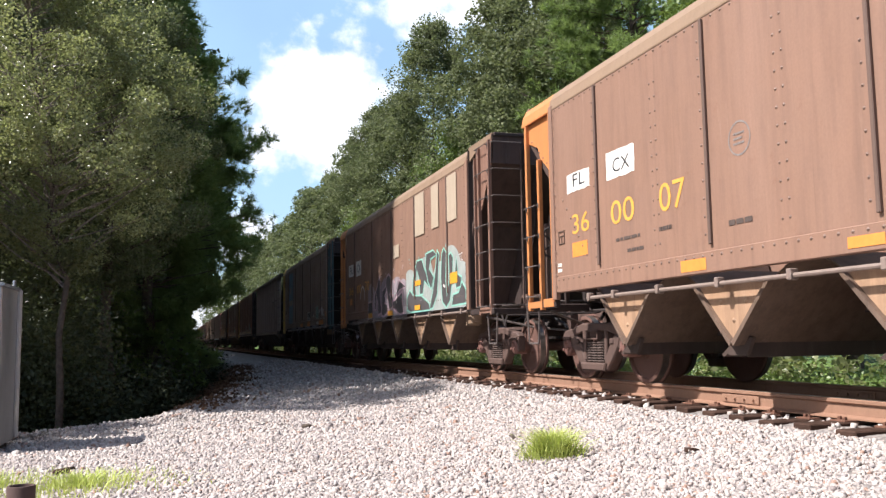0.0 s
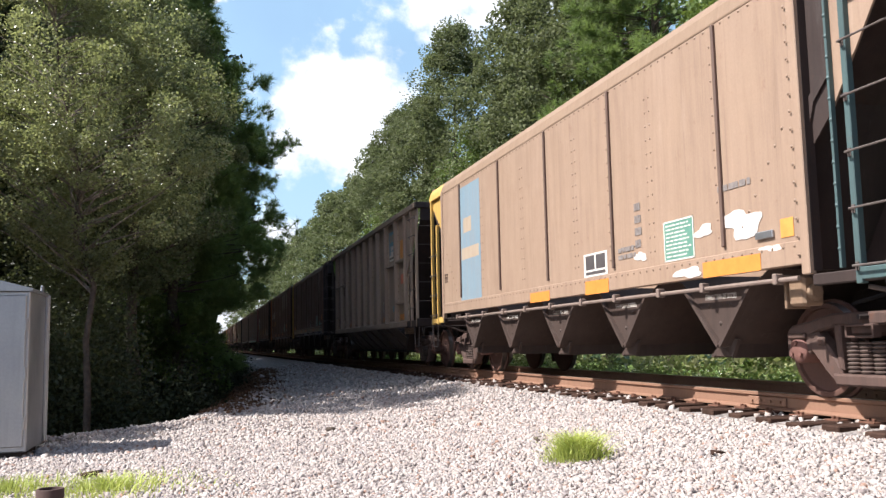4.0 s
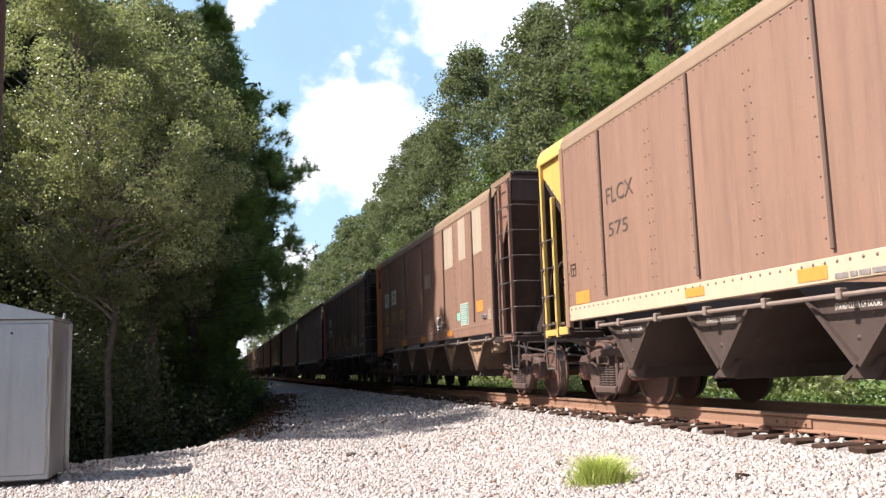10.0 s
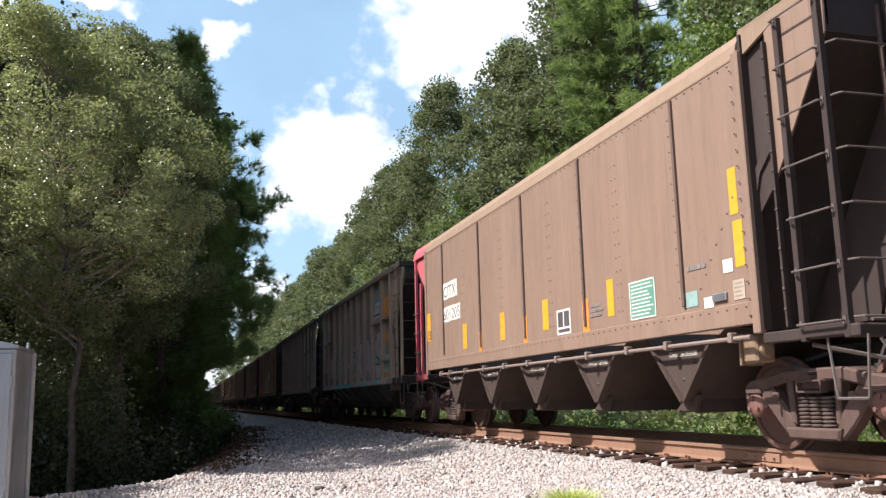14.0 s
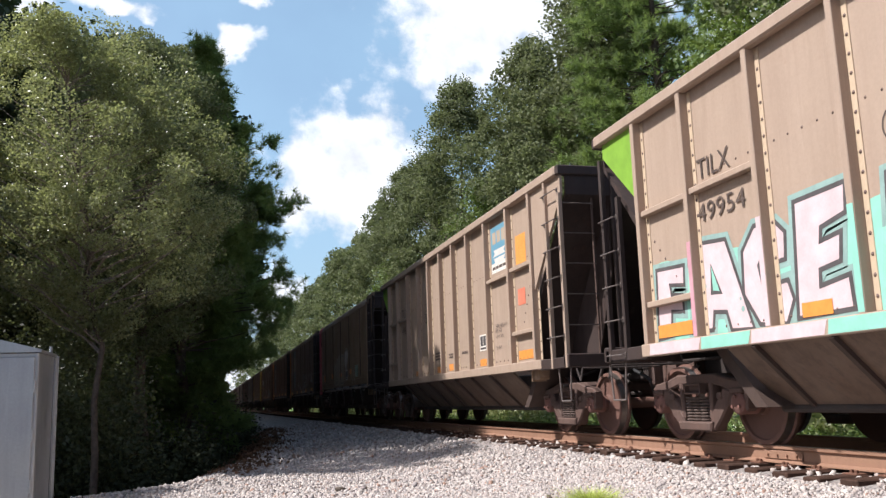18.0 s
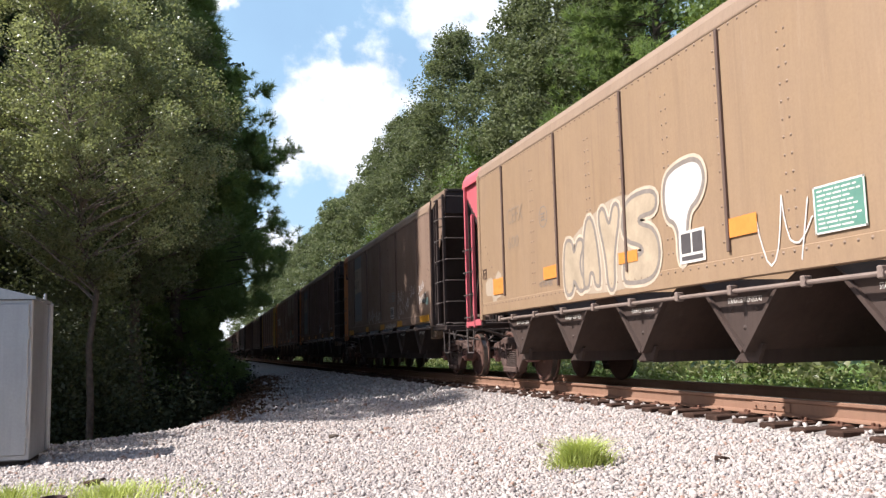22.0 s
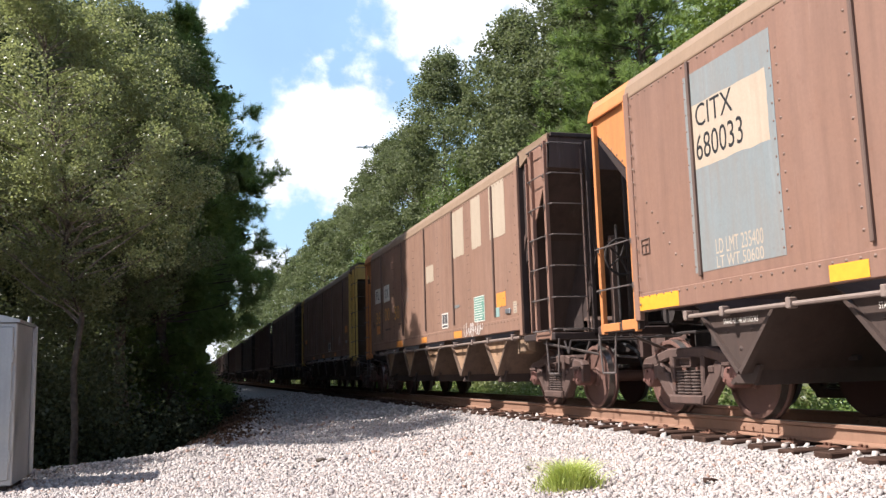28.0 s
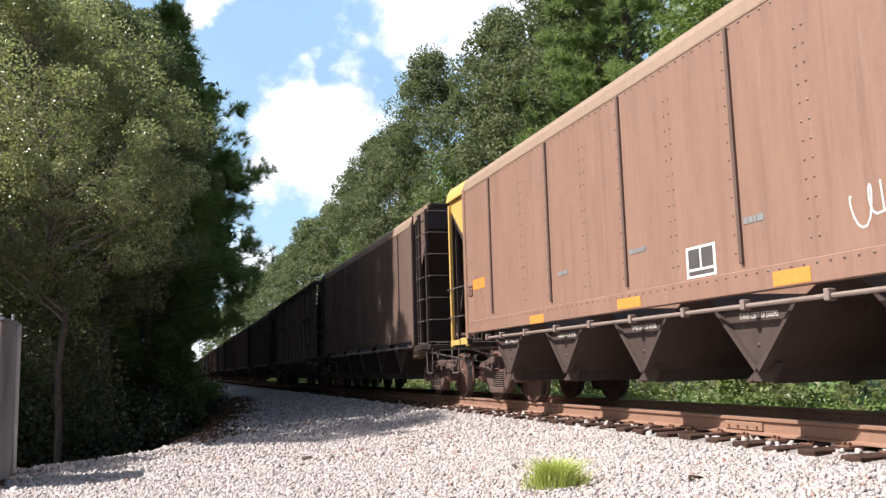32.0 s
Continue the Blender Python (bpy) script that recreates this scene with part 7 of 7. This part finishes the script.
def markings_2(car):
    stick(car, "panel", "blue", 3.89, 2.53, 1.31, 2.31, "tall faded blue panel")
    stick(car, "stripe", "cream", 3.9, 2.34, 1.11, 0.23)
    stick(car, "stripe", "cream", 4.04, 2.9, 0.51, 0.29)
    stick(car, "placard", "placard", -1.6, 1.59, 0.7, 0.31)
    stick(car, "notice", "sign_green", -3.69, 1.67, 0.62, 0.45)
    stick(car, "torn", "whitespray", -4.86, 1.68, 0.59, 0.28)
    stick(car, "torn", "whitespray", -4.19, 1.7, 0.28, 0.14)
    stick(car, "torn", "whitespray", -2.83, 1.57, 0.25, 0.12)
    stick(car, "torn", "whitespray", -3.87, 1.29, 0.46, 0.13)
    stick(car, "torn", "whitespray", -5.27, 1.4, 0.28, 0.06)
    stick(car, "reflector", "reflector", -4.63, 1.29, 0.97, 0.16)
    stick(car, "reflector", "reflector", -1.63, 1.29, 0.7, 0.18)
    stick(car, "reflector", "reflector", 0.37, 1.27, 0.79, 0.15)
    stick(car, "tag", "galv", -5.2, 1.53, 0.26, 0.07)
    stick(car, "square", "orange_sq", -5.51, 1.56, 0.18, 0.17)
    stick(car, "stencil", "faint_tan", -4.77, 2.08, 0.59, 0.1)
    stick(car, "stencil", "faint_tan", -2.58, 1.71, 0.47, 0.05)
    stick(car, "stencil", "faint_tan", -2.81, 1.95, 0.18, 0.59)
    stick(car, "stencil", "faint_tan", -2.54, 1.65, 0.54, 0.17)

def markings_3(car):
    stick(car, "logo_panel", "sky_blue", -4.21, 3.38, 0.94, 0.66)
    stick(car, "logo_foot", "white", -4.2, 2.97, 0.93, 0.16)
    stick(car, "square", "orange_sq", -5.33, 3.09, 0.48, 0.5)
    stick(car, "square", "red_sq", -5.28, 2.3, 0.35, 0.25)
    stick(car, "placard", "placard", -3.02, 1.64, 0.44, 0.31)
    stick(car, "reflector", "reflector", -3.02, 1.29, 0.43, 0.13)
    stick(car, "reflector", "reflector", -0.77, 1.28, 0.53, 0.13)
    stick(car, "reflector", "reflector", 0.26, 1.28, 0.46, 0.13)
    stick(car, "reflector", "reflector", -3.08, 1.28, 0.27, 0.11)
    stick(car, "reflector", "reflector", -5.41, 1.3, 0.87, 0.15)
    stick(car, "square", "sky_blue", -4.22, 1.55, 0.22, 0.15)
    stick(car, "notice", "cream", -4.56, 1.56, 0.24, 0.11)
    stick(car, "notice", "cream", -4.57, 1.89, 0.21, 0.15)
    text(car, "TILX", "faint", 4.4, 2.83, 0.54, 0.22)
    text(car, "49828", "faint", 4.39, 2.35, 0.72, 0.22)
    text(car, "LD LMT 236200", "faint", 4.31, 1.61, 0.78, 0.08)
    text(car, "LT WT 49800", "faint", 4.32, 1.49, 0.79, 0.08)
    stick(car, "reflector", "reflector", 2.67, 1.29, 0.41, 0.12)
    scrawl(car, 5.61, 4.8, 1.14, 1.5, "whitespray", 0.018)
    scrawl(car, 4.35, 3.76, 1.17, 1.52, "whitespray", 0.018)
    scrawl(car, 3.19, 2.92, 1.25, 1.58, "whitespray", 0.018)

def markings_4(car):
    stick(car, "square", "reflector", -5.5, 1.79, 0.43, 0.24)
    stick(car, "notice", "cream", -5.59, 1.56, 0.16, 0.15)
    stick(car, "notice", "sign_green", -3.77, 1.68, 0.6, 0.44)
    stick(car, "square", "teal", -4.76, 1.55, 0.21, 0.16)
    stick(car, "tag", "galv", -5.27, 1.53, 0.22, 0.06)
    stick(car, "placard", "placard", -1.52, 1.61, 0.39, 0.28)
    stick(car, "reflector", "reflector", -2.63, 1.3, 0.44, 0.1)
    stick(car, "reflector", "reflector", 0.31, 1.31, 0.4, 0.12)
    stick(car, "reflector", "reflector", 2.27, 1.33, 0.39, 0.1)
    stick(car, "square", "reflector", 5.3, 1.53, 0.48, 0.18)
    text(car, "FLCX", "faint", 4.36, 2.7, 0.79, 0.22)
    text(car, "575", "faint", 4.34, 2.26, 0.57, 0.18)
    stick(car, "stencil", "faint_tan", -0.31, 1.26, 0.66, 0.07)
    stick(car, "stencil", "faint_tan", -1.05, 1.28, 0.53, 0.08)
    stick(car, "stencil", "slate", -4.92, 1.3, 0.38, 0.16)
    scrawl(car, -4.74, -5.07, 1.24, 1.38, "whitespray", 0.018)
    stick(car, "stencil", "faint", -2.56, 1.66, 0.66, 0.14)
    stick(car, "stencil", "faint_tan", -5.44, 1.35, 0.53, 0.07)

def markings_5(car):
    stick(car, "patch", "cream", -2.59, 3.28, 0.74, 0.91)
    stick(car, "patch", "cream", -3.72, 3.32, 0.55, 0.89)
    stick(car, "patch", "cream", -4.84, 3.34, 0.71, 0.95)
    stick(car, "patch", "cream", -0.47, 2.73, 0.59, 0.34)
    stick(car, "square", "reflector", -4.91, 1.79, 0.44, 0.22)
    stick(car, "notice", "sign_green", -3.78, 1.7, 0.61, 0.46)
    stick(car, "square", "teal", -3.31, 1.67, 0.24, 0.16)
    stick(car, "notice", "cream", -5.55, 1.59, 0.17, 0.2)
    stick(car, "tag", "galv", -5.24, 1.56, 0.21, 0.08)
    stick(car, "placard", "placard", -1.56, 1.62, 0.4, 0.3)
    stick(car, "reflector", "reflector", -2.56, 1.34, 0.5, 0.13)
    stick(car, "reflector", "reflector", 0.11, 1.31, 0.49, 0.14)
    stick(car, "reflector", "reflector", 2.47, 1.3, 0.64, 0.16)
    stick(car, "patch", "white", 5.0, 2.68, 0.67, 0.42)
    stick(car, "patch", "white", 3.9, 2.69, 0.69, 0.43)
    text(car, "FL", "black", 5.18, 2.57, 0.38, 0.24)
    text(car, "CX", "black", 4.09, 2.57, 0.39, 0.24)
    text(car, "36", "yellow", 5.23, 1.95, 0.53, 0.3)
    text(car, "00", "yellow", 4.16, 1.95, 0.56, 0.33)
    text(car, "05", "yellow", 3.03, 1.95, 0.55, 0.32)
    stick(car, "square", "reflector", 5.0, 1.77, 0.44, 0.23)
    stick(car, "reflector", "reflector", 2.45, 1.33, 0.45, 0.13)
    stick(car, "stencil", "faint", 3.6, 1.76, 0.39, 0.06)
    stick(car, "stencil", "faint", 3.56, 1.59, 0.33, 0.06)
    stick(car, "stencil", "faint", 2.92, 1.75, 0.27, 0.12)

def markings_6(car):
    stick(car, "patch", "white", 4.04, 2.77, 0.98, 0.33)
    stick(car, "patch", "white", 3.96, 2.29, 1.16, 0.3)
    text(car, "CITX", "black", 4.46, 2.64, 0.83, 0.23)
    text(car, "601205", "black", 4.5, 2.18, 1.09, 0.21)
    stick(car, "bar", "reflector_yellow", -5.53, 2.52, 0.13, 0.46)
    stick(car, "bar", "reflector_yellow", -5.56, 2.0, 0.15, 0.45)
    stick(car, "bar", "reflector_yellow", -2.87, 1.79, 0.17, 0.46)
    stick(car, "bar", "reflector_yellow", -0.8, 1.78, 0.21, 0.45)
    stick(car, "bar", "reflector_yellow", 1.04, 1.77, 0.22, 0.46)
    stick(car, "bar", "reflector_yellow", 3.11, 1.76, 0.25, 0.47)
    stick(car, "bar", "reflector_yellow", 5.69, 2.14, 0.33, 0.61)
    stick(car, "bar", "reflector", -2.15, 1.64, 0.19, 0.44)
    stick(car, "bar", "reflector", 0.02, 1.62, 0.17, 0.44)
    stick(car, "bar", "reflector", 2.19, 1.59, 0.16, 0.4)
    stick(car, "notice", "sign_green", -3.66, 1.68, 0.6, 0.45)
    stick(car, "placard", "placard", -1.44, 1.62, 0.46, 0.35)
    stick(car, "square", "palemint", -4.69, 1.56, 0.22, 0.16)
    stick(car, "square", "white", -5.36, 1.81, 0.16, 0.13)
    stick(car, "square", "white", -4.99, 1.49, 0.16, 0.11)
    stick(car, "tag", "galv", -5.2, 1.52, 0.23, 0.08)
    stick(car, "notice", "cream", -5.51, 1.56, 0.18, 0.19)
    stick(car, "stencil", "faint_tan", -4.84, 1.88, 0.41, 0.08)
    stick(car, "stencil", "faint_tan", -2.5, 1.68, 0.4, 0.19)

def markings_7(car):
    block_letters(car)
    car["lift"] = 0.007
    stick(car, "logo_panel", "sky_blue", -4.0, 3.44, 0.96, 0.72)
    stick(car, "logo_foot", "white", -3.98, 3.0, 0.93, 0.21)
    stick(car, "square", "reflector_yellow", -5.17, 3.11, 0.51, 0.52)
    stick(car, "square", "orange_sq", -5.15, 2.27, 0.38, 0.24)
    stick(car, "reflector", "reflector", -5.25, 1.28, 0.81, 0.12)
    text(car, "TILX", "faint", 4.45, 2.87, 0.61, 0.22)
    text(car, "49954", "faint", 4.51, 2.4, 0.88, 0.2)
    stick(car, "reflector", "reflector", 5.17, 1.3, 0.75, 0.15)
    stick(car, "reflector", "reflector", 2.75, 1.28, 0.4, 0.13)
    stick(car, "reflector", "reflector", 0.53, 1.3, 0.41, 0.14)
    stick(car, "reflector", "reflector", -0.53, 1.31, 0.42, 0.14)

def markings_8(car):
    stick(car, "logo_panel", "sky_blue", -4.09, 3.4, 0.95, 0.71)
    stick(car, "logo_foot", "white", -4.07, 2.98, 0.91, 0.18)
    stick(car, "square", "orange_sq", -5.19, 3.11, 0.5, 0.5)
    stick(car, "square", "red_sq", -5.15, 2.29, 0.35, 0.28)
    stick(car, "placard", "placard", -2.89, 1.66, 0.41, 0.31)
    stick(car, "reflector", "reflector", -2.9, 1.28, 0.48, 0.13)
    stick(car, "reflector", "reflector", -0.65, 1.29, 0.54, 0.14)
    stick(car, "reflector", "reflector", 0.39, 1.28, 0.55, 0.13)
    stick(car, "reflector", "reflector", 2.58, 1.27, 0.5, 0.12)
    stick(car, "reflector", "reflector", -5.29, 1.3, 0.82, 0.15)
    stick(car, "notice", "cream", -4.45, 1.9, 0.16, 0.17)
    stick(car, "notice", "cream", -4.45, 1.56, 0.24, 0.11)
    text(car, "TILX", "faint", 4.34, 2.82, 0.61, 0.23)
    text(car, "49884", "faint", 4.35, 2.37, 0.81, 0.21)
    text(car, "EXW 10-8 H 13", "faint", -3.72, 1.86, 0.6, 0.08)
    text(car, "EW 10-8", "faint", -3.7, 1.78, 0.34, 0.07)
    text(car, "CU FT 4323", "faint", -3.71, 1.68, 0.43, 0.06)
    text(car, "IL 48-2", "faint", -3.71, 1.48, 0.28, 0.06)
    stick(car, "stencil", "faint", 0.48, 1.59, 0.63, 0.2)
    stick(car, "stencil", "faint", -0.64, 1.54, 0.49, 0.12)
    stick(car, "stencil", "faint", -1.68, 1.55, 0.51, 0.08)
    stick(car, "stencil", "cream", -1.69, 1.26, 0.33, 0.05)

def markings_9(car):
    bubble_letters(car)
    car["lift"] = 0.013
    stick(car, "placard", "placard", -1.48, 1.63, 0.5, 0.35)
    stick(car, "square", "reflector", -2.39, 1.72, 0.46, 0.19)
    stick(car, "reflector", "reflector", 2.45, 1.71, 0.52, 0.19)
    stick(car, "square", "reflector", 4.83, 1.68, 0.54, 0.28)
    stick(car, "reflector", "reflector", -0.03, 1.67, 0.49, 0.14)
    stick(car, "notice", "sign_green", -3.72, 1.69, 0.61, 0.41)
    scrawl(car, -2.59, -3.39, 1.3, 1.98, "whitespray", 0.018)
    car["lift"] = 0.0
    text(car, "CEFX", "ghost", 4.29, 2.69, 0.74, 0.26)
    text(car, "600", "ghost", 4.29, 2.27, 0.52, 0.2)
    stick(car, "reflector", "reflector", 2.45, 1.69, 0.49, 0.15)
    part("torn_sticker", blob_geo(0.33, 0.28, 4, 40, 0.45), M["cream"], car, "ragged cream paint remains", pose(face(car, 1.5) - 0.002, 5.07, 1.66))
    text(car, "NO THAW HEAT", "faint_tan", 2.91, 1.51, 0.53, 0.09)

def markings_10(car):
    stick(car, "panel", "slate", 3.88, 2.68, 1.3, 2.16, "faded slate blue panel")
    stick(car, "patch", "cream", 3.86, 2.95, 1.25, 0.8)
    text(car, "CITX", "black", 4.48, 3.05, 0.6, 0.23)
    text(car, "680173", "black", 4.47, 2.71, 0.76, 0.24)
    scrawl(car, 1.97, 1.04, 1.46, 1.9, "whitespray", 0.018)
    scrawl(car, 0.93, 0.01, 1.41, 1.81, "whitespray", 0.018)
    scrawl(car, -2.18, -2.93, 1.81, 2.21, "whitespray", 0.018)
    scrawl(car, -2.26, -2.9, 1.44, 1.85, "whitespray", 0.018)
    scrawl(car, -3.22, -3.53, 1.59, 1.97, "whitespray", 0.018)
    scrawl(car, -3.7, -4.17, 1.91, 2.23, "whitespray", 0.018)
    scrawl(car, -0.56, -1.93, 1.21, 1.34, "whitespray", 0.018)
    stick(car, "reflector", "reflector_yellow", -2.45, 1.3, 0.57, 0.15)
    stick(car, "reflector", "reflector_yellow", -0.15, 1.28, 0.6, 0.15)
    stick(car, "reflector", "reflector_yellow", 2.25, 1.28, 0.48, 0.15)
    stick(car, "reflector", "reflector_yellow", 5.27, 1.25, 0.97, 0.16)
    stick(car, "reflector", "reflector_yellow", -5.12, 1.33, 0.86, 0.15)
    stick(car, "square", "palemint", -5.38, 1.73, 0.2, 0.17)
    stick(car, "tag", "galv", -5.1, 1.75, 0.22, 0.08)
    stick(car, "placard", "placard", -1.53, 1.62, 0.42, 0.31)
    stick(car, "stencil", "faint_tan", -1.3, 2.06, 0.38, 0.26)
    stick(car, "stencil", "slate", -1.74, 2.05, 0.44, 0.29)
    text(car, "LD LMT 235500", "cream", 4.25, 1.68, 0.75, 0.12)
    text(car, "LT WT 50500", "cream", 4.27, 1.51, 0.75, 0.1)
    handwritten(car, "Duck", -4.57, 1.93, 0.62, 0.19, -14)
    handwritten(car, "Butter", -4.64, 1.68, 0.72, 0.19, -12)
    handwritten(car, "1-6-8", -3.19, 1.64, 0.40, 0.15, -30)

def markings_11(car):
    stick(car, "panel", "slate", 3.89, 2.58, 1.44, 2.1, "faded slate blue panel")
    stick(car, "patch", "cream", 3.88, 2.94, 1.23, 0.68)
    text(car, "CITX", "black", 4.42, 3.03, 0.64, 0.24)
    text(car, "680033", "black", 4.44, 2.68, 0.79, 0.27)
    text(car, "LD LMT 235400", "cream", 4.22, 1.68, 0.75, 0.15)
    text(car, "LT WT 50600", "cream", 4.22, 1.54, 0.74, 0.12)
    stick(car, "reflector", "reflector_yellow", 5.39, 1.31, 0.87, 0.16)
    stick(car, "reflector", "reflector_yellow", 2.44, 1.3, 0.44, 0.14)
    stick(car, "reflector", "reflector_yellow", -2.42, 1.3, 0.48, 0.14)
    stick(car, "reflector", "reflector_yellow", -0.1, 1.29, 0.5, 0.14)
    stick(car, "reflector", "reflector_yellow", -5.2, 1.3, 0.8, 0.14)
    stick(car, "placard", "placard", -1.5, 1.62, 0.42, 0.31)
    stick(car, "tag", "galv", -5.2, 1.55, 0.22, 0.08)
    stick(car, "stencil", "faint_tan", -1.3, 2.05, 0.4, 0.26)
    stick(car, "notice", "cream", -4.2, 1.76, 0.2, 0.24)

def markings_12(car):
    stick(car, "patch", "cream", -2.5, 3.27, 0.77, 0.92)
    stick(car, "patch", "cream", -3.64, 3.3, 0.55, 0.94)
    stick(car, "patch", "cream", -4.78, 3.34, 0.78, 0.99)
    stick(car, "patch", "cream", -0.39, 2.71, 0.61, 0.37)
    stick(car, "square", "reflector", -4.84, 1.77, 0.45, 0.24)
    stick(car, "notice", "sign_green", -3.69, 1.7, 0.59, 0.46)
    stick(car, "square", "palemint", -4.64, 1.57, 0.21, 0.16)
    stick(car, "tag", "galv", -5.19, 1.55, 0.22, 0.08)
    stick(car, "notice", "cream", -5.49, 1.59, 0.16, 0.19)
    stick(car, "placard", "placard", -1.48, 1.62, 0.44, 0.31)
    scrawl(car, -2.79, -3.86, 1.22, 1.52, "whitespray", 0.018)
    stick(car, "reflector", "reflector", -2.36, 1.3, 0.52, 0.13)
    stick(car, "reflector", "reflector", 0.18, 1.3, 0.44, 0.12)
    stick(car, "reflector", "reflector", 2.55, 1.3, 0.63, 0.15)
    stick(car, "patch", "white", 5.05, 2.71, 0.68, 0.4)
    stick(car, "patch", "white", 3.95, 2.69, 0.69, 0.43)
    text(car, "FL", "black", 5.24, 2.61, 0.36, 0.24)
    text(car, "CX", "black", 4.13, 2.57, 0.39, 0.24)
    text(car, "36", "yellow", 5.3, 1.94, 0.55, 0.33)
    text(car, "00", "yellow", 4.19, 1.96, 0.57, 0.34)
    text(car, "50", "yellow", 3.06, 1.93, 0.54, 0.34)
    stick(car, "square", "reflector", 5.03, 1.77, 0.44, 0.23)
    stick(car, "reflector", "reflector", 2.45, 1.3, 0.45, 0.13)
    stick(car, "stencil", "faint", 3.79, 1.73, 0.66, 0.07)
    stick(car, "stencil", "faint", 2.45, 1.79, 0.35, 0.06)
    stick(car, "stencil", "slate", -2.38, 1.85, 0.39, 0.09)

def markings_13(car):
    stick(car, "square", "reflector", -5.08, 2.08, 0.49, 0.23)
    stick(car, "placard", "placard", -1.48, 1.6, 0.51, 0.32)
    scrawl(car, -3.55, -3.94, 1.58, 1.94, "whitespray", 0.018)
    stick(car, "tag", "galv", -5.19, 1.66, 0.24, 0.08)
    stick(car, "reflector", "reflector", -2.8, 1.3, 0.48, 0.13)
    stick(car, "reflector", "reflector", 0.0, 1.3, 0.54, 0.12)
    stick(car, "reflector", "reflector", 2.7, 1.28, 0.51, 0.12)
    stick(car, "square", "reflector", 5.17, 2.05, 0.61, 0.18)
    stick(car, "stencil", "slate", -2.38, 1.88, 0.35, 0.1)
    stick(car, "stencil", "slate", -0.27, 1.88, 0.41, 0.09)
    stick(car, "stencil", "slate", 1.7, 1.85, 0.39, 0.09)


def door_words(car):
    """The warning on each outlet plate."""
    me = fitted("STAND CLEAR OF DOORS", 0.56, 0.055, M["white"])
    for bay in [o for o in car.children if o.name.startswith("hopper_bay")]:
        for p in [o for o in bay.children if o.name.startswith("outlet_plate")][:1]:
            part("lettering", me, None, bay, "", pose(-1.4635, 0.26, 0.99))


for k, car in CARS:
    car["ribbed"] = k in (3, 7, 8)
MARKS = {0: markings_0, 1: markings_1, 2: markings_2, 3: markings_3, 4: markings_4, 5: markings_5, 6: markings_6, 7: markings_7, 8: markings_8, 9: markings_9, 10: markings_10, 11: markings_11, 12: markings_12, 13: markings_13}
for k, car in CARS:
    if k not in MARKS:
        continue
    bare = set(car.children)
    MARKS[k](car)
    if k in (3, 7, 8):
        ring_mark(car, 1.62, 2.62, 0.15)
        # the ribbed cars' markings are measured from their front post
        for ob in car.children:
            if ob not in bare:
                ob.matrix_basis = pose(0, 0.2 if k != 8 else 0.16, 0) @ ob.matrix_basis
    elif k in (0, 5, 9, 12):
        ring_mark(car, 1.64 if k != 9 else 2.68, 2.44 if k != 9 else 2.59, 0.16)
    if k in (2, 4, 6, 9, 10, 11, 13):
        door_words(car)

# ---- a jet crossing the sky ----
def build_airliner():
    jet = thing("airliner", "distant white twin-engine airliner climbing across the sky", "airplane")
    white = plain("jet_white", (0.35, 0.37, 0.4), 0.4, 0, 0.1, 0.4, 0.0)
    part("fuselage", Geo().lathe([(-18, 0.3), (-16.5, 1.3), (-14, 1.9), (8, 1.95), (14, 1.2), (19, 0.3)], (0, 0, 0), 1, 16), white, jet, smooth=True)
    for s in (-1, 1):
        part("wing", Geo().slab([(s * 1.5, -4.5), (s * 17, 5.5), (s * 17, 7), (s * 1.5, 2.5)], 2, -0.8, -0.4), white, jet)
        part("tailplane", Geo().slab([(s * 0.6, 14), (s * 6.5, 17.5), (s * 6.5, 18.6), (s * 0.6, 17.5)], 2, 0.4, 0.7), white, jet)
        part("engine", Geo().lathe([(-4.5, 0.9), (-4, 1.1), (-1, 0.9), (0, 0.5)], (s * 5.6, 0, -1.9), 1, 14), white, jet, smooth=True)
    part("fin", Geo().slab([(12.5, 1.2), (17, 7.4), (19, 7.4), (18.2, 1.0)], 0, -0.2, 0.2), white, jet)
    return jet


AIRLINER = build_airliner()

# ---- what moves ----
def travelled(t):
    """Metres that the train has gone."""
    slack = np.interp(t, (0, 1, 2, 3.5, 5.5, 9, 14, 22, 25, 28, 32), (0.28, 0.03, -0.2, -0.06, 0.12, 0.26, 0.24, 0.31, 0.37, 0.40, 0.55))
    return 5.991 * t + 0.0033 * t * t + float(slack)


def ROLL(t):
    return travelled(t)


def motions():
    for k, car in CARS:
        rows = []
        for t in (0, 1, 2, 3.5, 5.5, 9, 14, 18, 22, 25, 28, 32):
            rows.append((t, pose(0, 5.44 + GAP * k - travelled(t), 0)))
        walk(car, rows)
    plane_rows = [(t, pose(-2087 + 86.5 * t, 2326 - 22.2 * t, 38.6 + 15.1 * t, 0, 0, -104)) for t in (0, 8, 16, 24, 32)]
    walk(AIRLINER, plane_rows)
    # wheels roll with the ground that the train covers
    for w in [o for k, car in CARS for o in car.children_recursive if o.name.startswith("wheelset")]:
        y = w.matrix_basis.translation.y
        rows = []
        for i in range(321):
            t = i * 0.1
            rows.append((t, pose(0, y, 0.457, math.degrees(ROLL(t) / 0.457))))
        walk(w, rows)


motions()
